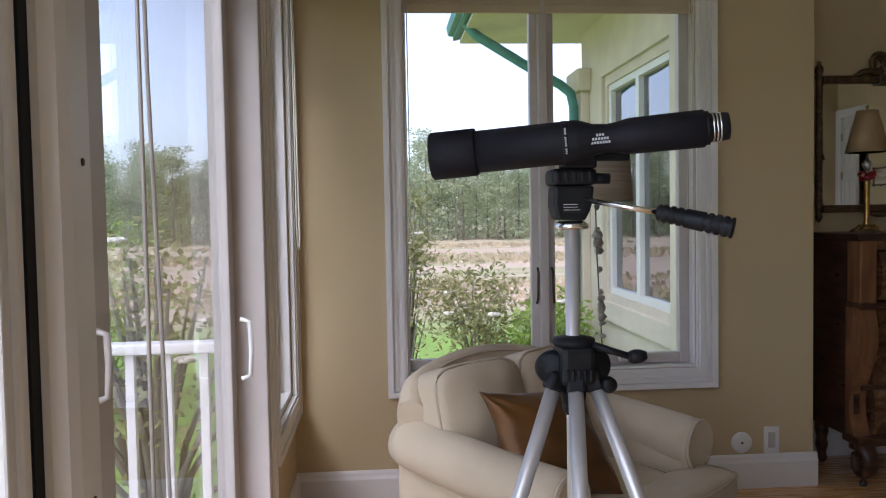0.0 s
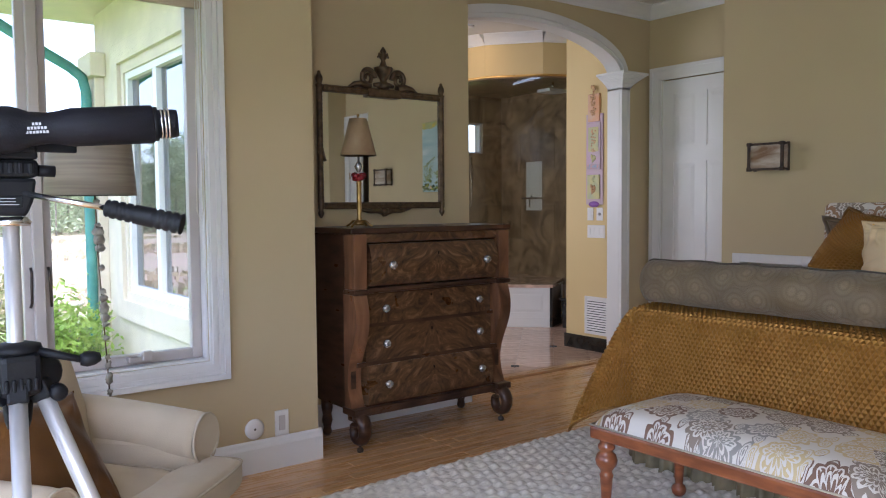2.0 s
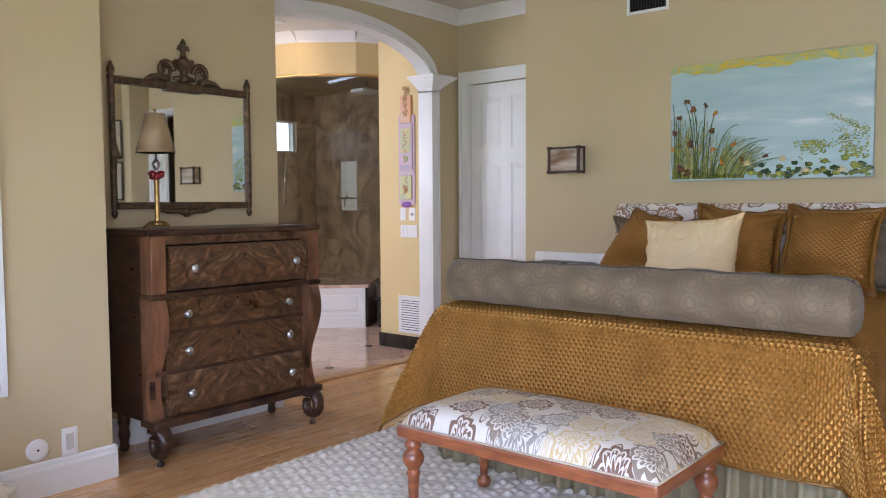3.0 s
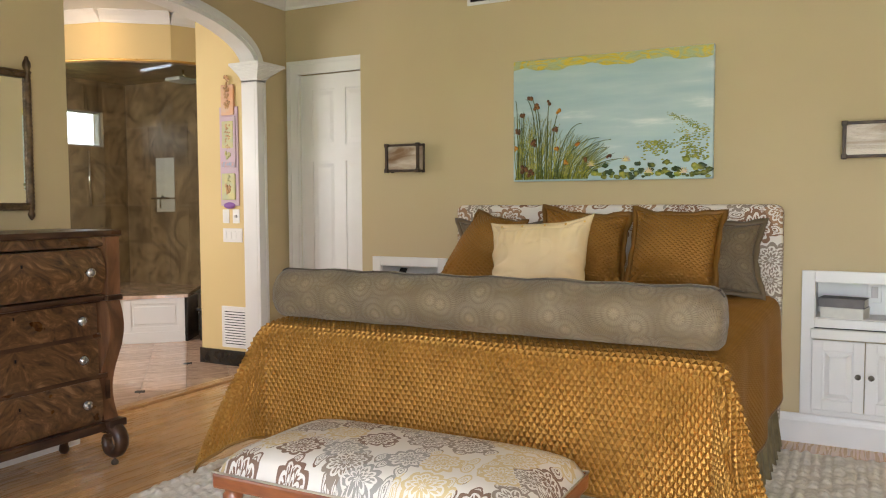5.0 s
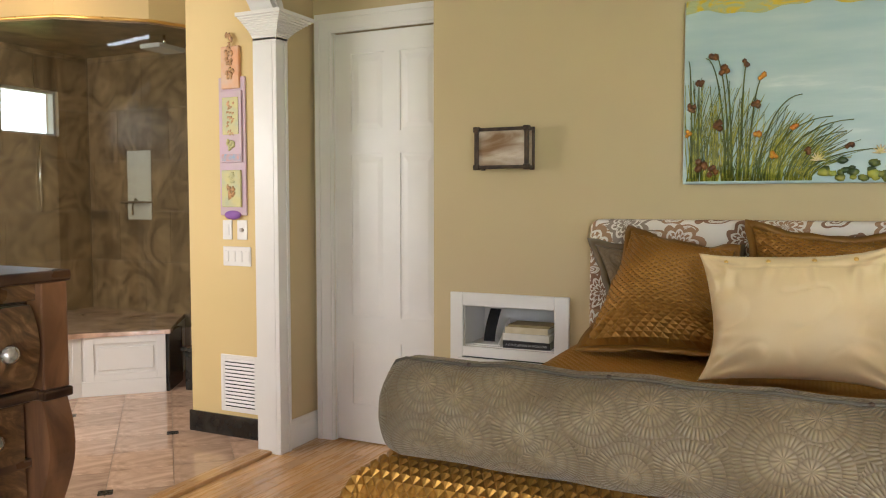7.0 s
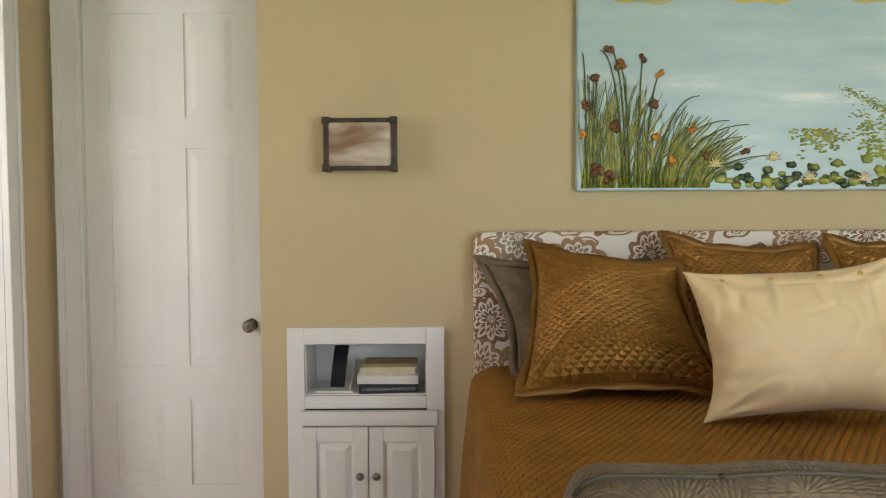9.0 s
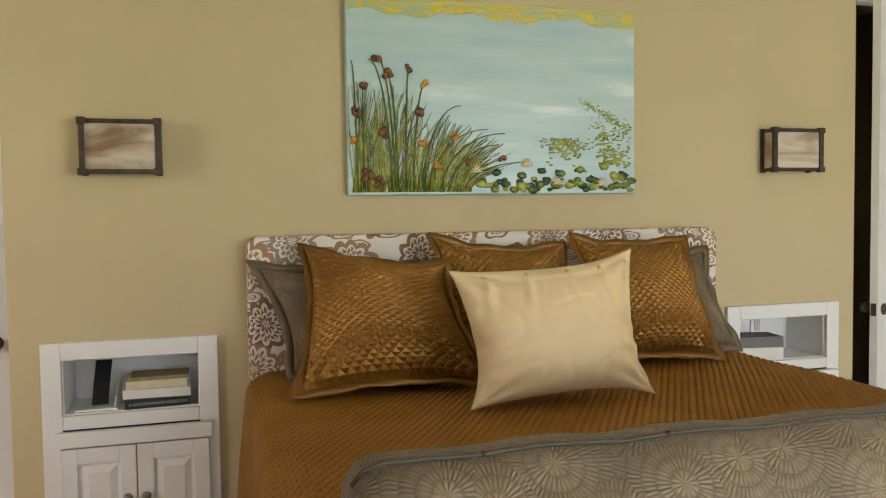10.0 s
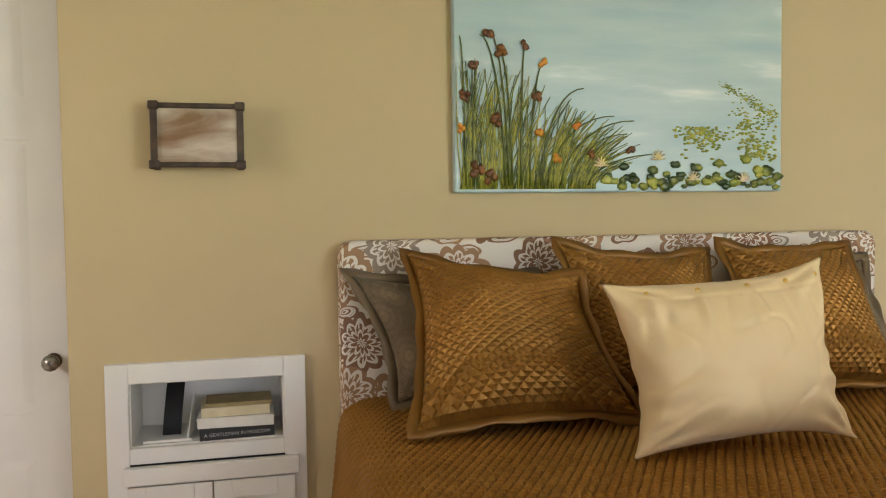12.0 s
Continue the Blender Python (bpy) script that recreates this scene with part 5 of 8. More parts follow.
part("finial", L([(0.0, 0.60), (0.004, 0.60), (0.004, 0.625), (0.009, 0.63), (0.007, 0.64), (0, 0.643)], 10, Matrix.Translation((lx, ly, lz))), BRASS, tl_)
sup = T([(lx, ly, lz + 0.39), (lx, ly, lz + 0.61)], 0.003)
for k in range(3):
    a = 2 * math.pi * k / 3
    tube(sup, [(lx, ly, lz + 0.608), (lx + 0.048 * math.cos(a), ly + 0.048 * math.sin(a), lz + 0.612)], 0.002, 5)
part("shade_carrier", sup, BRASS, tl_)

# socket plates on the window wall
rp = thing("cable_cover", (1.735, YN, 0.225), "round cream cable cover plate above the baseboard", "wall plate")
part("plate", L([(0.0, 0), (0.052, 0.0), (0.052, 0.006), (0.044, 0.011), (0.0, 0.012)], 28, Matrix.Translation((1.735, YN, 0.225)) @ pose(0, 0, 0, 90, 0, 0)), WHITE, rp)
part("screw", L([(0, 0.012), (0.006, 0.012), (0.005, 0.014), (0, 0.014)], 10, Matrix.Translation((1.735, YN, 0.225)) @ pose(0, 0, 0, 90, 0, 0)), IRON, rp)
op = thing("socket", (1.885, YN, 0.235), "white wall socket plate on the khaki wall", "socket")
part("plate", B(1.847, 1.925, YN - 0.007, YN, 0.167, 0.30, 0.004), WHITE, op)
part("insert", B(1.868, 1.904, YN - 0.010, YN - 0.006, 0.195, 0.272, 0.002), VINYL, op)

# ---- telescope and tripod ----
tx, ty = 0.283, 1.165
tri = thing("tripod", (tx, ty, 0), "aluminium tripod with a black pan head and handle", "tripod")
part("centre_column", T([(tx, ty, 0.62), (tx, ty, 1.345)], 0.0105, 18), ALU, tri)
sh = bmesh.new()
box(sh, tx - 0.026, tx + 0.026, ty - 0.040, ty + 0.030, 1.108, 1.166, 0.009)
lathe(sh, [(0.0, 1.164), (0.030, 1.164), (0.033, 1.168), (0.031, 1.175), (0.016, 1.179), (0.0, 1.179)], 24, Matrix.Translation((tx, ty - 0.004, 0)))
for k in range(5):
    box(sh, tx - 0.021 + 0.0088 * k, tx - 0.0155 + 0.0088 * k, ty - 0.0435, ty - 0.038, 1.116, 1.134, 0.002)
part("shoulder", sh, BLACKPL, tri)
for sx in (-1, 1):
    pod = bmesh.new()
    lathe(pod, [(0.0, -0.016), (0.020, -0.016), (0.025, -0.011), (0.025, 0.011), (0.020, 0.016), (0.0, 0.016)], 20, Matrix.Translation((tx + sx * 0.031, ty + 0.0, 1.132)) @ pose(0, 0, 0, 90, 0, 25 * sx))
    part("hinge_pod", pod, BLACKPL, tri, "rounded black leg hinge")
part("tension_knob", L([(0.0, 0), (0.010, 0), (0.012, 0.004), (0.012, 0.014), (0.008, 0.018), (0, 0.018)], 16, Matrix.Translation((tx + 0.046, ty - 0.02, 1.108)) @ pose(0, 0, 0, 90, 0, 0)), BLACKPL, tri)
part("collar_lower", L([(0.0, 1.06), (0.014, 1.06), (0.017, 1.07), (0.021, 1.108), (0, 1.108)], 20, Matrix.Translation((tx, ty, 0))), BLACKPL, tri)
lk = T([(tx + 0.022, ty - 0.02, 1.166), (tx + 0.05, ty - 0.028, 1.158), (tx + 0.078, ty - 0.036, 1.150)], [0.007, 0.0055, 0.005], 8)
tube(lk, [(tx + 0.074, ty - 0.036, 1.150), (tx + 0.082, ty - 0.037, 1.150), (tx + 0.092, ty - 0.039, 1.151), (tx + 0.100, ty - 0.040, 1.152)], [0.008, 0.011, 0.010, 0.006], 10)
part("lock_lever", lk, BLACKPL, tri, "black locking lever")
for k, a in enumerate((200, 262, 330, )):
    a = radians(a)
    d = Vector((math.cos(a), math.sin(a), 0))
    p0 = Vector((tx, ty, 1.11)) + d * 0.032
    p1 = Vector((tx, ty, 0.0)) + d * 0.46
    kn = bmesh.new()
    box(kn, -0.0135, 0.0135, -0.0135, 0.0135, -0.012, 0.016, 0.004, Matrix.Translation(p0) @ (p0 - p1).to_track_quat("Z", "Y").to_matrix().to_4x4())
    part("leg_hinge", kn, BLACKPL, tri)
    lg = part("leg", T([p0.lerp(p1, 0.005), p0.lerp(p1, 0.42)], 0.0115, 12), ALU, tri, "satin aluminium leg tube")
    part("lower_tube", T([p0.lerp(p1, 0.42), p0.lerp(p1, 0.97)], 0.0095, 12), ALU, lg)
    part("leg_clamp", T([p0.lerp(p1, 0.40), p0.lerp(p1, 0.44)], 0.0165, 14), BLACKPL, lg, "black clamp")
    part("foot", T([p0.lerp(p1, 0.96), p1 + Vector((0, 0, 0.006))], 0.0135, 12), BLACKPL, lg, "black rubber foot")
    part("strut", T([p0.lerp(p1, 0.5), Vector((tx, ty, 0.66))], 0.005, 8), ALU, lg)
part("strut_hub", T([(tx, ty, 0.63), (tx, ty, 0.69)], 0.02, 14), BLACKPL, tri)
part("head_ring", L([(0.0, 1.338), (0.024, 1.338), (0.026, 1.343), (0.02, 1.35), (0, 1.35)], 20, Matrix.Translation((tx, ty, 0))), CHROME, tri, "chrome ring")
hd = bmesh.new()
prism(hd, [(tx - 0.026, ty - 0.024, 1.352), (tx + 0.016, ty - 0.024, 1.350), (tx + 0.026, ty - 0.024, 1.372), (tx + 0.03, ty - 0.024, 1.402), (tx - 0.03, ty - 0.024, 1.402), (tx - 0.032, ty - 0.024, 1.375)], (0, 0.048, 0))
bmesh.ops.bevel(hd, geom=list(hd.edges), offset=0.005, segments=2, affect="EDGES", profile=0.5)
box(hd, tx - 0.018, tx + 0.012, ty - 0.0252, ty - 0.0235, 1.362, 1.378, 0.001)
part("pan_head", hd, BLACKPL, tri)
pl_ = bmesh.new()
box(pl_, tx - 0.034, tx + 0.032, ty - 0.03, ty + 0.03, 1.403, 1.427, 0.006)
for k in range(5):
    box(pl_, tx - 0.03 + 0.012 * k, tx - 0.023 + 0.012 * k, ty - 0.033, ty - 0.028, 1.407, 1.423, 0.002)
tube(pl_, [(tx + 0.03, ty - 0.01, 1.413), (tx + 0.055, ty - 0.01, 1.412)], 0.008, 10)
part("quick_plate", pl_, BLACKPL, tri)
h0, h1, h2 = Vector((tx + 0.012, ty - 0.02, 1.382)), Vector((0.385, ty - 0.085, 1.361)), Vector((0.470, ty - 0.138, 1.338))
part("handle_rod", T([h0, h1], 0.0042, 10), CHROME, tri)
grip_pts, grip_r = [], []
for i in range(41):
    u = i / 40
    grip_pts.append(h1.lerp(h2, u))
    grip_r.append((0.0125 + 0.002 * u) * (0.82 if (i % 4 == 2 and (u < 0.36 or u > 0.55)) else 1.0) * (0.85 if i == 0 else 1))
part("grip", T(grip_pts, grip_r, 14), BLACKPL, tri, "ribbed black rubber grip")
for k in range(3):
    part("head_label", B(tx - 0.018, tx + 0.003 + 0.004 * (k == 0), ty - 0.0266, ty - 0.0257, 1.366 + 0.004 * k, 1.3670 + 0.004 * k), LETTER, tri)

# spotting scope, its axis slightly nose-down
sc0, sc1 = Vector((0.075, 1.16, 1.448)), Vector((0.478, 1.06, 1.478))
axis = (sc1 - sc0).normalized()
SL = (sc1 - sc0).length
SM = Matrix.Translation(sc0) @ axis.to_track_quat("Z", "Y").to_matrix().to_4x4()
scope = thing("spotting_scope", (0.29, 1.11, 1.427), "matte black spotting scope mounted on the tripod", "telescope")
part("hood", L([(0.0, 0.012), (0.028, 0.012), (0.0325, 0.0), (0.0345, 0.002), (0.0345, 0.155 * SL), (0.033, 0.16 * SL), (0.0, 0.16 * SL)], 32, SM), RUBBER, scope, "sliding black lens hood")
part("objective_lens", L([(0.0, 0.013), (0.027, 0.013), (0.027, 0.016), (0, 0.018)], 24, SM), CRYSTAL, scope)
part("barrel", L([(0.0, 0.15 * SL), (0.0305, 0.15 * SL), (0.0305, 0.50 * SL), (0.0298, 0.515 * SL), (0.0225, 0.56 * SL), (0.0205, 0.61 * SL), (0.022, 0.64 * SL), (0.0255, 0.68 * SL), (0.0262, 0.92 * SL), (0.024, 0.925 * SL), (0.0, 0.925 * SL)], 32, SM), RUBBER, scope)
part("collar_ring", L([(0.0307, 0.455 * SL), (0.0313, 0.458 * SL), (0.0313, 0.472 * SL), (0.0307, 0.475 * SL)], 32, SM), BLACKPL, scope)
part("eyepiece", L([(0.0, 0.92 * SL), (0.0235, 0.92 * SL), (0.0235, 0.937 * SL), (0.0195, 0.94 * SL), (0.0195, 0.985 * SL), (0.0185, SL), (0.014, SL), (0.012, 0.985 * SL), (0, 0.985 * SL)], 28, SM), BLACKPL, scope)
for u in (0.945, 0.957, 0.968):
    part("eyepiece_ring", L([(0.0196, u * SL), (0.0205, u * SL), (0.0205, (u + 0.006) * SL), (0.0196, (u + 0.006) * SL)], 28, SM), CHROME, scope, "bright ring")
ft = bmesh.new()
box(ft, -0.02, 0.03, -0.016, 0.016, -0.003, 0.008, 0.003, Matrix.Translation((tx, ty - 0.02, 1.4300)))
box(ft, 0.005, 0.03, -0.012, 0.012, 0.0, 0.022, 0.004, Matrix.Translation((tx, ty - 0.025, 1.4345)))
box(ft, -0.03, 0.04, -0.004, 0.004, 0.004, 0.016, 0.002, Matrix.Translation((tx + 0.04, ty - 0.028, 1.433)))
part("mounting_foot", ft, BLACKPL, scope)
# lettering that can be read on the barrel
side_dir = axis.cross(Vector((0, 0, 1))).normalized()
if side_dir.y > 0:
    side_dir = -side_dir
up_dir = side_dir.cross(axis).normalized()
if up_dir.z < 0:
    up_dir = -up_dir


ROT = Matrix((axis.normalized(), -side_dir, up_dir)).transposed().to_4x4()
# the maker's mark: three short rows of pale strokes, and one row round the barrel
for k, word in enumerate((3, 6, 7)):
    o_ = 0.0040 - 0.0052 * k
    at = sc0 + axis * (0.582 * SL) + up_dir * o_ + side_dir * math.sqrt(0.0234 ** 2 - o_ ** 2)
    for q in range(word):
        c_ = (q - (word - 1) / 2) * 0.0039
        part("mark", B(c_ - 0.0014, c_ + 0.0014, -0.0003, 0.0003, -0.0017, 0.0017, 0, Matrix.Translation(at) @ ROT), LETTER, scope)
for q in range(14):
    a_ = radians(-32 + 64 * q / 13)
    at = sc0 + axis * (0.468 * SL) + (side_dir * math.cos(a_) + up_dir * math.sin(a_)) * 0.0322
    if q not in (3, 9):
        part("mark", B(-0.0013, 0.0013, -0.0003, 0.0003, -0.0009, 0.0009, 0, Matrix.Translation(at) @ ROT), LETTER, scope)

def lettering(text, at, size, right, up, parent, material, spacing=1.0, align="CENTER"):
    cu = bpy.data.curves.new("lettering", "FONT")
    cu.body, cu.size, cu.align_x, cu.space_character = text, size, align, spacing
    cu.extrude = 0.0002
    tmp = bpy.data.objects.new("lettering", cu)
    scene.collection.objects.link(tmp)
    me = bpy.data.meshes.new_from_object(tmp.evaluated_get(bpy.context.evaluated_depsgraph_get()))
    scene.collection.objects.unlink(tmp)
    bpy.data.objects.remove(tmp)
    right, up = right.normalized(), up.normalized()
    out = right.cross(up)
    m = Matrix((right, up, out)).transposed().to_4x4()
    me.transform(Matrix.Translation(at) @ m)
    me.materials.clear()
    me.materials.append(material)
    ob = new("lettering", me)
    ob.parent = parent
    ob.matrix_parent_inverse = parent.matrix_world.inverted()
    return ob


# ---- armchair by the window ----
chair = thing("armchair", (0.52, 2.75, 0), "cream upholstered tub armchair with rolled arms", "armchair")


def cushion(name, m, sx, sy, sz, material, parent, label="", p=4.0, puff=0.3, piping=True, seed=0):
    """A soft box: a rounded slab with crowned faces and corded seams, centred on m."""
    bm2 = bmesh.new()
    bmesh.ops.create_cube(bm2, size=2)
    bmesh.ops.subdivide_edges(bm2, edges=list(bm2.edges), cuts=11, use_grid_fill=True)
    for v in bm2.verts:
        c = v.co.copy()
        l_ = (abs(c.x) ** p + abs(c.y) ** p + abs(c.z) ** p) ** (1 / p)
        c = c / max(1e-6, l_) * max(abs(c.x), abs(c.y), abs(c.z))
        crown = 1 + puff * (1 - c.x ** 2) * (1 - c.y ** 2)
        w = 0.012 * noise.noise(Vector((c.x * 2 + seed, c.y * 2, c.z)))
        v.co = m @ Vector((c.x * sx / 2, c.y * sy / 2, c.z * sz / 2 * crown + w))
    for f in bm2.faces:
        f.smooth = True
    ob2 = part(name, bm2, material, parent, label)
    if piping:
        pts = []
        for i in range(49):
            a = 2 * math.pi * i / 48
            c, s = math.cos(a), math.sin(a)
            l_ = (abs(c) ** p + abs(s) ** p) ** (1 / p)
            pts.append(m @ Vector((c / l_ * sx / 2 * 0.995, s / l_ * sy / 2 * 0.995, sz / 2 * 0.64)))
        part("piping", T(pts, 0.0055, 6), SEAM if material == LINEN else material, ob2, "corded seam")
    return ob2


CH = pose(0.58, 2.72, 0, 0, 0, 41)
part("seat_base", B(-0.40, 0.40, -0.34, 0.26, 0.12, 0.34, 0.04, CH), LINEN, chair)
sk_ = bmesh.new()
grid_mesh(sk_, 121, 3, lambda i, j: CH @ Vector((0.43 * math.copysign(abs(math.cos(2 * math.pi * i / 120)) ** 0.5, math.cos(2 * math.pi * i / 120)), (0.38 + 0.004 * math.sin(i * 1.3) * (j == 0)) * math.copysign(abs(math.sin(2 * math.pi * i / 120)) ** 0.5, math.sin(2 * math.pi * i / 120)) - 0.05, 0.01 + 0.12 * j)))
part("skirt", sk_, LINEN, chair)
cushion("seat_cushion", CH @ pose(0.0, -0.08, 0.40), 0.60, 0.60, 0.14, LINEN, chair, "loose seat cushion", seed=2)
cushion("seat_cushion", CH @ pose(0.0, -0.40, 0.395), 0.93, 0.20, 0.13, LINEN, chair, "front of the T-shaped seat cushion", p=5, puff=0.15, seed=4)
# broad back, gently arched along its rim and wrapped forward at the sides
bb = bmesh.new()
NB = 44


def shell(i, j):
    u = -1 + 2 * i / NB
    x = 0.385 * u
    y = 0.30 - 0.09 * abs(u) ** 3.2
    top = 0.795 + 0.065 * (1 - u * u) - 0.05 * max(0.0, abs(u) - 0.90) / 0.10
    prof3 = ((-0.035, 0.14), (-0.035, 0.45), (-0.03, top - 0.06), (-0.022, top - 0.022), (0.005, top), (0.035, top - 0.012), (0.05, top - 0.045), (0.052, top - 0.10), (0.04, 0.40), (0.035, 0.12))
    d, z = prof3[j]
    return CH @ Vector((x * (1 + 0.30 * max(0.0, z - 0.4) * abs(u)) + d * u * abs(u) ** 3 * 0.8, y + d + 0.10 * (z - 0.3), z))


grid_mesh(bb, NB + 1, 10, shell)
for i in (0, NB):
    bb.faces.new([bb.verts.new(shell(i, j)) for j in range(10)])
part("outer_back", bb, LINEN, chair)
part("rim_piping", T([shell(i, 3) for i in range(2, NB - 1)], 0.005, 6), LINEN, chair, "corded rim of the back")
for s in (-1, 1):
    cushion("back_cushion", CH @ pose(0.19 * s - 0.02, 0.17, 0.635, 76, 0, 6 * s), 0.395, 0.42, 0.19, LINEN, chair, "plump half of the pleated back cushion", p=5.5, puff=0.32, seed=5 + s)
for s in (-1, 1):
    arm = bmesh.new()
    pts = []
    for i in range(17):
        u = i / 16
        pts.append((0.390 * s + s * 0.022 * math.sin(u * 3.1), -0.36 + 0.68 * u, 0.530 + 0.060 * u))
    tube(arm, [CH @ Vector(p) for p in pts], [0.086] + [0.090] * 15 + [0.085], 20)
    box(arm, 0.325 * s, 0.435 * s, -0.352, 0.34, 0.12, 0.54, 0.03, CH)
    ar = part("arm", arm, LINEN, chair, "rolled upholstered arm")
    pw = [CH @ Vector((0.390 * s + 0.088 * math.cos(t), -0.362, 0.530 + 0.088 * math.sin(t))) for t in [radians(-60 + 300 * k / 24) for k in range(25)]]
    part("piping", T(pw, 0.006, 6), SEAM, ar, "corded seam")
cp = pillow("chair_pillow", [(0.30, 2.463, 0.80), (0.665, 2.65, 0.775), (0.754, 2.433, 0.455), (0.369, 2.306, 0.50)], 0.17, VELVET, "bronze velvet pillow with a tufted button in the armchair", 0, seed=9)
part("tuft_button", L([(0, -0.004), (0.010, -0.002), (0.011, 0.003), (0.006, 0.007), (0, 0.008)], 14, Matrix.Translation((0.497, 2.375, 0.64)) @ pose(0, 0, 0, 70, 0, 25)), VELVET, cp, "covered tuft button")
tagged(cp, group="pillow in the chair")
ott = thing("ottoman", (1.0, 1.95, 0), "cream upholstered ottoman beside the armchair", "ottoman")
cushion("cushion", pose(1.0, 1.95, 0.33, 0, 0, 15), 0.52, 0.44, 0.20, LINEN, ott, p=5, seed=7)
part("base", B(-0.25, 0.25, -0.21, 0.21, 0.06, 0.25, 0.03, pose(1.0, 1.95, 0, 0, 0, 15)), LINEN, ott)
for a, b in ((-0.2, -0.16), (0.2, -0.16), (-0.2, 0.16), (0.2, 0.16)):
    part("leg", L([(0, 0), (0.014, 0), (0.02, 0.07), (0, 0.07)], 12, pose(1.0, 1.95, 0, 0, 0, 15) @ Matrix.Translation((a, b, 0))), MAHOG, ott)

# floor lamp behind the telescope with a beaded pull chain
fx, fy = 0.94, 3.31
flp = thing("floor_lamp", (fx, fy, 0), "floor lamp with a beaded stem and a taupe drum shade", "lamp")
shx, shy = 0.83, 2.98
part("base", L([(0, 0.147), (0.10, 0.147), (0.10, 0.158), (0.03, 0.168), (0.008, 0.19), (0, 0.19)], 28, Matrix.Translation((shx + 0.035, shy - 0.032, 0))), BRONZE, flp)
part("shade", L([(0.155, 1.405), (0.14, 1.60), (0.137, 1.60), (0.152, 1.405), (0.155, 1.405)], 36, Matrix.Translation((shx - 0.02, shy, 0))), mat("pleated_taupe", (0.30, 0.25, 0.19), 0.75, second=(0.22, 0.18, 0.135), scale=4, stretch=(0.6, 0.6, 16), bump=0.2), flp, "taupe banded drum shade")
part("shade_spider", T([(shx - 0.155, shy, 1.595), (shx, shy, 1.66), (shx + 0.11, shy, 1.595)], 0.003, 6), BRONZE, flp)
ch = part("stem", T([(shx - 0.012, shy, 1.655), (shx - 0.006, shy - 0.01, 1.2), (shx + 0.02, shy - 0.02, 0.62), (shx + 0.035, shy - 0.032, 0.15)], 0.0026, 8), BRONZE, flp, "slender stem strung with stone beads")
STONE = mat("shell_beads", (0.36, 0.33, 0.27), 0.6, second=(0.22, 0.19, 0.15), scale=40, bump=0.4)
for z, r, q in ((1.385, 0.013, 1), (1.30, 0.013, 0.8), (1.275, 0.023, 1), (1.245, 0.02, 1.4), (1.215, 0.018, 1), (1.145, 0.014, 1), (1.06, 0.013, 1.2), (1.035, 0.018, 1), (1.0, 0.02, 1.5), (0.965, 0.018, 1.2), (0.94, 0.014, 1), (0.89, 0.013, 1), (0.82, 0.011, 1.2), (0.79, 0.014, 1.4), (0.74, 0.015, 2.0), (0.69, 0.012, 1.4), (0.64, 0.015, 1.2)):
    bd = bmesh.new()
    blob(bd, (shx - 0.012 + 0.032 * (1.64 - z), shy - 0.02 * (1.64 - z), z), r * 0.85, 2, (1, 1, q * 0.9), 0.8)
    part("bead", bd, STONE, ch)
# the lamp stands clear of the armchair, near the window
LAMP_AT = pose(0.05, 0, 1.37) @ Matrix.Scale(1.12, 4) @ pose(-0.05, 0, -1.37)
for ob in flp.children_recursive:
    ob.data.transform(LAMP_AT)


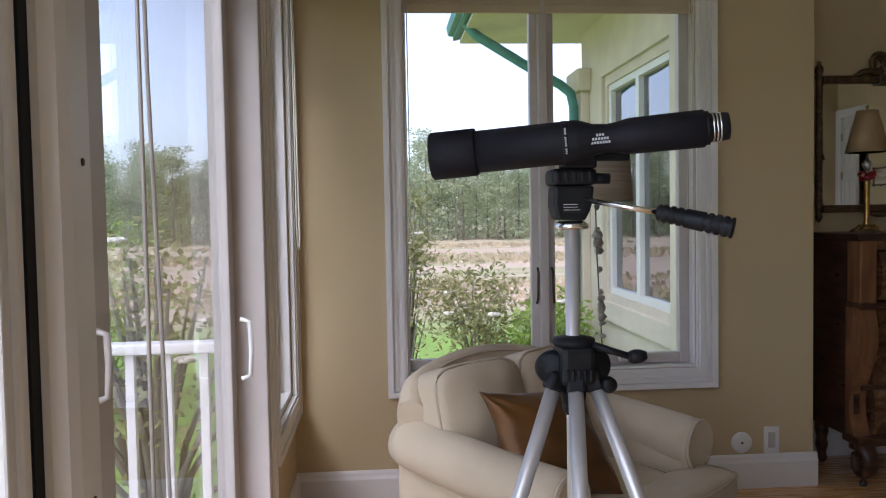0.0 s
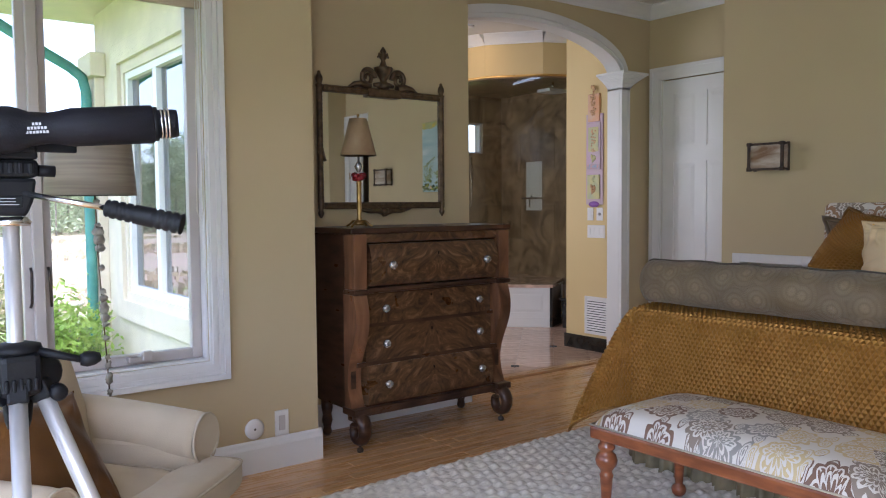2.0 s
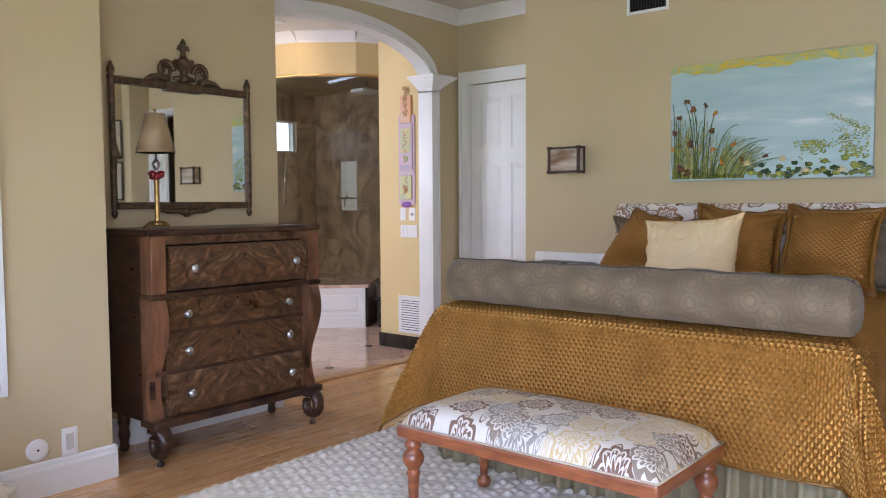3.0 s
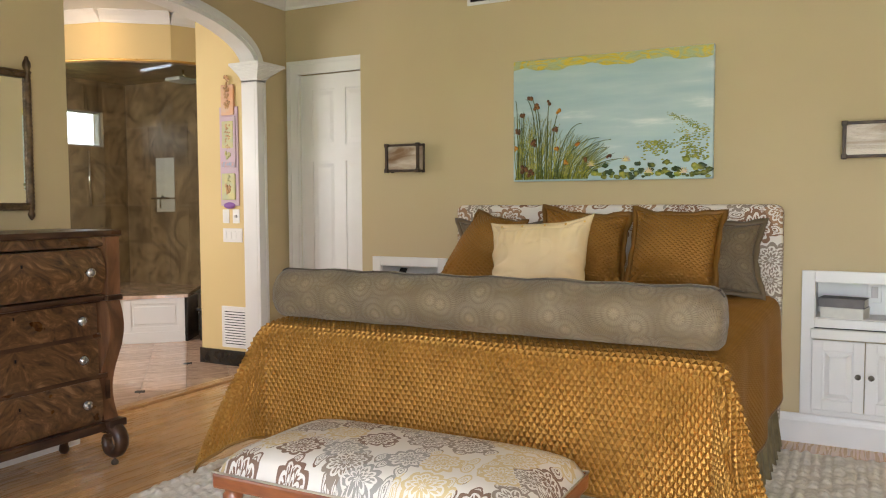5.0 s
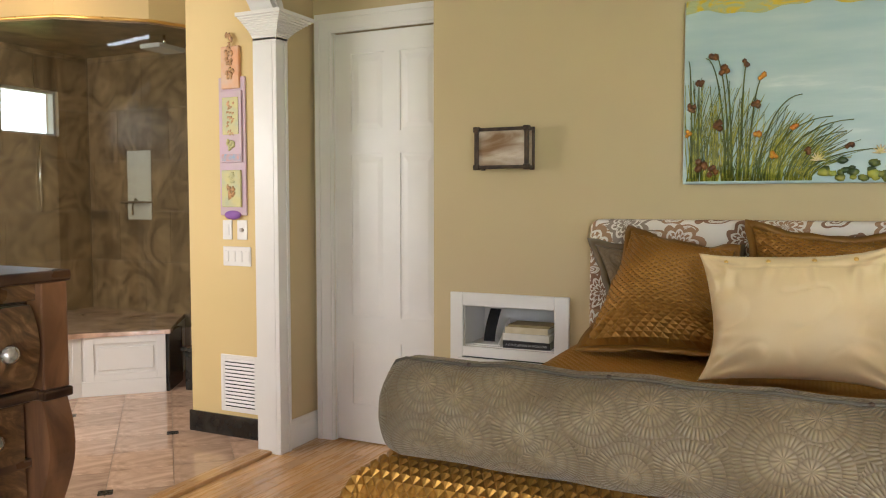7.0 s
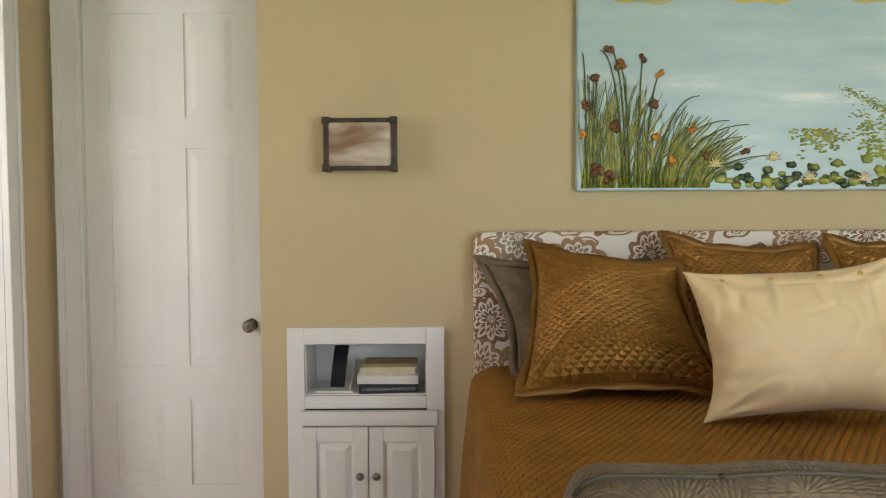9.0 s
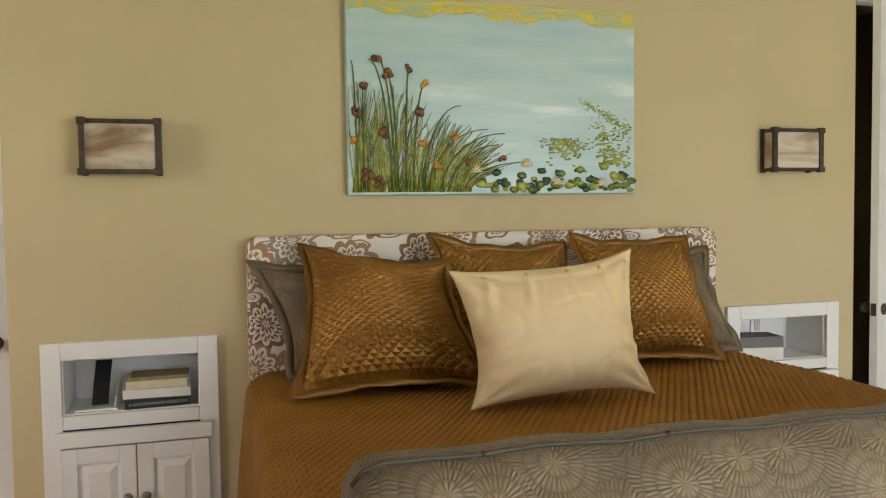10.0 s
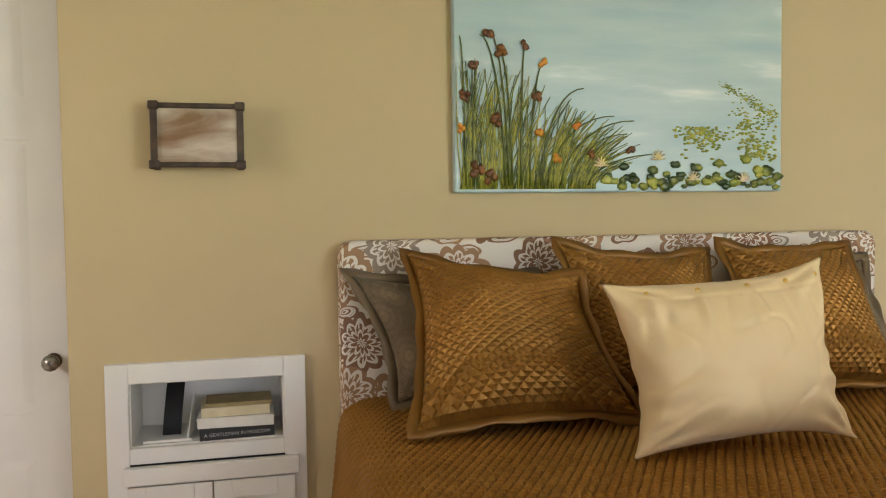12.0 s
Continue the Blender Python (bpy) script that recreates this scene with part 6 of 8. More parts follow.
# ---- built-in bedside cabinets ----
def bedside(y0, y1, label):
    """A white built-in: an open niche above a pull-out shelf and two panelled doors, flush in the bed wall."""
    cab = thing("bedside_cabinet", (XB, (y0 + y1) / 2, 0.165), label, "cabinet", "built-in bedside cabinets")
    x1, x0 = XB, XB - 0.022
    a, b = y0 + 0.07, y1 - 0.068
    fr = bmesh.new()
    box(fr, x0, x1, y0, a, 0.17, 0.982, 0.003)
    box(fr, x0, x1, b, y1, 0.17, 0.982, 0.003)
    box(fr, x0, x1, a, b, NZ1, 0.982, 0.003)
    box(fr, x0, x1, a, b, 0.665, NZ0, 0.003)
    box(fr, x0, x1, a, b, 0.17, 0.20, 0.003)
    part("face_frame", fr, WHITE, cab)
    li = bmesh.new()
    box(li, x1, XB + 0.255, a, a + 0.004, NZ0, NZ1)
    box(li, x1, XB + 0.255, b - 0.004, b, NZ0, NZ1)
    box(li, x1, XB + 0.255, a + 0.004, b - 0.004, NZ0, NZ0 + 0.004)
    box(li, x1, XB + 0.255, a + 0.004, b - 0.004, NZ1 - 0.004, NZ1)
    box(li, XB + 0.25, XB + 0.256, a + 0.004, b - 0.004, NZ0 + 0.004, NZ1 - 0.004)
    part("niche_lining", li, WHITE, cab)
    part("pull_out_shelf", B(x0 - 0.03, x1 - 0.002, y0 + 0.025, y1 - 0.05, 0.605, 0.66, 0.004), WHITE, cab, "white pull-out shelf")
    # solid black strip painted as the shade in the joint above the shelf
    part("gap_shadow_strip", B(x0 - 0.004, x1 - 0.002, a, b, 0.661, 0.664), BLACKPL, cab)
    mid = (y0 + 0.04 + y1 - 0.06) / 2
    for s, (d0, d1) in enumerate(((y0 + 0.04, mid - 0.002), (mid + 0.002, y1 - 0.06))):
        dm = bmesh.new()
        xf = x0 - 0.02
        for u0, u1, v0, v1 in ((d0, d0 + 0.055, 0.205, 0.598), (d1 - 0.055, d1, 0.205, 0.598), (d0 + 0.055, d1 - 0.055, 0.205, 0.265), (d0 + 0.055, d1 - 0.055, 0.54, 0.598)):
            box(dm, xf, x0 - 0.001, u0, u1, v0, v1, 0.002)
        box(dm, xf + 0.012, x0 - 0.001, d0 + 0.055, d1 - 0.055, 0.265, 0.54)
        o = [dm.verts.new((xf + 0.012, u, v)) for u, v in ((d0 + 0.065, 0.275), (d1 - 0.065, 0.275), (d1 - 0.065, 0.53), (d0 + 0.065, 0.53))]
        n2 = [dm.verts.new((xf + 0.002, u, v)) for u, v in ((d0 + 0.09, 0.30), (d1 - 0.09, 0.30), (d1 - 0.09, 0.505), (d0 + 0.09, 0.505))]
        dm.faces.new(n2)
        for q in range(4):
            dm.faces.new((o[q], o[(q + 1) % 4], n2[(q + 1) % 4], n2[q]))
        bmesh.ops.recalc_face_normals(dm, faces=dm.faces)
        dp = part("door", dm, WHITE, cab, "raised-panel cabinet door")
        ky = d1 - 0.03 if s == 0 else d0 + 0.03
        part("knob", L([(0, 0), (0.008, 0), (0.006, 0.010), (0.013, 0.014), (0.017, 0.022), (0.012, 0.03), (0, 0.032)], 8, Matrix.Translation((xf, ky, 0.41)) @ pose(0, 0, 0, 0, -90, 0)), SMOKE, dp, "faceted glass knob")
    return cab


bedside(NL[0], NL[1], "white built-in cabinet with books in its niche")
bedside(NR[0], NR[1], "white built-in cabinet with two thick books")


def book(at, w, d, h, material, rz, label, spine=None, text=""):
    """A book lying flat, its spine towards -x at rz = 0: cover boards and a paper block."""
    x, y, z = at
    bk = thing("book", at, label, "book", "books in the niches")
    m = pose(x, y, z, 0, 0, rz)
    cv = bmesh.new()
    box(cv, -d / 2, d / 2, -w / 2, w / 2, 0, 0.003, 0, m)
    box(cv, -d / 2, d / 2, -w / 2, w / 2, h - 0.003, h, 0, m)
    box(cv, -d / 2, -d / 2 + 0.003, -w / 2, w / 2, 0.003, h - 0.003, 0, m)
    part("cover", cv, material, bk)
    part("pages", B(-d / 2 + 0.004, d / 2 - 0.004, -w / 2 + 0.004, w / 2 - 0.004, 0.003, h - 0.003, 0, m), PAPER, bk, "cut paper edges")
    if text:
        size = min(h * 0.55, 0.016)
        lettering(text, m @ Vector((-d / 2 - 0.0006, 0, h * 0.32)), size, m.to_3x3() @ Vector((0, -1, 0)), Vector((0, 0, 1)), bk, spine or BLACKPAINT)
    return bk


CREAMCOV = mat("cream_cover", (0.62, 0.55, 0.38), 0.6, second=(0.55, 0.47, 0.30), scale=20)
PALECOV = mat("pale_cover", (0.70, 0.68, 0.62), 0.6, scale=20)
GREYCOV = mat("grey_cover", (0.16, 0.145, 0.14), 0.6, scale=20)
nz = NZ0 + 0.004
book((XB + 0.075, 2.965, nz), 0.235, 0.145, 0.036, BLACKPAINT, 4, "thick black book at the bottom of the stack", LETTER, "A GENTLEMAN IN MOSCOW")
book((XB + 0.075, 2.962, nz + 0.0365), 0.24, 0.14, 0.034, PALECOV, -2, "pale grey book with a lettered spine")
book((XB + 0.085, 2.968, nz + 0.071), 0.215, 0.14, 0.030, CREAMCOV, 3, "cream paperback book in the stack", BLACKPAINT, "")
book((XB + 0.09, 2.955, nz + 0.1015), 0.21, 0.14, 0.012, mat("olive_cover", (0.20, 0.15, 0.06), 0.6, second=(0.32, 0.25, 0.12), scale=15), 1, "thin olive book on top of the stack")
ph = thing("tablet_stand", (XB + 0.08, 3.17, nz), "white stand holding a dark curved handset", "stand")
part("stand_base", PR([(XB + 0.02, 3.105, nz), (XB + 0.15, 3.12, nz), (XB + 0.15, 3.27, nz), (XB + 0.02, 3.25, nz)], (0, 0, 0.006)), WHITE, ph)
part("stand_back", PR([(XB + 0.03, 3.115, nz + 0.006), (XB + 0.15, 3.10, nz + 0.006), (XB + 0.15, 3.10, nz + 0.12), (XB + 0.14, 3.10, nz + 0.13)], (0, 0.004, 0)), WHITE, ph)
hs_ = bmesh.new()
pts = []
for i in range(13):
    u = i / 12
    pts.append((XB + 0.03 + 0.06 * u * u, 3.165 - 0.012 * u, nz + 0.02 + 0.155 * u))
prism(hs_, [(p[0], p[1] - 0.028, p[2]) for p in pts] + [(p[0] + 0.009, p[1] - 0.028, p[2]) for p in pts[::-1]], (0, 0.056, 0))
part("handset", hs_, BLACKPL, ph, "glossy black handset")
book((XB + 0.08, 0.27, nz), 0.22, 0.15, 0.058, PALECOV, -14, "thick pale book lying in the niche", GREYCOV, "")
book((XB + 0.08, 0.28, nz + 0.0585), 0.235, 0.15, 0.05, GREYCOV, -10, "thick dark grey book on the pale one", LETTER, "")
so = thing("socket", (XB + 0.25, 0.12, 0.84), "white wall socket inside the niche", "socket")
part("plate", B(XB + 0.243, XB + 0.2495, 0.09, 0.16, 0.79, 0.905, 0.003), WHITE, so)
part("insert", B(XB + 0.239, XB + 0.244, 0.108, 0.142, 0.815, 0.88, 0.002), VINYL, so)


# ---- wall lamps ----
AMBER = mat("hammered_art_glass", (0.24, 0.145, 0.08), 0.10, second=(0.62, 0.54, 0.44), scale=4, stretch=(1, 0.8, 2.4), contrast=(0.34, 0.60), bump=1.0, bump_scale=70, spec=0.5, distort=0.8)


def sconce(yc, zc, label):
    s = thing("wall_lamp", (XB, yc, zc - 0.11), label, "wall lamp", "wall lamps beside the bed")
    w, h, d = 0.252, 0.178, 0.09
    y0, y1, z0, z1, xf = yc - w / 2, yc + w / 2, zc - h / 2, zc + h / 2, XB - d
    for y in (y0, y1):
        for x in (xf, XB - 0.012):
            part("corner_post", B(x - 0.010, x + 0.010, y - 0.010, y + 0.010, z0 - 0.012, z1 + 0.012, 0.003), IRON, s)
        for z in (z0, z1):
            part("side_rail", B(xf + 0.010, XB - 0.022, y - 0.007, y + 0.007, z - 0.007, z + 0.007, 0.002), IRON, s)
            part("corner_cap", B(xf - 0.015, xf + 0.015, y - 0.015, y + 0.015, z - 0.013, z + 0.013, 0.004), IRON, s)
    for z in (z0, z1):
        part("front_rail", B(xf - 0.008, xf + 0.008, y0 + 0.010, y1 - 0.010, z - 0.008, z + 0.008, 0.003), IRON, s)
    part("front_glass", B(xf + 0.001, xf + 0.005, y0 + 0.008, y1 - 0.008, z0 + 0.006, z1 - 0.006), AMBER, s, "hammered amber glass pane")
    for y in (y0, y1):
        part("side_glass", B(xf + 0.008, XB - 0.02, y - 0.002, y + 0.002, z0 + 0.006, z1 - 0.006), AMBER, s, "hammered amber glass pane")
    part("back_plate", B(XB - 0.01, XB, y0 + 0.02, y1 - 0.02, z0 + 0.01, z1 - 0.01), BRONZE, s)
    return s


sconce(3.055, 1.683, "iron-framed wall lamp with hammered glass, unlit")
sconce(0.168, 1.697, "iron-framed wall lamp with hammered glass, unlit")

# ---- painting over the bed ----
PY0, PY1, PZ0, PZ1, PX = 0.977, 2.235, 1.505, 2.285, XB - 0.04
WATER = bpy.data.materials.new("painted_water")
WATER.use_nodes = True
n_, l_ = WATER.node_tree.nodes, WATER.node_tree.links
tc = n_.new("ShaderNodeTexCoord")
mp_ = n_.new("ShaderNodeMapping")
mp_.inputs["Scale"].default_value = (1, 1.4, 9)
l_.new(tc.outputs["Object"], mp_.inputs[0])
nn_ = n_.new("ShaderNodeTexNoise")
nn_.inputs["Scale"].default_value, nn_.inputs["Detail"].default_value = 1.8, 6
l_.new(mp_.outputs[0], nn_.inputs["Vector"])
rp_ = n_.new("ShaderNodeValToRGB")
for i_, (p_, c_) in enumerate(((0.3, (0.37, 0.50, 0.53)), (0.5, (0.42, 0.54, 0.55)), (0.62, (0.46, 0.57, 0.57)), (0.76, (0.70, 0.74, 0.72)))):
    e_ = rp_.color_ramp.elements[i_] if i_ < 2 else rp_.color_ramp.elements.new(p_)
    e_.position, e_.color = p_, (*c_, 1)
l_.new(nn_.outputs["Fac"], rp_.inputs[0])
l_.new(rp_.outputs[0], n_["Principled BSDF"].inputs["Base Color"])
n_["Principled BSDF"].inputs["Roughness"].default_value = 0.38
bu_ = n_.new("ShaderNodeBump")
bu_.inputs["Strength"].default_value, bu_.inputs["Distance"].default_value = 0.6, 0.004
l_.new(nn_.outputs["Fac"], bu_.inputs["Height"])
l_.new(bu_.outputs[0], n_["Principled BSDF"].inputs["Normal"])
BANK = mat("painted_bank", (0.62, 0.46, 0.03), 0.4, second=(0.40, 0.44, 0.22), scale=4, stretch=(1, 1.6, 4), detail=6, contrast=(0.42, 0.56), bump=0.8, bump_scale=30, distort=3.0)
GREENS = [mat("painted_reed", (0.14, 0.16, 0.015), 0.4, second=(0.06, 0.085, 0.012), scale=30), mat("painted_reed_light", (0.46, 0.42, 0.05), 0.4, second=(0.20, 0.22, 0.025), scale=30)]
ORANGE = mat("painted_orange", (0.55, 0.16, 0.012), 0.4, second=(0.60, 0.30, 0.02), scale=40)
RUST = mat("painted_rust", (0.10, 0.042, 0.018), 0.45, second=(0.24, 0.10, 0.02), scale=50)
PAD = mat("painted_lily_pad", (0.03, 0.06, 0.010), 0.35, second=(0.26, 0.27, 0.03), scale=22, bump=0.4, contrast=(0.45, 0.65))
LIME = mat("painted_lime", (0.42, 0.40, 0.05), 0.4, second=(0.20, 0.25, 0.03), scale=30)
LILY = mat("painted_lily", (0.72, 0.62, 0.22), 0.45, second=(0.72, 0.55, 0.45), scale=30)
paint = thing("painting", (XB, (PY0 + PY1) / 2, PZ0), "impasto pond painting with reeds and lily pads", "painting")
cb = B(PX, XB - 0.002, PY0, PY1, PZ0, PZ1, 0.006)
part("canvas", cb, WATER, paint, "pale blue painted canvas")
bk_ = bmesh.new()
grid_mesh(bk_, 41, 9, lambda i, j: Vector((PX - 0.002 - 0.003 * noise.noise(Vector((i * 0.5, j * 0.7, 0))), PY0 + 0.004 + (PY1 - PY0 - 0.008) * i / 40, PZ1 - 0.003 - (0.062 + 0.012 * math.sin(i * 0.45) + 0.006 * math.sin(i * 1.3)) * j / 8)))
part("painted_bank", bk_, BANK, paint, "yellow and green impasto bank")
rng = random.Random(4)


def sy(u):
    return PY1 - u * (PY1 - PY0)


def sz(v):
    return PZ1 - v * (PZ1 - PZ0)


# reeds: u to the right, v downwards, both in shares of the canvas
reeds = [bmesh.new(), bmesh.new()]
for k in range(300):
    u0 = rng.uniform(0.015, 0.40)
    tall = rng.uniform(0.18, 0.50) * (1.15 - 1.0 * max(0, u0 - 0.12) * 2.0)
    lean = rng.uniform(-0.03, 0.08) + 0.30 * max(0, u0 - 0.12)
    p = []
    for i in range(7):
        t = i / 6
        p.append((PX - 0.003, sy(min(0.985, max(0.006, u0 + lean * t ** 1.7 + 0.004 * math.sin(t * 5 + k)))), sz(0.985 - tall * t * (1 - 0.25 * t * min(1, abs(lean) * 5)))))
    tube(reeds[k % 2], p, [0.0026 - 0.0015 * i / 6 for i in range(7)], 4)
for k, (u0, u1, v1) in enumerate(((0.03, 0.015, 0.33), (0.14, 0.07, 0.32), (0.15, 0.095, 0.30), (0.16, 0.125, 0.38), (0.185, 0.20, 0.36), (0.21, 0.255, 0.43), (0.24, 0.37, 0.54), (0.05, 0.05, 0.47), (0.26, 0.46, 0.66), (0.30, 0.52, 0.68), (0.33, 0.50, 0.74), (0.38, 0.60, 0.83))):
    p = [(PX - 0.005, sy(u0 + (u1 - u0) * t ** 1.5), sz(0.97 + (v1 - 0.97) * math.sin(t * math.pi / 2) ** 0.9)) for t in [i / 9 for i in range(10)]]
    tube(reeds[0], p, [0.0042 - 0.0024 * i / 9 for i in range(10)], 5)
for b_, m_ in zip(reeds, GREENS):
    tagged(part("painted_reeds", b_, m_, paint, "raised green reed strokes"), kind="stuff")
for u, v, s, m_ in ((0.095, 0.31, 1.1, RUST), (0.128, 0.39, 1.2, RUST), (0.055, 0.46, 1.1, RUST), (0.20, 0.355, 1.0, RUST), (0.25, 0.43, 0.9, ORANGE), (0.03, 0.585, 1.0, RUST), (0.23, 0.58, 1.1, RUST), (0.115, 0.685, 1.3, RUST), (0.022, 0.725, 0.9, ORANGE), (0.235, 0.735, 1.1, ORANGE), (0.35, 0.70, 1.0, ORANGE), (0.29, 0.845, 0.9, ORANGE), (0.39, 0.835, 0.9, RUST), (0.51, 0.815, 1.0, RUST), (0.06, 0.90, 1.4, RUST), (0.10, 0.93, 1.3, RUST)):
    f_ = bmesh.new()
    for q in range(5):
        blob(f_, (PX - 0.007, sy(u) + rng.uniform(-0.012, 0.012) * s, sz(v) + rng.uniform(-0.012, 0.012) * s), 0.011 * s, 1, (0.7, 1, 1), 0.4)
    part("painted_flower", f_, m_, paint, "raised dab of orange-brown paint")
pads = [(0.44, 0.945), (0.49, 0.885), (0.52, 0.945), (0.58, 0.90), (0.58, 0.955), (0.65, 0.875), (0.645, 0.945), (0.715, 0.89), (0.75, 0.955), (0.79, 0.87), (0.83, 0.92), (0.80, 0.955), (0.88, 0.85), (0.93, 0.955), (0.96, 0.955), (0.985, 0.93), (0.92, 0.90), (0.70, 0.955), (0.55, 0.975), (0.62, 0.975), (0.84, 0.96), (0.95, 0.90)]
pads += [(rng.uniform(0.43, 0.985), rng.uniform(0.90, 0.985)) for k in range(38)]
for k, (u, v) in enumerate(pads):
    f_ = bmesh.new()
    blob(f_, (PX - 0.003, sy(u), sz(v)), (0.015 if k < 22 else 0.009) + 0.006 * rng.random(), 2, (0.35, 1.35, 0.85), 0.5)
    part("painted_lily_pad", f_, PAD if k % 4 else LIME, paint, "raised green lily pad")
for u, v in ((0.595, 0.83), (0.705, 0.925), (0.87, 0.93), (0.42, 0.86)):
    f_ = bmesh.new()
    for q in range(7):
        a = math.pi * (q / 6)
        tube(f_, [(PX - 0.006, sy(u), sz(v + 0.02)), (PX - 0.009, sy(u) + 0.028 * math.cos(a), sz(v + 0.02) + 0.032 * math.sin(a))], [0.006, 0.002], 5)
    part("painted_lily", f_, LILY, paint, "raised pale yellow water lily")
dots = bmesh.new()
for k in range(560):
    g = rng.random()
    if g < 0.34:
        u, v = rng.gauss(0.74, 0.045), 0.70 + abs(rng.gauss(0, 0.055))
    elif g < 0.62:
        t = rng.random()
        u, v = 0.80 + 0.17 * t + rng.gauss(0, 0.012), 0.50 + 0.14 * t + rng.gauss(0, 0.012)
    elif g < 0.78:
        t = rng.random()
        u, v = 0.86 + 0.05 * t + rng.gauss(0, 0.02), 0.62 + 0.22 * t + rng.gauss(0, 0.01)
    else:
        u, v = rng.uniform(0.86, 0.985), rng.uniform(0.62, 0.86)
    if 0.62 < u < 0.99 and 0.40 < v < 0.9:
        r = 0.0028 + 0.0055 * max(0, v - 0.5) * 2
        blob(dots, (PX - 0.002, sy(u), sz(v)), r, 1, (0.4, 1.5, 0.7))
tagged(part("painted_leaves", dots, LIME, paint, "raised dabs of lime green"), kind="stuff")

# high air vent
vent = thing("air_vent", (XB, 2.43, 2.70), "white-framed dark supply vent high on the wall", "vent")
vb = bmesh.new()
sash(vb, 2.27, 2.585, 2.69, 2.86, XB - 0.012, XB, 0.022, "x")
part("frame", vb, WHITE, vent)
part("backing", B(XB - 0.003, XB - 0.001, 2.292, 2.563, 2.712, 2.838), BLACKPL, vent)
for k in range(12):
    part("slat", B(XB - 0.010, XB - 0.004, 2.300 + 0.022 * k, 2.304 + 0.022 * k, 2.712, 2.838), IRON, vent)

# framed pictures on the south wall, seen in the mirror
for z0, z1 in ((1.95, 2.44), (1.42, 1.91)):
    fp = thing("framed_picture", (5.1, YS, z0), "dark-framed print with a wide white mat", "picture", "pictures on the south wall")
    fb = bmesh.new()
    sash(fb, 4.86, 5.33, z0, z1, YS, YS + 0.022, 0.02, "y")
    part("frame", fb, IRON, fp)
    part("mat_board", B(4.88, 5.31, YS + 0.002, YS + 0.008, z0 + 0.02, z1 - 0.02), PAPER, fp)
    part("print", B(5.0, 5.19, YS + 0.008, YS + 0.010, z0 + 0.15, z1 - 0.15), PALECOV, fp)

# ---- bathroom ----
PINK = mat("totem_lilac", (0.52, 0.36, 0.46), 0.5, second=(0.50, 0.40, 0.42), scale=9, bump=0.3)
PEACH = mat("totem_peach", (0.66, 0.33, 0.16), 0.5, second=(0.60, 0.42, 0.30), scale=9, bump=0.3)
SAGE = mat("totem_sage", (0.42, 0.44, 0.27), 0.5, second=(0.55, 0.50, 0.22), scale=14, bump=0.3)
PURPLE = mat("totem_purple", (0.28, 0.12, 0.42), 0.5, scale=14)
COPPER = mat("totem_copper", (0.62, 0.36, 0.17), 0.35, metal=0.4, second=(0.34, 0.20, 0.10), scale=40, bump=0.5)
tot = thing("ceramic_totem", (BX, 4.87, 1.35), "tall lilac and peach ceramic relief panel", "wall art")
part("back_slab", B(BX - 0.014, BX, 4.765, 4.965, 1.35, 2.17, 0.006), PINK, tot)
part("upper_slab", B(BX - 0.026, BX - 0.001, 4.80, 4.935, 2.10, 2.35, 0.006), PEACH, tot)
part("middle_tile", B(BX - 0.026, BX - 0.014, 4.785, 4.945, 1.665, 2.09, 0.005), PINK, tot)
part("figure_frame", B(BX - 0.030, BX - 0.026, 4.805, 4.925, 1.83, 2.05, 0.003), SAGE, tot)
part("lower_tile", B(BX - 0.028, BX - 0.014, 4.795, 4.94, 1.40, 1.62, 0.005), SAGE, tot)
part("purple_crescent", L([(0, 0), (0.06, 0), (0.06, 0.006), (0, 0.008)], 24, Matrix.Translation((BX - 0.014, 4.866, 1.353)) @ pose(0, 0, 0, 0, -90, 0) @ Matrix.Diagonal((0.45, 1, 1, 1))), PURPLE, tot)
for z, r, q in ((2.375, 0.03, 1.5), (2.28, 0.035, 1.2), (2.19, 0.035, 1.1), (1.98, 0.03, 1.4), (1.92, 0.03, 1.3), (1.87, 0.025, 1.2), (1.77, 0.04, 0.8), (1.58, 0.035, 0.9), (1.49, 0.045, 1.1)):
    rb = bmesh.new()
    for q2 in range(9):
        blob(rb, (BX - 0.027, 4.867 + rng.uniform(-0.026, 0.026), z + rng.uniform(-0.032, 0.032) * q), r * 0.34, 2, (0.5, 1, q), 0.9)
    part("relief", rb, COPPER if z not in (1.58, 1.77) else SAGE, tot, "modelled ceramic relief")
part("blue_band", B(BX - 0.028, BX - 0.0255, 4.795, 4.935, 1.675, 1.715, 0.002), mat("totem_blue", (0.25, 0.36, 0.5), 0.5, second=(0.6, 0.3, 0.25), scale=30), tot)


def switch(y0, y1, z0, z1, gangs, label, dial=False):
    s = thing("light_switch", (BX, (y0 + y1) / 2, z0), label, "switch", "switches by the arch")
    part("plate", B(BX - 0.007, BX, y0, y1, z0, z1, 0.003), WHITE, s)
    for g in range(gangs):
        a = y0 + (y1 - y0) * (g + 0.5) / gangs
        if dial:
            part("dial", L([(0, 0), (0.014, 0), (0.012, 0.012), (0, 0.013)], 16, Matrix.Translation((BX - 0.007, a, (z0 + z1) / 2)) @ pose(0, 0, 0, 0, -90, 0)), VINYL, s)
        else:
            part("rocker", B(BX - 0.011, BX - 0.007, a - 0.016, a + 0.016, (z0 + z1) / 2 - 0.033, (z0 + z1) / 2 + 0.033, 0.002), WHITE, s)


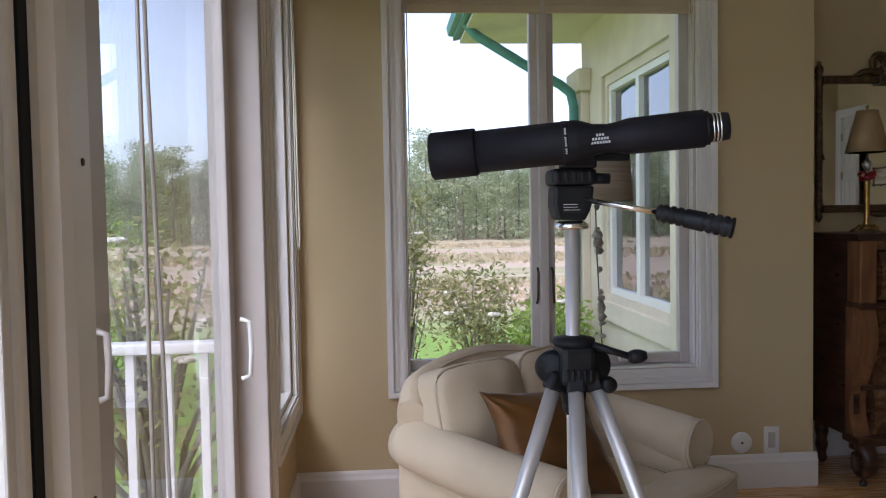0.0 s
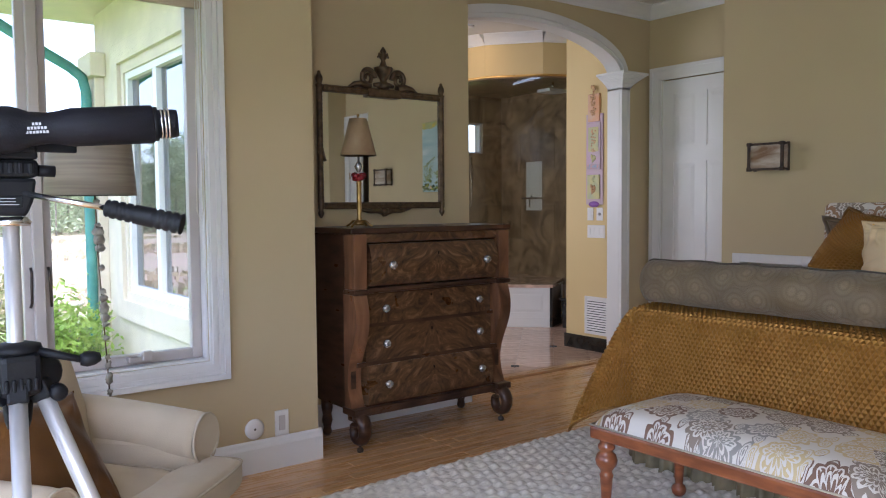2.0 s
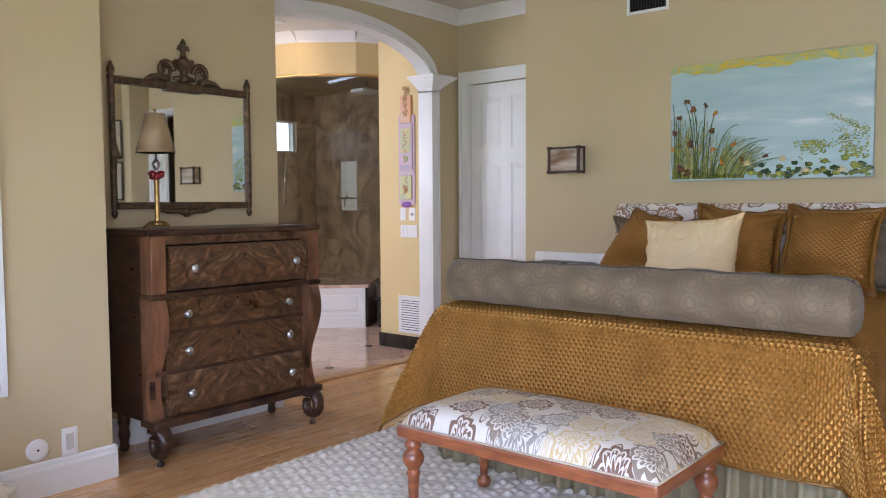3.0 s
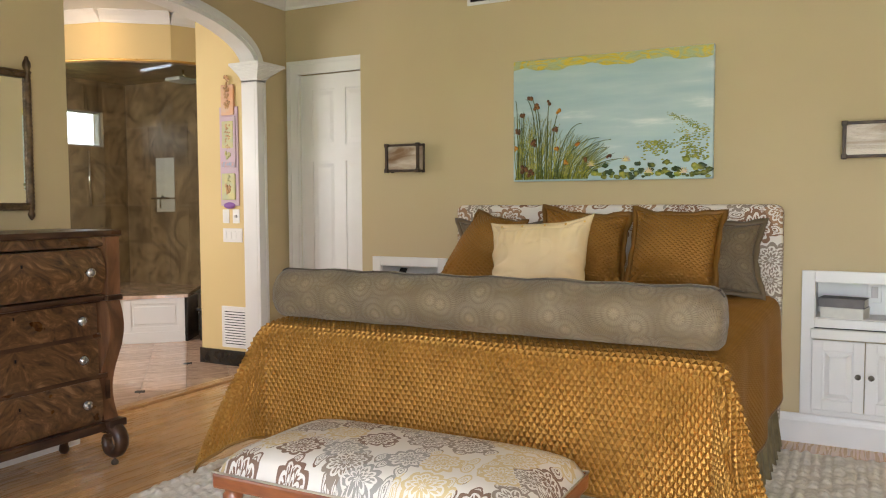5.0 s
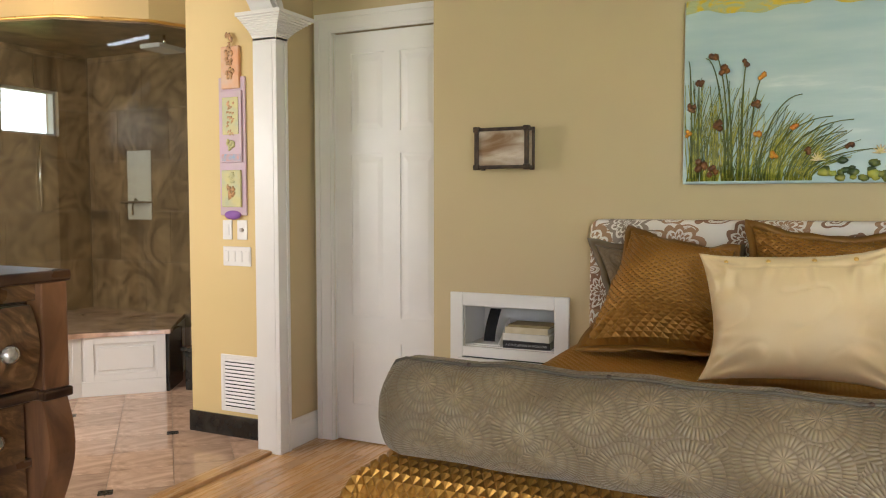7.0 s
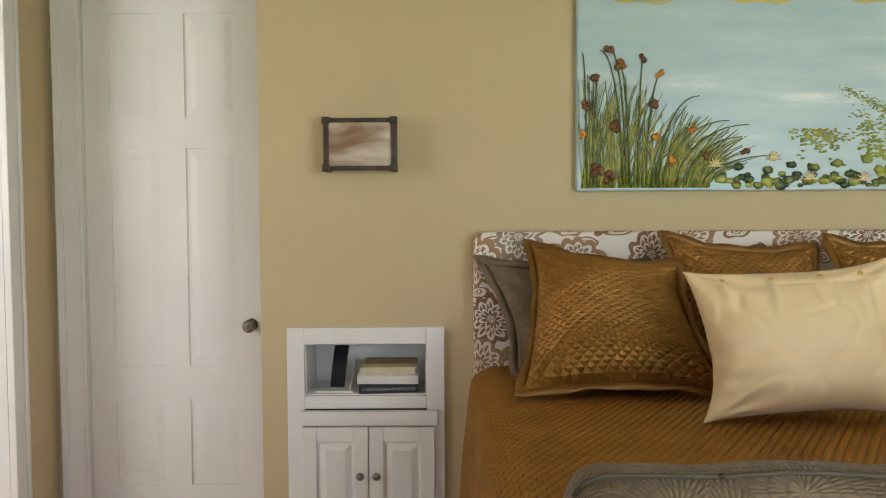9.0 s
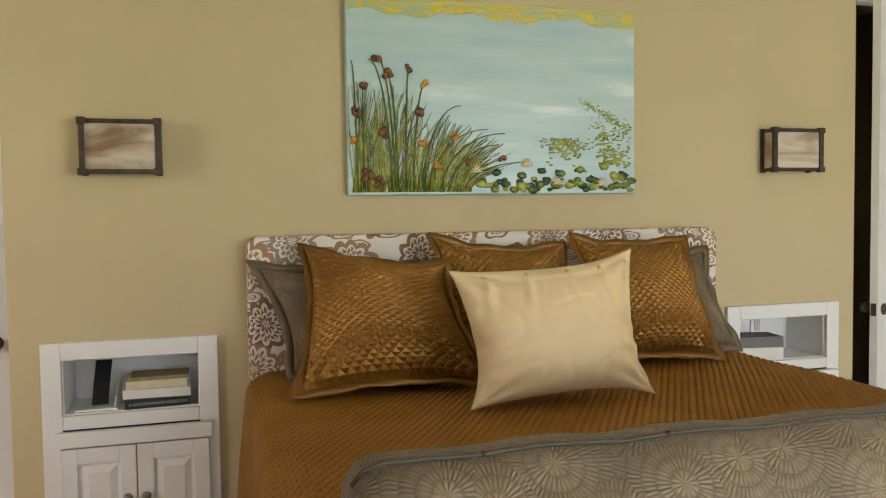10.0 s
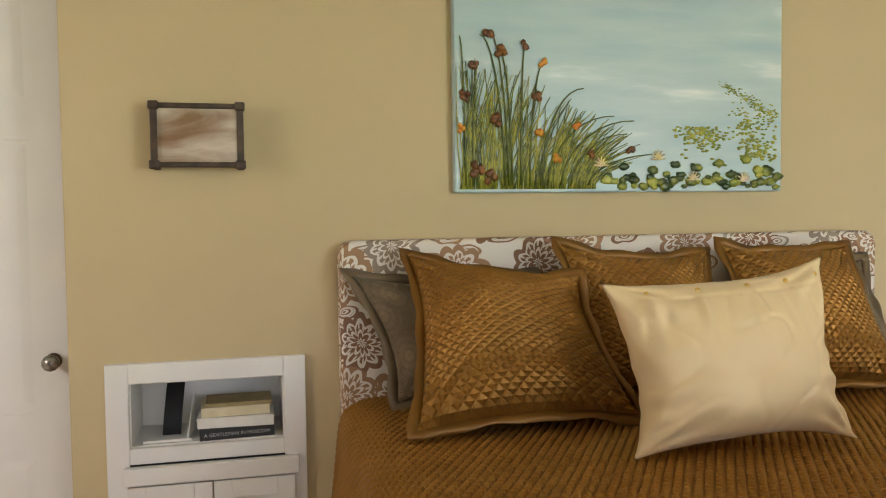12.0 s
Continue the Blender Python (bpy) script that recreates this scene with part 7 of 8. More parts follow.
switch(4.885, 4.955, 1.205, 1.322, 1, "white single light switch on the yellow wall")
switch(4.77, 4.845, 1.205, 1.322, 1, "white dimmer switch on the yellow wall", True)
switch(4.745, 4.955, 1.046, 1.163, 4, "white four-gang light switch on the yellow wall")
gr = thing("air_grille", (BX, 4.85, 0.16), "white slatted return-air grille in the wall", "grille")
gb = bmesh.new()
sash(gb, 4.70, 4.985, 0.155, 0.505, BX - 0.012, BX, 0.028, "x")
part("frame", gb, WHITE, gr)
part("backing", B(BX - 0.003, BX - 0.001, 4.728, 4.957, 0.183, 0.477), BLACKPL, gr)
for k in range(13):
    z = 0.194 + 0.0225 * k
    part("slat", PR([(BX - 0.012, 4.728, z), (BX - 0.010, 4.728, z - 0.002), (BX - 0.004, 4.728, z + 0.011), (BX - 0.006, 4.728, z + 0.013)], (0, 0.229, 0)), WHITE, gr)

G0, G1, G2, G3 = Vector((5.70, 7.60, 0)), Vector((5.76, 6.62, 0)), Vector((6.165, 6.13, 0)), Vector((6.95, 5.95, 0))
SB, SX = 7.70, 6.95   # shower's back and side walls
WBX = (6.10, 6.63, 2.00, 2.385)
bm = bmesh.new()
for a0, a1, z0, z1 in ((4.6, WBX[0], 0, 2.72), (WBX[1], SX + 0.15, 0, 2.72), (WBX[0], WBX[1], 0, WBX[2]), (WBX[0], WBX[1], WBX[3], 2.72)):
    box(bm, a0, a1, SB, SB + 0.15, z0, z1)
box(bm, SX, SX + 0.15, 5.225, SB, 0, 2.72)
setting("wall_shower", bm, GROUT, "grouted backing of the shower walls", "wall")
bm = bmesh.new()
box(bm, 3.0, 4.6, SB, SB + 0.15, 0, 3.2)
box(bm, 4.6, 8.0, SB + 0.15, SB + 0.25, 2.72, 3.2)
setting("wall_bath_back", bm, BATHWALL, "warm yellow wall at the back of the bathroom", "wall")
bw = tagged(new("window_4"), "small high bathroom window in the stone wall", "window", "", "structure")
wb = bmesh.new()
sash(wb, WBX[0], WBX[1], WBX[2], WBX[3], SB + 0.03, SB + 0.10, 0.02, "y")
part("window_frame", wb, VINYL, bw)
pane("pane", bw, WBX[0] + 0.02, WBX[1] - 0.02, WBX[2] + 0.02, WBX[3] - 0.02, SB + 0.06, "y")
# soffit over the shower with a brass edge
sof = [Vector((5.0, 7.70, 0)), Vector((5.62, 7.2, 0)), G1, G2, Vector((6.95, 5.80, 0)), Vector((8.0, 5.80, 0)), Vector((8.0, 7.849, 0)), Vector((5.0, 7.849, 0))]
bm = PR([(p.x, p.y, 2.745) for p in sof], (0, 0, 0.455))
setting("soffit_bath", bm, BATHWALL, "yellow painted soffit above the shower", "soffit")
setting("soffit_lining", PR([(p.x, p.y, 2.722) for p in sof], (0, 0, 0.02)), GRANITE, "stone lining under the soffit", "soffit")
tb = bmesh.new()
tube(tb, [p + Vector((0, 0, 2.745)) for p in sof[:6]], 0.012, 8)
setting("trim_brass", tb, GOLD, "thin brass strip along the soffit", "trim")
cr = bmesh.new()
for a, b in zip(sof[:5], sof[1:6]):
    d = (b - a).normalized()
    nv = Vector((-d.y, d.x, 0)) if Vector((-d.y, d.x, 0)).dot(Vector((-1, -1, 0))) > 0 else Vector((d.y, -d.x, 0))
    moulding(cr, CROWN, a + Vector((0, 0, 3.2)), b + Vector((0, 0, 3.2)), nv)
setting("trim_crown_bath", cr, WHITE, "white crown moulding of the bathroom", "trim")
# raised shower base with panelled white fronts and a marble cap
F0, F1, F2, F3 = Vector((4.6, 7.1, 0)), Vector((5.86, 6.56, 0)), Vector((6.275, 6.145, 0)), Vector((6.60, 6.05, 0))
dk = thing("shower_platform", (6.0, 6.7, 0), "white panelled shower platform with a marble cap", "platform")
poly = [F0, F1, F2, Vector((6.60, 6.35, 0)), Vector((SX, 6.6, 0)), Vector((SX, SB, 0)), Vector((4.6, SB, 0))]
part("core", PR([(p.x, p.y, 0) for p in poly], (0, 0, 0.44)), WHITE, dk)
part("marble_cap", PR([(p.x, p.y, 0.44) for p in [F0 + Vector((-0.02, -0.03, 0)), F1 + Vector((-0.01, -0.035, 0)), F2 + Vector((0.01, -0.04, 0)), *poly[3:]]], (0, 0, 0.035)), TILE, dk, "polished marble cap")
for a, b in ((F0, F1), (F1, F2)):
    d = (b - a).normalized()
    nv = Vector((d.y, -d.x, 0))
    ln = (b - a).length
    m = Matrix((d, nv, Vector((0, 0, 1)))).transposed().to_4x4()
    m.translation = a
    st_ = max(0.0, ln - 0.56)
    part("plinth", B(0, ln, 0.0, 0.016, 0, 0.11, 0.003, m), WHITE, dk)
    for u0, u1, v0, v1 in ((st_ + 0.0, st_ + 0.06, 0.11, 0.44), (ln - 0.06, ln, 0.11, 0.44), (st_ + 0.06, ln - 0.06, 0.11, 0.16), (st_ + 0.06, ln - 0.06, 0.385, 0.44)):
        part("stile", B(u0, u1, 0.0, 0.012, v0, v1, 0.002, m), WHITE, dk)
    part("front_panel", B(st_ + 0.085, ln - 0.085, 0.0, 0.010, 0.185, 0.36, 0.006, m), WHITE, dk, "raised white front panel")
part("end_panel", PR([(F2.x + 0.004, F2.y - 0.03, 0.0), (6.62, 6.31, 0.0), (6.60, 6.352, 0.0), (F2.x, F2.y + 0.01, 0.0)], (0, 0, 0.439)), BLACKSTONE, dk, "black stone end panel")
gs = thing("shower_screen", (6.0, 6.5, 0.475), "frameless glass shower screen standing on the platform", "shower screen")
for a, b in ((sof[1], G1), (G1, G2), (G2, Vector((6.95, 5.82, 0)))):
    d = (b - a).normalized()
    nv = Vector((d.y, -d.x, 0)) * 0.004
    z0_ = 0.477
    q = part("glass_panel", PR([(a.x, a.y, z0_), (b.x, b.y, z0_), (b.x + nv.x, b.y + nv.y, z0_), (a.x + nv.x, a.y + nv.y, z0_)], (0, 0, 2.72 - z0_)), SHOWERGLASS, gs, "clear shower glass")
    q.visible_shadow = False
rn = thing("shower_niche", (SX, 7.08, 1.28), "pale framed shaving niche with a chrome bar", "niche")
part("niche_back", B(SX - 0.014, SX - 0.008, 6.94, 7.22, 1.28, 1.88, 0.002), PAPER, rn)
part("ledge", B(SX - 0.10, SX - 0.008, 6.94, 7.22, 1.42, 1.44, 0.004), CHROME, rn)
part("tap", T([(SX - 0.02, 7.08, 1.43), (SX - 0.06, 7.08, 1.46), (SX - 0.09, 7.08, 1.40), (SX - 0.09, 7.08, 1.32)], 0.01, 8), CHROME, rn)
shh = thing("rain_shower", (SX, 6.3, 2.5), "white square shower head under the soffit", "shower head")
part("plate", B(6.35, 6.62, 6.22, 6.42, 2.60, 2.635, 0.006), WHITE, shh)
part("arm", T([(6.5, 6.32, 2.635), (6.5, 6.32, 2.722)], 0.012, 8), CHROME, shh)
part("riser", T([(6.42, SB - 0.03, 1.35), (6.42, SB - 0.03, 1.95)], 0.012, 8), CHROME, shh)
stp = thing("shower_step", (6.75, 5.9, 0), "black polished stone shower step", "step")
part("block", B(6.36, SX, 5.50, 6.04, 0, 0.30, 0.01), BLACKSTONE, stp)
part("cap", B(6.34, SX, 5.48, 6.06, 0.30, 0.33, 0.006), BLACKSTONE, stp)
can = thing("recessed_light", (5.32, 6.38, 3.2), "small round recessed ceiling light", "light")
part("trim_ring", L([(0.05, 3.2), (0.075, 3.2), (0.07, 3.188), (0.05, 3.192)], 24, Matrix.Translation((5.32, 6.38, 0))), WHITE, can)
EMIT = bpy.data.materials.new("lamp_glow")
EMIT.use_nodes = True
EMIT.node_tree.nodes["Principled BSDF"].inputs["Emission Color"].default_value = (1, 0.72, 0.38, 1)
EMIT.node_tree.nodes["Principled BSDF"].inputs["Emission Strength"].default_value = 12
part("bulb", L([(0, 3.196), (0.048, 3.196), (0.048, 3.199), (0, 3.199)], 20, Matrix.Translation((5.32, 6.38, 0))), EMIT, can, "glowing bulb")

# granite slabs of the shower
gid = 0
for k, z in enumerate((0.475, 0.915, 1.355, 1.795, 2.235, 2.675)):
    z1 = min(z + 0.436, 2.72)
    off = 0.3 * (k % 2)
    x = 4.6 - off
    while x < SX:
        a, b = max(4.6, x), min(SX - 0.02, x + 0.596)
        x += 0.60
        if b - a < 0.03 or z1 - z < 0.02:
            continue
        spans = [(a, b, z, z1)]
        if b > WBX[0] and a < WBX[1] and z1 > WBX[2] and z < WBX[3]:
            spans = [s for s in ((a, min(b, WBX[0]), z, z1), (max(a, WBX[1]), b, z, z1), (max(a, WBX[0]), min(b, WBX[1]), z, min(z1, WBX[2])), (max(a, WBX[0]), min(b, WBX[1]), max(z, WBX[3]), z1)) if s[1] - s[0] > 0.01 and s[3] - s[2] > 0.01]
        for s in spans:
            part("tile", B(s[0], s[1], SB - 0.012, SB - 0.001, s[2], s[3]), GRANITE, bpy.data.objects["wall_shower"])
    y = 5.23 - off
    while y < SB:
        a, b = max(5.23, y), min(SB - 0.013, y + 0.596)
        y += 0.60
        if b - a > 0.03 and z1 - z > 0.02:
            part("tile", B(SX - 0.012, SX - 0.001, a, b, z, z1), GRANITE, bpy.data.objects["wall_shower"])

# bathroom floor tiles, laid diagonally with black insets
S = 0.3217
base_pt = Vector((4.56, 4.835, 0))
d1, d2 = Vector((1, 1, 0)).normalized() * S, Vector((1, -1, 0)).normalized() * S
tiles_parent = bpy.data.objects["subfloor_bath"]
tb_ = B(-S / 2 + 0.0015, S / 2 - 0.0015, -S / 2 + 0.0015, S / 2 - 0.0015, -0.006, 0.0, 0.001)
tile_mesh = bpy.data.meshes.new("tile")
tb_.to_mesh(tile_mesh)
tb_.free()
tile_mesh.materials.append(TILE)
dot_b = B(-0.035, 0.035, -0.035, 0.035, -0.006, 0.0012)
dot_mesh = bpy.data.meshes.new("inset")
dot_b.to_mesh(dot_mesh)
dot_b.free()
dot_mesh.materials.append(BLACKSTONE)
for i in range(-8, 16):
    for j in range(-10, 8):
        p = base_pt + d1 * i + d2 * j
        c = p + (d1 + d2) / 2
        if 3.1 < c.x < 6.9 and YA + 0.36 < c.y < 7.4:
            o = new("tile", tile_mesh)
            o.location, o.rotation_euler = (c.x, c.y, 0), (0, 0, radians(45))
            o.parent = tiles_parent
        elif 3.1 < c.x < 6.9 and YA + 0.0 < c.y <= YA + 0.36:
            o = new("tile", tile_mesh)
            o.location, o.rotation_euler = (c.x, c.y, -0.0005), (0, 0, radians(45))
            o.parent = tiles_parent
for i in range(-3, 4):
    for j in range(-3, 4):
        p = base_pt + d1 * (3 * i + 2 * j) + d2 * (i - 2 * j)
        if 3.2 < p.x < 6.3 and YA + 0.18 < p.y < 6.6:
            o = new("inset", dot_mesh)
            o.location, o.rotation_euler = (p.x, p.y, 0), (0, 0, radians(45))
            o.parent = tiles_parent

# ---- rug and boards ----
RX0, RX1, RY0, RY1 = 1.15, 5.18, -0.9, 3.20
rug = thing("rug", (3.2, 1.2, 0), "thick grey-beige rug of braided wool loops", "rug")
NXR, NYR = 330, 420
xs = np.linspace(RX0, RX1, NXR)
ysr = np.linspace(RY0, RY1, NYR)
gx, gy = np.meshgrid(xs, ysr, indexing="ij")
row = np.floor(gy / 0.052)
ph_ = gx / 0.062 + 0.5 * (row % 2) + 0.35 * np.sin(row * 12.9)
lump = np.abs(np.sin(np.pi * ph_)) ** 0.7 * np.abs(np.sin(np.pi * gy / 0.052)) ** 0.7
rs_ = np.random.RandomState(3)
gz = 0.006 + 0.018 * lump * (0.8 + 0.35 * np.sin(ph_ * 2.1 + row * 1.7)) + rs_.rand(NXR, NYR) * 0.0015
edge = (gx <= RX0 + 0.01) | (gx >= RX1 - 0.01) | (gy <= RY0 + 0.01) | (gy >= RY1 - 0.01)
gz[edge] = 0.001
idx = np.arange(NXR * NYR).reshape(NXR, NYR)
quads = np.stack([idx[:-1, :-1], idx[1:, :-1], idx[1:, 1:], idx[:-1, 1:]], axis=-1).reshape(-1, 4)
rme = bpy.data.meshes.new("pile")
rme.from_pydata(np.stack([gx + 0.01 * np.sin(gy * 3), gy + 0.012 * np.sin(gx * 2.3), gz], axis=-1).reshape(-1, 3).tolist(), [], quads.tolist())
rme.materials.append(RUGM)
rme.polygons.foreach_set("use_smooth", np.ones(len(quads), dtype=bool))
ro = new("pile", rme)
ro.parent = rug
ro.matrix_parent_inverse = rug.matrix_world.inverted()
tagged(ro, kind="stuff")

floor = tagged(new("floor"), "honey oak strip floor with a satin finish", "floor", "", "structure")
PWID, PLEN = 0.083, 1.15
shared = {}


def plank(length):
    key = round(length, 2)
    if key not in shared:
        b3 = B(0, key - 0.0015, 0, PWID - 0.0015, -0.012, 0.0, 0.0012)
        me3 = bpy.data.meshes.new("plank")
        b3.to_mesh(me3)
        b3.free()
        me3.materials.append(OAK)
        shared[key] = me3
    return shared[key]


prng = random.Random(11)
far = bmesh.new()
y = YA + 0.03 - PWID
while y > YS - 0.1:
    x = XW - 0.15 - prng.random() * PLEN
    while x < 6.05:
        ln = round(prng.choice((0.7, 0.9, 1.1, 1.3)), 2)
        x0, x1 = max(x, 2.0 if y > YN + 0.05 else XW - 0.05), min(x + ln, 6.05)
        if x1 - x0 > 0.02 and y > 3.0:
            o = new("plank", plank(x1 - x0))
            o.location = (x0, y, 0)
            o.parent = floor
        elif x1 - x0 > 0.02:
            box(far, x0, x1 - 0.0015, y, y + PWID - 0.0015, -0.012, 0.0)
        x += ln
    y -= PWID
tagged(part("far_planks", far, OAK, floor), kind="stuff")


# ---- outside ----
GROUND = bpy.data.materials.new("lawn_and_marsh")
GROUND.use_nodes = True
gn, gl_ = GROUND.node_tree.nodes, GROUND.node_tree.links
gt = gn.new("ShaderNodeTexCoord")
gm = gn.new("ShaderNodeMapping")
gm.inputs["Scale"].default_value = (0.05, 0.22, 1)
gl_.new(gt.outputs["Object"], gm.inputs[0])
g1 = gn.new("ShaderNodeTexNoise")
g1.inputs["Scale"].default_value, g1.inputs["Detail"].default_value = 1.0, 8
gl_.new(gm.outputs[0], g1.inputs["Vector"])
gr1 = gn.new("ShaderNodeValToRGB")
for i_, (p_, c_) in enumerate(((0.35, (0.42, 0.31, 0.22)), (0.48, (0.46, 0.35, 0.25)), (0.56, (0.30, 0.28, 0.14)), (0.68, (0.44, 0.33, 0.23)))):
    e_ = gr1.color_ramp.elements[i_] if i_ < 2 else gr1.color_ramp.elements.new(p_)
    e_.position, e_.color = p_, (*c_, 1)
gl_.new(g1.outputs["Fac"], gr1.inputs[0])
g2 = gn.new("ShaderNodeTexNoise")
g2.inputs["Scale"].default_value, g2.inputs["Detail"].default_value = 14, 6
gl_.new(gt.outputs["Object"], g2.inputs["Vector"])
gr2 = gn.new("ShaderNodeValToRGB")
gr2.color_ramp.elements[0].color, gr2.color_ramp.elements[1].color = (0.14, 0.24, 0.03, 1), (0.27, 0.37, 0.07, 1)
gl_.new(g2.outputs["Fac"], gr2.inputs[0])
gs_ = gn.new("ShaderNodeSeparateXYZ")
gl_.new(gt.outputs["Object"], gs_.inputs[0])
gr_ = gn.new("ShaderNodeMapRange")
gr_.inputs["From Min"].default_value, gr_.inputs["From Max"].default_value = 15, 19
gl_.new(gs_.outputs[1], gr_.inputs["Value"])
gx_ = gn.new("ShaderNodeMix")
gx_.data_type = "RGBA"
gl_.new(gr_.outputs[0], gx_.inputs["Factor"])
gl_.new(gr2.outputs[0], gx_.inputs[6])
gl_.new(gr1.outputs[0], gx_.inputs[7])
gl_.new(gx_.outputs[2], gn["Principled BSDF"].inputs["Base Color"])
gn["Principled BSDF"].inputs["Roughness"].default_value = 0.95
GZ = -1.0
bm = bmesh.new()
for x0, x1, y0, y1 in ((-1500, 1500, 9.9, 3000), (-1500, XW - 0.21, -1500, 9.9), (8.2, 1500, -1500, 9.9), (XW - 0.21, 8.2, -1500, YS - 0.21)):
    f = bm.faces.new([bm.verts.new(p) for p in ((x0, y0, GZ), (x1, y0, GZ), (x1, y1, GZ), (x0, y1, GZ))])
f = bm.faces.new([bm.verts.new(p) for p in ((XW - 0.21, YN + 0.2, GZ), (2.9, YN + 0.2, GZ), (2.9, 9.9, GZ), (XW - 0.21, 9.9, GZ))])
setting("ground", bm, GROUND, "green lawn running out into tan salt marsh", "ground")

def translucent(m, share):
    """Lets light through thin leaves."""
    n, l = m.node_tree.nodes, m.node_tree.links
    b = n["Principled BSDF"]
    tr, mx = n.new("ShaderNodeBsdfTranslucent"), n.new("ShaderNodeMixShader")
    l.new(b.inputs["Base Color"].links[0].from_socket, tr.inputs[0])
    mx.inputs[0].default_value = share
    l.new(b.outputs[0], mx.inputs[1])
    l.new(tr.outputs[0], mx.inputs[2])
    l.new(mx.outputs[0], n["Material Output"].inputs[0])


LEAF = mat("magnolia_leaf", (0.24, 0.25, 0.09), 0.45, second=(0.42, 0.38, 0.18), scale=3, contrast=(0.3, 0.7))
LEAFB = mat("bright_leaf", (0.28, 0.42, 0.07), 0.45, second=(0.42, 0.52, 0.13), scale=4)
# distance haze is put into this colour, paler than the needles themselves
NEEDLE_HAZED = mat("hazed_pine_needles", (0.35, 0.41, 0.23), 0.8, second=(0.46, 0.49, 0.33), scale=0.6)
BARK = mat("grey_bark", (0.26, 0.23, 0.20), 0.9, second=(0.17, 0.15, 0.13), scale=9, bump=0.5)
for m_ in (LEAF, LEAFB, NEEDLE_HAZED):
    translucent(m_, 0.5)
BLOOM = mat("white_petals", (0.72, 0.66, 0.58), 0.6)


def leaves(bm2, c, n, spread, size, rg, flat=0.6):
    """Scatters small folded leaves round a centre."""
    for _ in range(n):
        d = Vector((rg.gauss(0, 1), rg.gauss(0, 1), rg.gauss(0, 1)))
        p = Vector(c) + Vector([d[i] * spread[i] * 0.5 for i in range(3)])
        a = Vector((rg.uniform(-1, 1), rg.uniform(-1, 1), rg.uniform(-0.4, 0.8))).normalized()
        b = a.cross(Vector((rg.uniform(-1, 1), rg.uniform(-1, 1), 1))).normalized()
        s = size * rg.uniform(0.6, 1.3)
        v = [bm2.verts.new(q) for q in (p, p + a * s * 0.5 + b * s * 0.22, p + a * s, p + a * s * 0.5 - b * s * 0.22)]
        bm2.faces.new(v)


def shrub(name, at, height, width, n, material, label, seed, leaf=0.075, blooms=0, trunk=0.03, clumps=26):
    rg = random.Random(seed)
    sh2 = thing(name, at, label, "bush" if trunk < 0.05 else "tree")
    tr = bmesh.new()
    cr2 = bmesh.new()
    tips = []
    for k in range(clumps):
        a = rg.uniform(0, 2 * math.pi)
        h = height * (0.30 + 0.68 * rg.random() ** 0.8)
        r = width / 2 * math.sqrt(rg.random()) * (1.15 - 0.55 * h / height)
        tip = Vector((at[0] + r * math.cos(a), at[1] + r * math.sin(a), at[2] + h))
        mid = Vector((at[0] + 0.35 * r * math.cos(a), at[1] + 0.35 * r * math.sin(a), at[2] + 0.55 * h))
        root = Vector((at[0] + rg.uniform(-1, 1) * trunk * 1.2, at[1] + rg.uniform(-1, 1) * trunk, at[2]))
        tube(tr, [root, mid, tip], [trunk * 0.7, trunk * 0.35, trunk * 0.12], 6)
        leaves(cr2, tip, n // clumps, (0.27 * width / 1.4, 0.27 * width / 1.4, 0.24), leaf, rg)
        leaves(cr2, mid.lerp(tip, 0.5), n // clumps // 2, (0.30, 0.30, 0.30), leaf, rg)
        tips.append(tip)
    if trunk >= 0.05:
        tube(tr, [Vector(at), Vector(at) + Vector((0.05, 0, height * 0.22)), Vector(at) + Vector((-0.03, 0.0, height * 0.42))], [trunk * 1.5, trunk * 1.2, trunk], 10)
    part("trunk", tr, BARK, sh2, "grey branching stem")
    part("crown", cr2, material, sh2, "loose crown of leaves")
    for k in range(blooms):
        p = tips[k * 3 % len(tips)] + Vector((rg.uniform(-0.1, 0.1), -0.15, rg.uniform(0, 0.12)))
        fb2 = bmesh.new()
        for q in range(6):
            a = q * math.pi / 3
            blob(fb2, p + Vector((0.04 * math.cos(a), 0.04 * math.sin(a), 0.0)), 0.036, 1, (1, 1, 0.6), 0.2)
        part("bloom", fb2, BLOOM, sh2, "white magnolia bloom")
    return sh2


shrub("magnolia_bush", (0.25, 8.8, GZ), 2.6, 0.95, 1500, LEAF, "tall magnolia bush with sparse leathery leaves", 21, blooms=1)
shrub("magnolia_bush", (1.0, 8.4, GZ), 1.85, 1.25, 2200, LEAF, "rounded magnolia bush with white blooms", 22, blooms=5)
shrub("shrub", (1.62, 8.0, GZ), 1.45, 0.8, 1500, LEAFB, "low bright green shrub with a few blooms", 23, leaf=0.09, blooms=1)
shrub("shrub", (2.05, 8.6, GZ), 1.3, 0.6, 700, LEAFB, "low bright green shrub by the downspout", 27, leaf=0.09)
shrub("magnolia_tree", (-1.46, 5.12, GZ), 2.4, 1.7, 1100, LEAF, "young magnolia tree behind the deck rail", 24, blooms=3, trunk=0.07, clumps=30)
shrub("magnolia_bush", (-3.4, 9.5, GZ), 2.3, 2.4, 2400, LEAFB, "broad light green bush on the lawn", 25, blooms=2)
shrub("magnolia_bush", (-1.4, 10.5, GZ), 2.2, 2.0, 1800, LEAF, "magnolia bush on the lawn", 26)

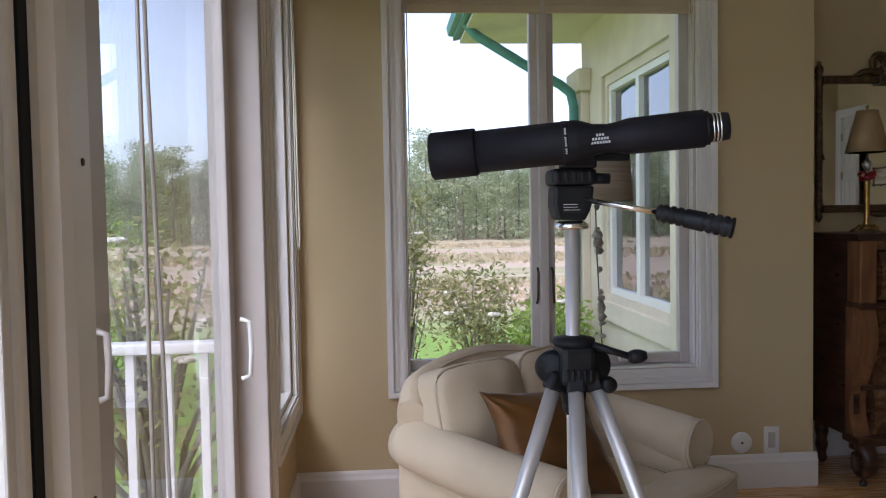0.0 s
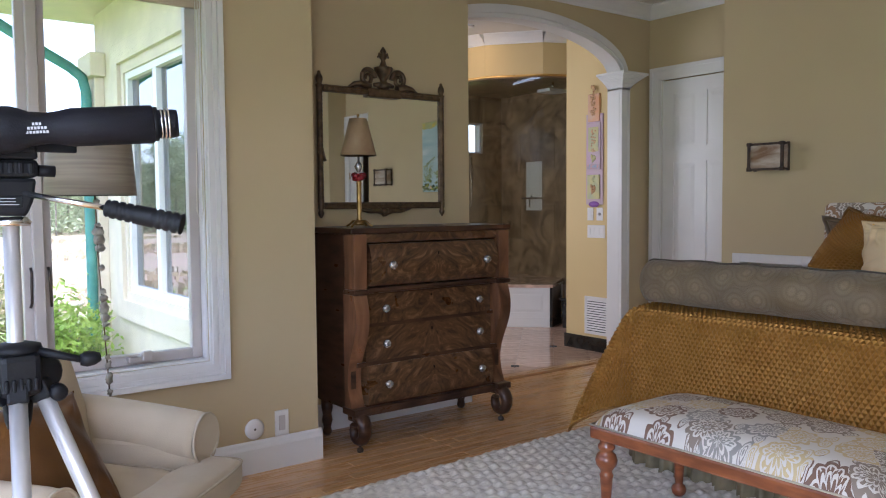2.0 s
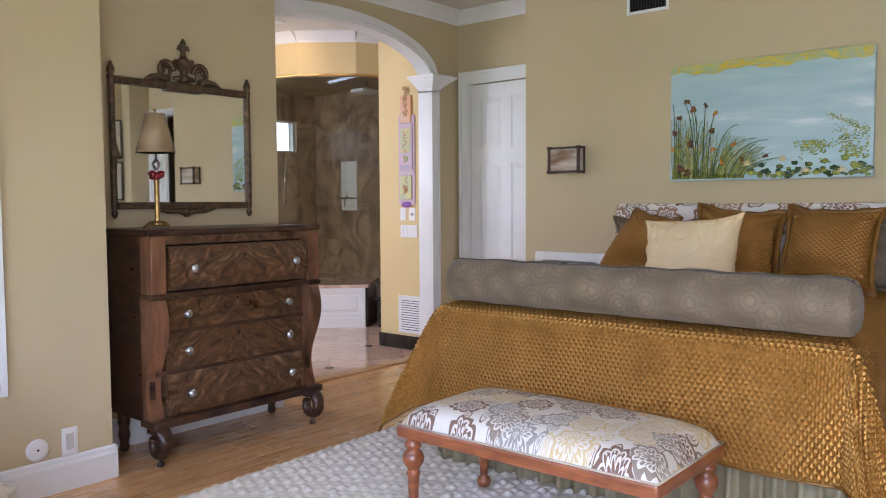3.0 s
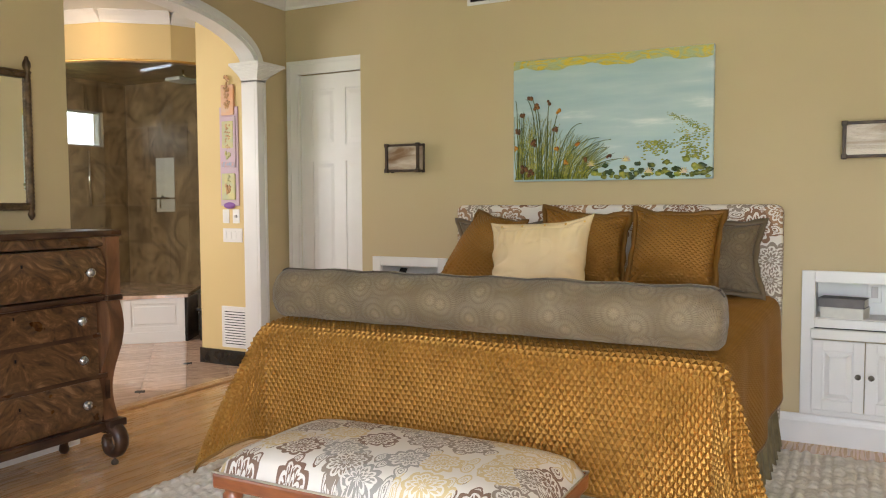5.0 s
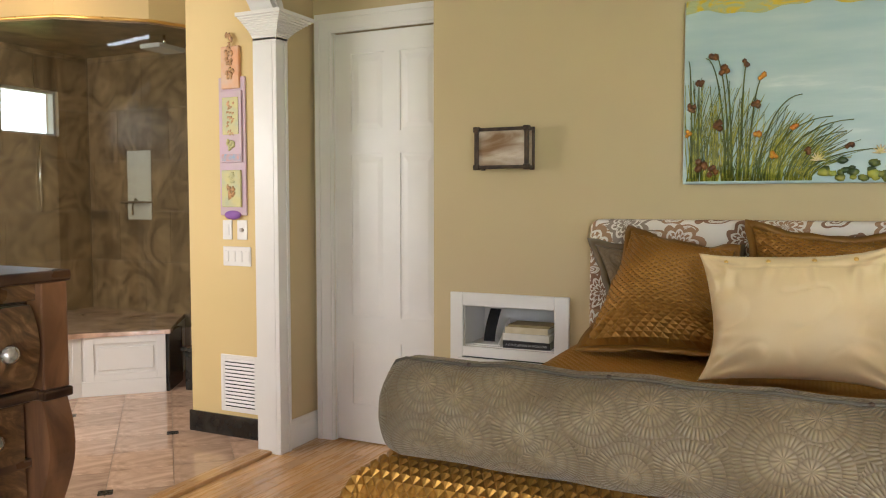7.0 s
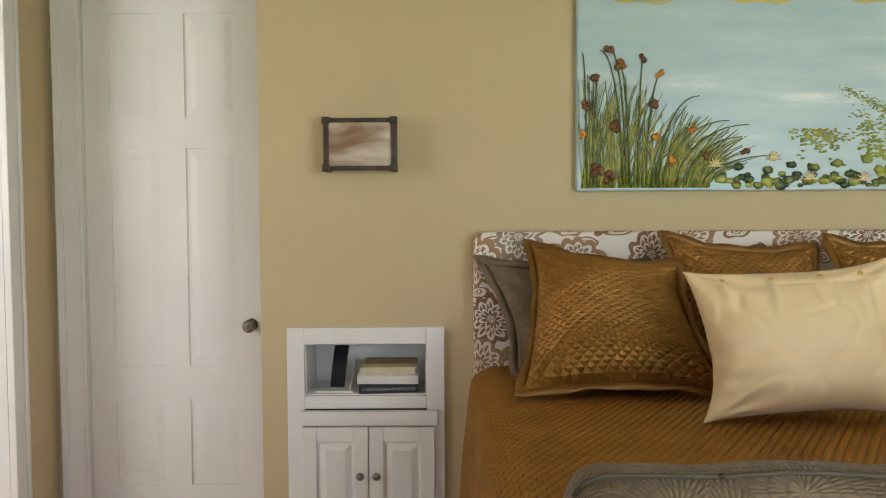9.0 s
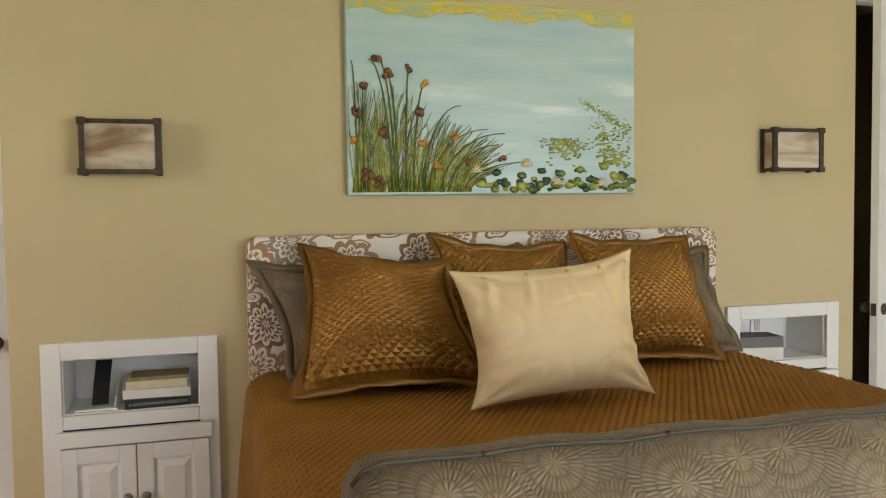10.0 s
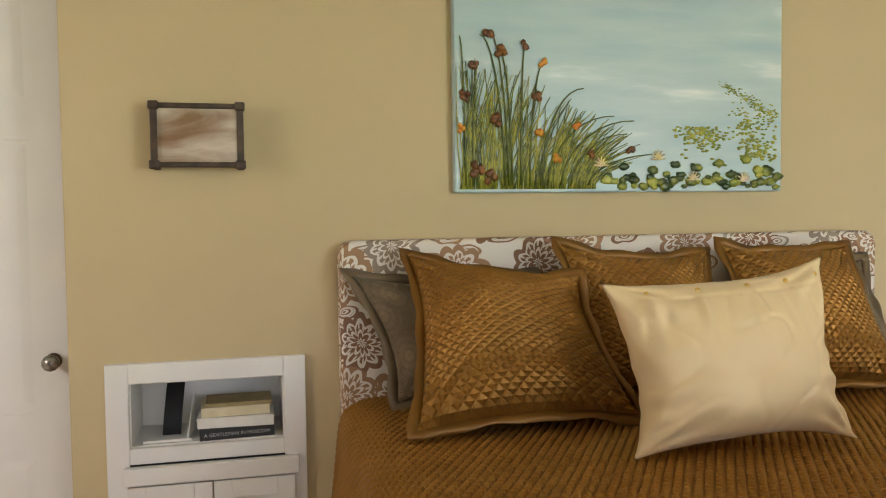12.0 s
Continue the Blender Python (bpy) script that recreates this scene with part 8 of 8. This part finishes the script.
# pines at the far side of the marsh
PINES = []
for v_ in range(4):
    rg = random.Random(40 + v_)
    at = Vector((0, 0, 0))
    pine = thing("pine_tree", (0, 0, 0), "tall slender pine at the marsh's edge", "tree", "pines across the marsh")
    H_ = 7.9 + 0.5 * v_
    part("trunk", T([(0, 0, 0), (0.1, 0, H_ * 0.5), (0.0, 0.1, H_ * 0.97)], [0.11, 0.085, 0.03], 6), BARK, pine)
    cr3 = bmesh.new()
    for k in range(34):
        h = H_ * (0.42 + 0.58 * rg.random())
        a, r = rg.uniform(0, 6.28), (0.4 + 1.5 * rg.random()) * (1.1 - 0.5 * (h / H_ - 0.5))
        leaves(cr3, (r * math.cos(a), r * math.sin(a), h), 56, (0.8, 0.8, 0.42), 0.31, rg)
    part("crown", cr3, NEEDLE_HAZED, pine, "tufted needle crown")
    PINES.append(pine)
rg = random.Random(77)
spots = []
for k in range(190):
    x = -95 + k * 0.71 + rg.uniform(-0.8, 0.8)
    spots.append((x, 72 + rg.uniform(0, 16) - 0.06 * abs(x), rg.uniform(0.70, 1.15)))
for k, (x, y, s) in enumerate(spots):
    src = PINES[k % 4]
    if k < 4:
        src.matrix_world = pose(x, y, GZ, 0, 0, rg.uniform(0, 360)) @ Matrix.Diagonal((s, s, s, 1))
    else:
        o = copy_thing(src, pose(x, y, GZ, 0, 0, rg.uniform(0, 360)))
        o.scale = (s, s, s)
und = bmesh.new()
for k in range(2500):
    x = rg.uniform(-100, 40)
    leaves(und, (x, 71 + rg.uniform(0, 18), GZ + 0.2 + 4.2 * rg.random() ** 1.5), 24, (2.2, 1.5, 1.0), 0.42, rg)
for k in range(2600):
    x = rg.uniform(-120, 42)
    leaves(und, (x, 92 + rg.uniform(0, 18), GZ + 0.3 + 5.6 * rg.random()), 20, (2.6, 2.0, 1.3), 0.8, rg)
wo = tagged(part("undergrowth", und, NEEDLE_HAZED, None), "green undergrowth below the pines, haze put into its colour", "woods", "", "stuff")
rds = bmesh.new()
for k in range(9000):
    x, y = rg.uniform(-16, 16), rg.uniform(17, 62)
    if math.sin(y * 0.33 + x * 0.05) < 0.15:
        continue
    hgt = rg.uniform(0.10, 0.24)
    a = rg.uniform(0, 3.14)
    dx, dy = 0.09 * math.cos(a), 0.09 * math.sin(a)
    rds.faces.new([rds.verts.new(p) for p in ((x - dx, y - dy, GZ), (x + dx, y + dy, GZ), (x + dx * 1.4, y + dy, GZ + hgt), (x - dx * 0.6, y - dy, GZ + hgt * 0.8))])
tagged(part("marsh_grass", rds, mat("dry_marsh_grass", (0.44, 0.35, 0.23), 0.9, second=(0.33, 0.28, 0.16), scale=0.3), None), "dry tan marsh grass tussocks", "grass", "", "stuff")

# the house's other wing
wing = thing("house_wing", (2.45, 6.8, GZ), "cream stucco wing of the house with teal copper gutter", "house")
WY = (6.42, 8.25, 0.50, 2.70)
ww = bmesh.new()
box(ww, 2.40, 2.55, 4.6, WY[0], GZ, 3.46)
box(ww, 2.40, 2.55, WY[1], 9.3, GZ, 3.46)
box(ww, 2.40, 2.55, WY[0], WY[1], GZ, WY[2])
box(ww, 2.40, 2.55, WY[0], WY[1], WY[3], 3.46)
box(ww, 2.55, 2.88, 9.2, 9.3, GZ, 3.46)
part("wall", ww, STUCCO, wing)
wt = bmesh.new()
sash(wt, WY[0] - 0.28, WY[1] + 0.28, WY[2] - 0.28, WY[3] + 0.30, 2.36, 2.40, 0.20, "x")
part("window_surround", wt, STUCCO, wing, "stucco band round the window")
wf = bmesh.new()
sash(wf, WY[0], WY[1], WY[2], WY[3], 2.42, 2.50, 0.07, "x")
wmid = (WY[0] + WY[1]) / 2
box(wf, 2.42, 2.50, wmid - 0.05, wmid + 0.05, WY[2] + 0.07, WY[3] - 0.07, 0.004)
wwin = part("window", wf, WHITE, wing, "white double window")
for a, b in ((WY[0] + 0.07, wmid - 0.05), (wmid + 0.05, WY[1] - 0.07)):
    pz = part("pane", B(2.47, 2.474, a, b, WY[2] + 0.07, WY[3] - 0.07), glass("reflecting_glass", (0.5, 0.55, 0.6), 0.5), wwin, "glass reflecting sky and trees")
# added sheet behind the panes; its dark colour stands in for the unlit room
part("dim_room_sheet", B(2.553, 2.56, WY[0] - 0.1, WY[1] + 0.1, WY[2] - 0.1, WY[3] + 0.1), GREYCOV, wing)
pil = bmesh.new()
box(pil, 2.30, 2.40, 8.95, 9.34, GZ, 2.75, 0.01)
box(pil, 2.24, 2.40, 8.87, 9.42, 2.75, 3.0, 0.015)
part("corner_pilaster", pil, STUCCO, wing, "stucco corner pilaster with a cap")
rf = bmesh.new()
box(rf, 1.0, 2.9, YN + 1.2, 9.75, 3.46, 3.50)
part("soffit", rf, STUCCO, wing, "cream boarded soffit")
prf = PR([(0.96, YN + 1.2, 3.505), (3.2, YN + 1.2, 4.4), (3.2, YN + 1.2, 4.5), (0.92, YN + 1.2, 3.68), (0.92, YN + 1.2, 3.505)], (0, 9.8 - YN - 1.2, 0))
part("roof", prf, TEAL, wing, "weathered metal roof edge")
part("gutter", PR([(0.86, YN + 1.2, 3.56), (1.0, YN + 1.2, 3.54), (1.0, YN + 1.2, 3.66), (0.84, YN + 1.2, 3.66)], (0, 9.8 - YN - 1.2, 0)), TEAL, wing, "verdigris copper gutter")
part("downspout", T([(0.98, 9.0, 3.72), (1.0, 9.0, 3.52), (1.10, 9.0, 3.40), (1.72, 9.02, 3.03), (2.08, 9.04, 2.84), (2.20, 9.04, 2.74), (2.235, 9.04, 2.58), (2.235, 9.04, 0.8), (2.235, 9.04, GZ)], 0.055, 12), TEAL, wing, "verdigris copper downspout")

# deck and its rail
deck = thing("deck", (-1.8, 2.5, GZ), "white-railed wooden deck outside the sliding doors", "deck")
part("platform", B(-3.6, XW - 0.20, -1.5, 3.08, -0.20, -0.05, 0.004), mat("deck_boards", (0.42, 0.39, 0.35), 0.8, second=(0.34, 0.31, 0.28), scale=3, stretch=(1, 12, 1), bump=0.2), deck)
for x in (-3.5, -2.0, -0.8):
    part("support_post", B(x - 0.06, x + 0.06, 2.85, 2.97, GZ, -0.20), WHITE, deck)
part("top_rail", B(-3.6, XW - 0.20, 2.99, 3.07, 0.862, 0.904, 0.008), WHITE, deck, "white top rail")
part("bottom_rail", B(-3.6, XW - 0.20, 3.00, 3.06, 0.02, 0.07, 0.006), WHITE, deck)
for k in range(21):
    x = -0.678 - 0.136 * k
    part("baluster", B(x - 0.016, x + 0.016, 3.012, 3.044, 0.07, 0.862), WHITE, deck)
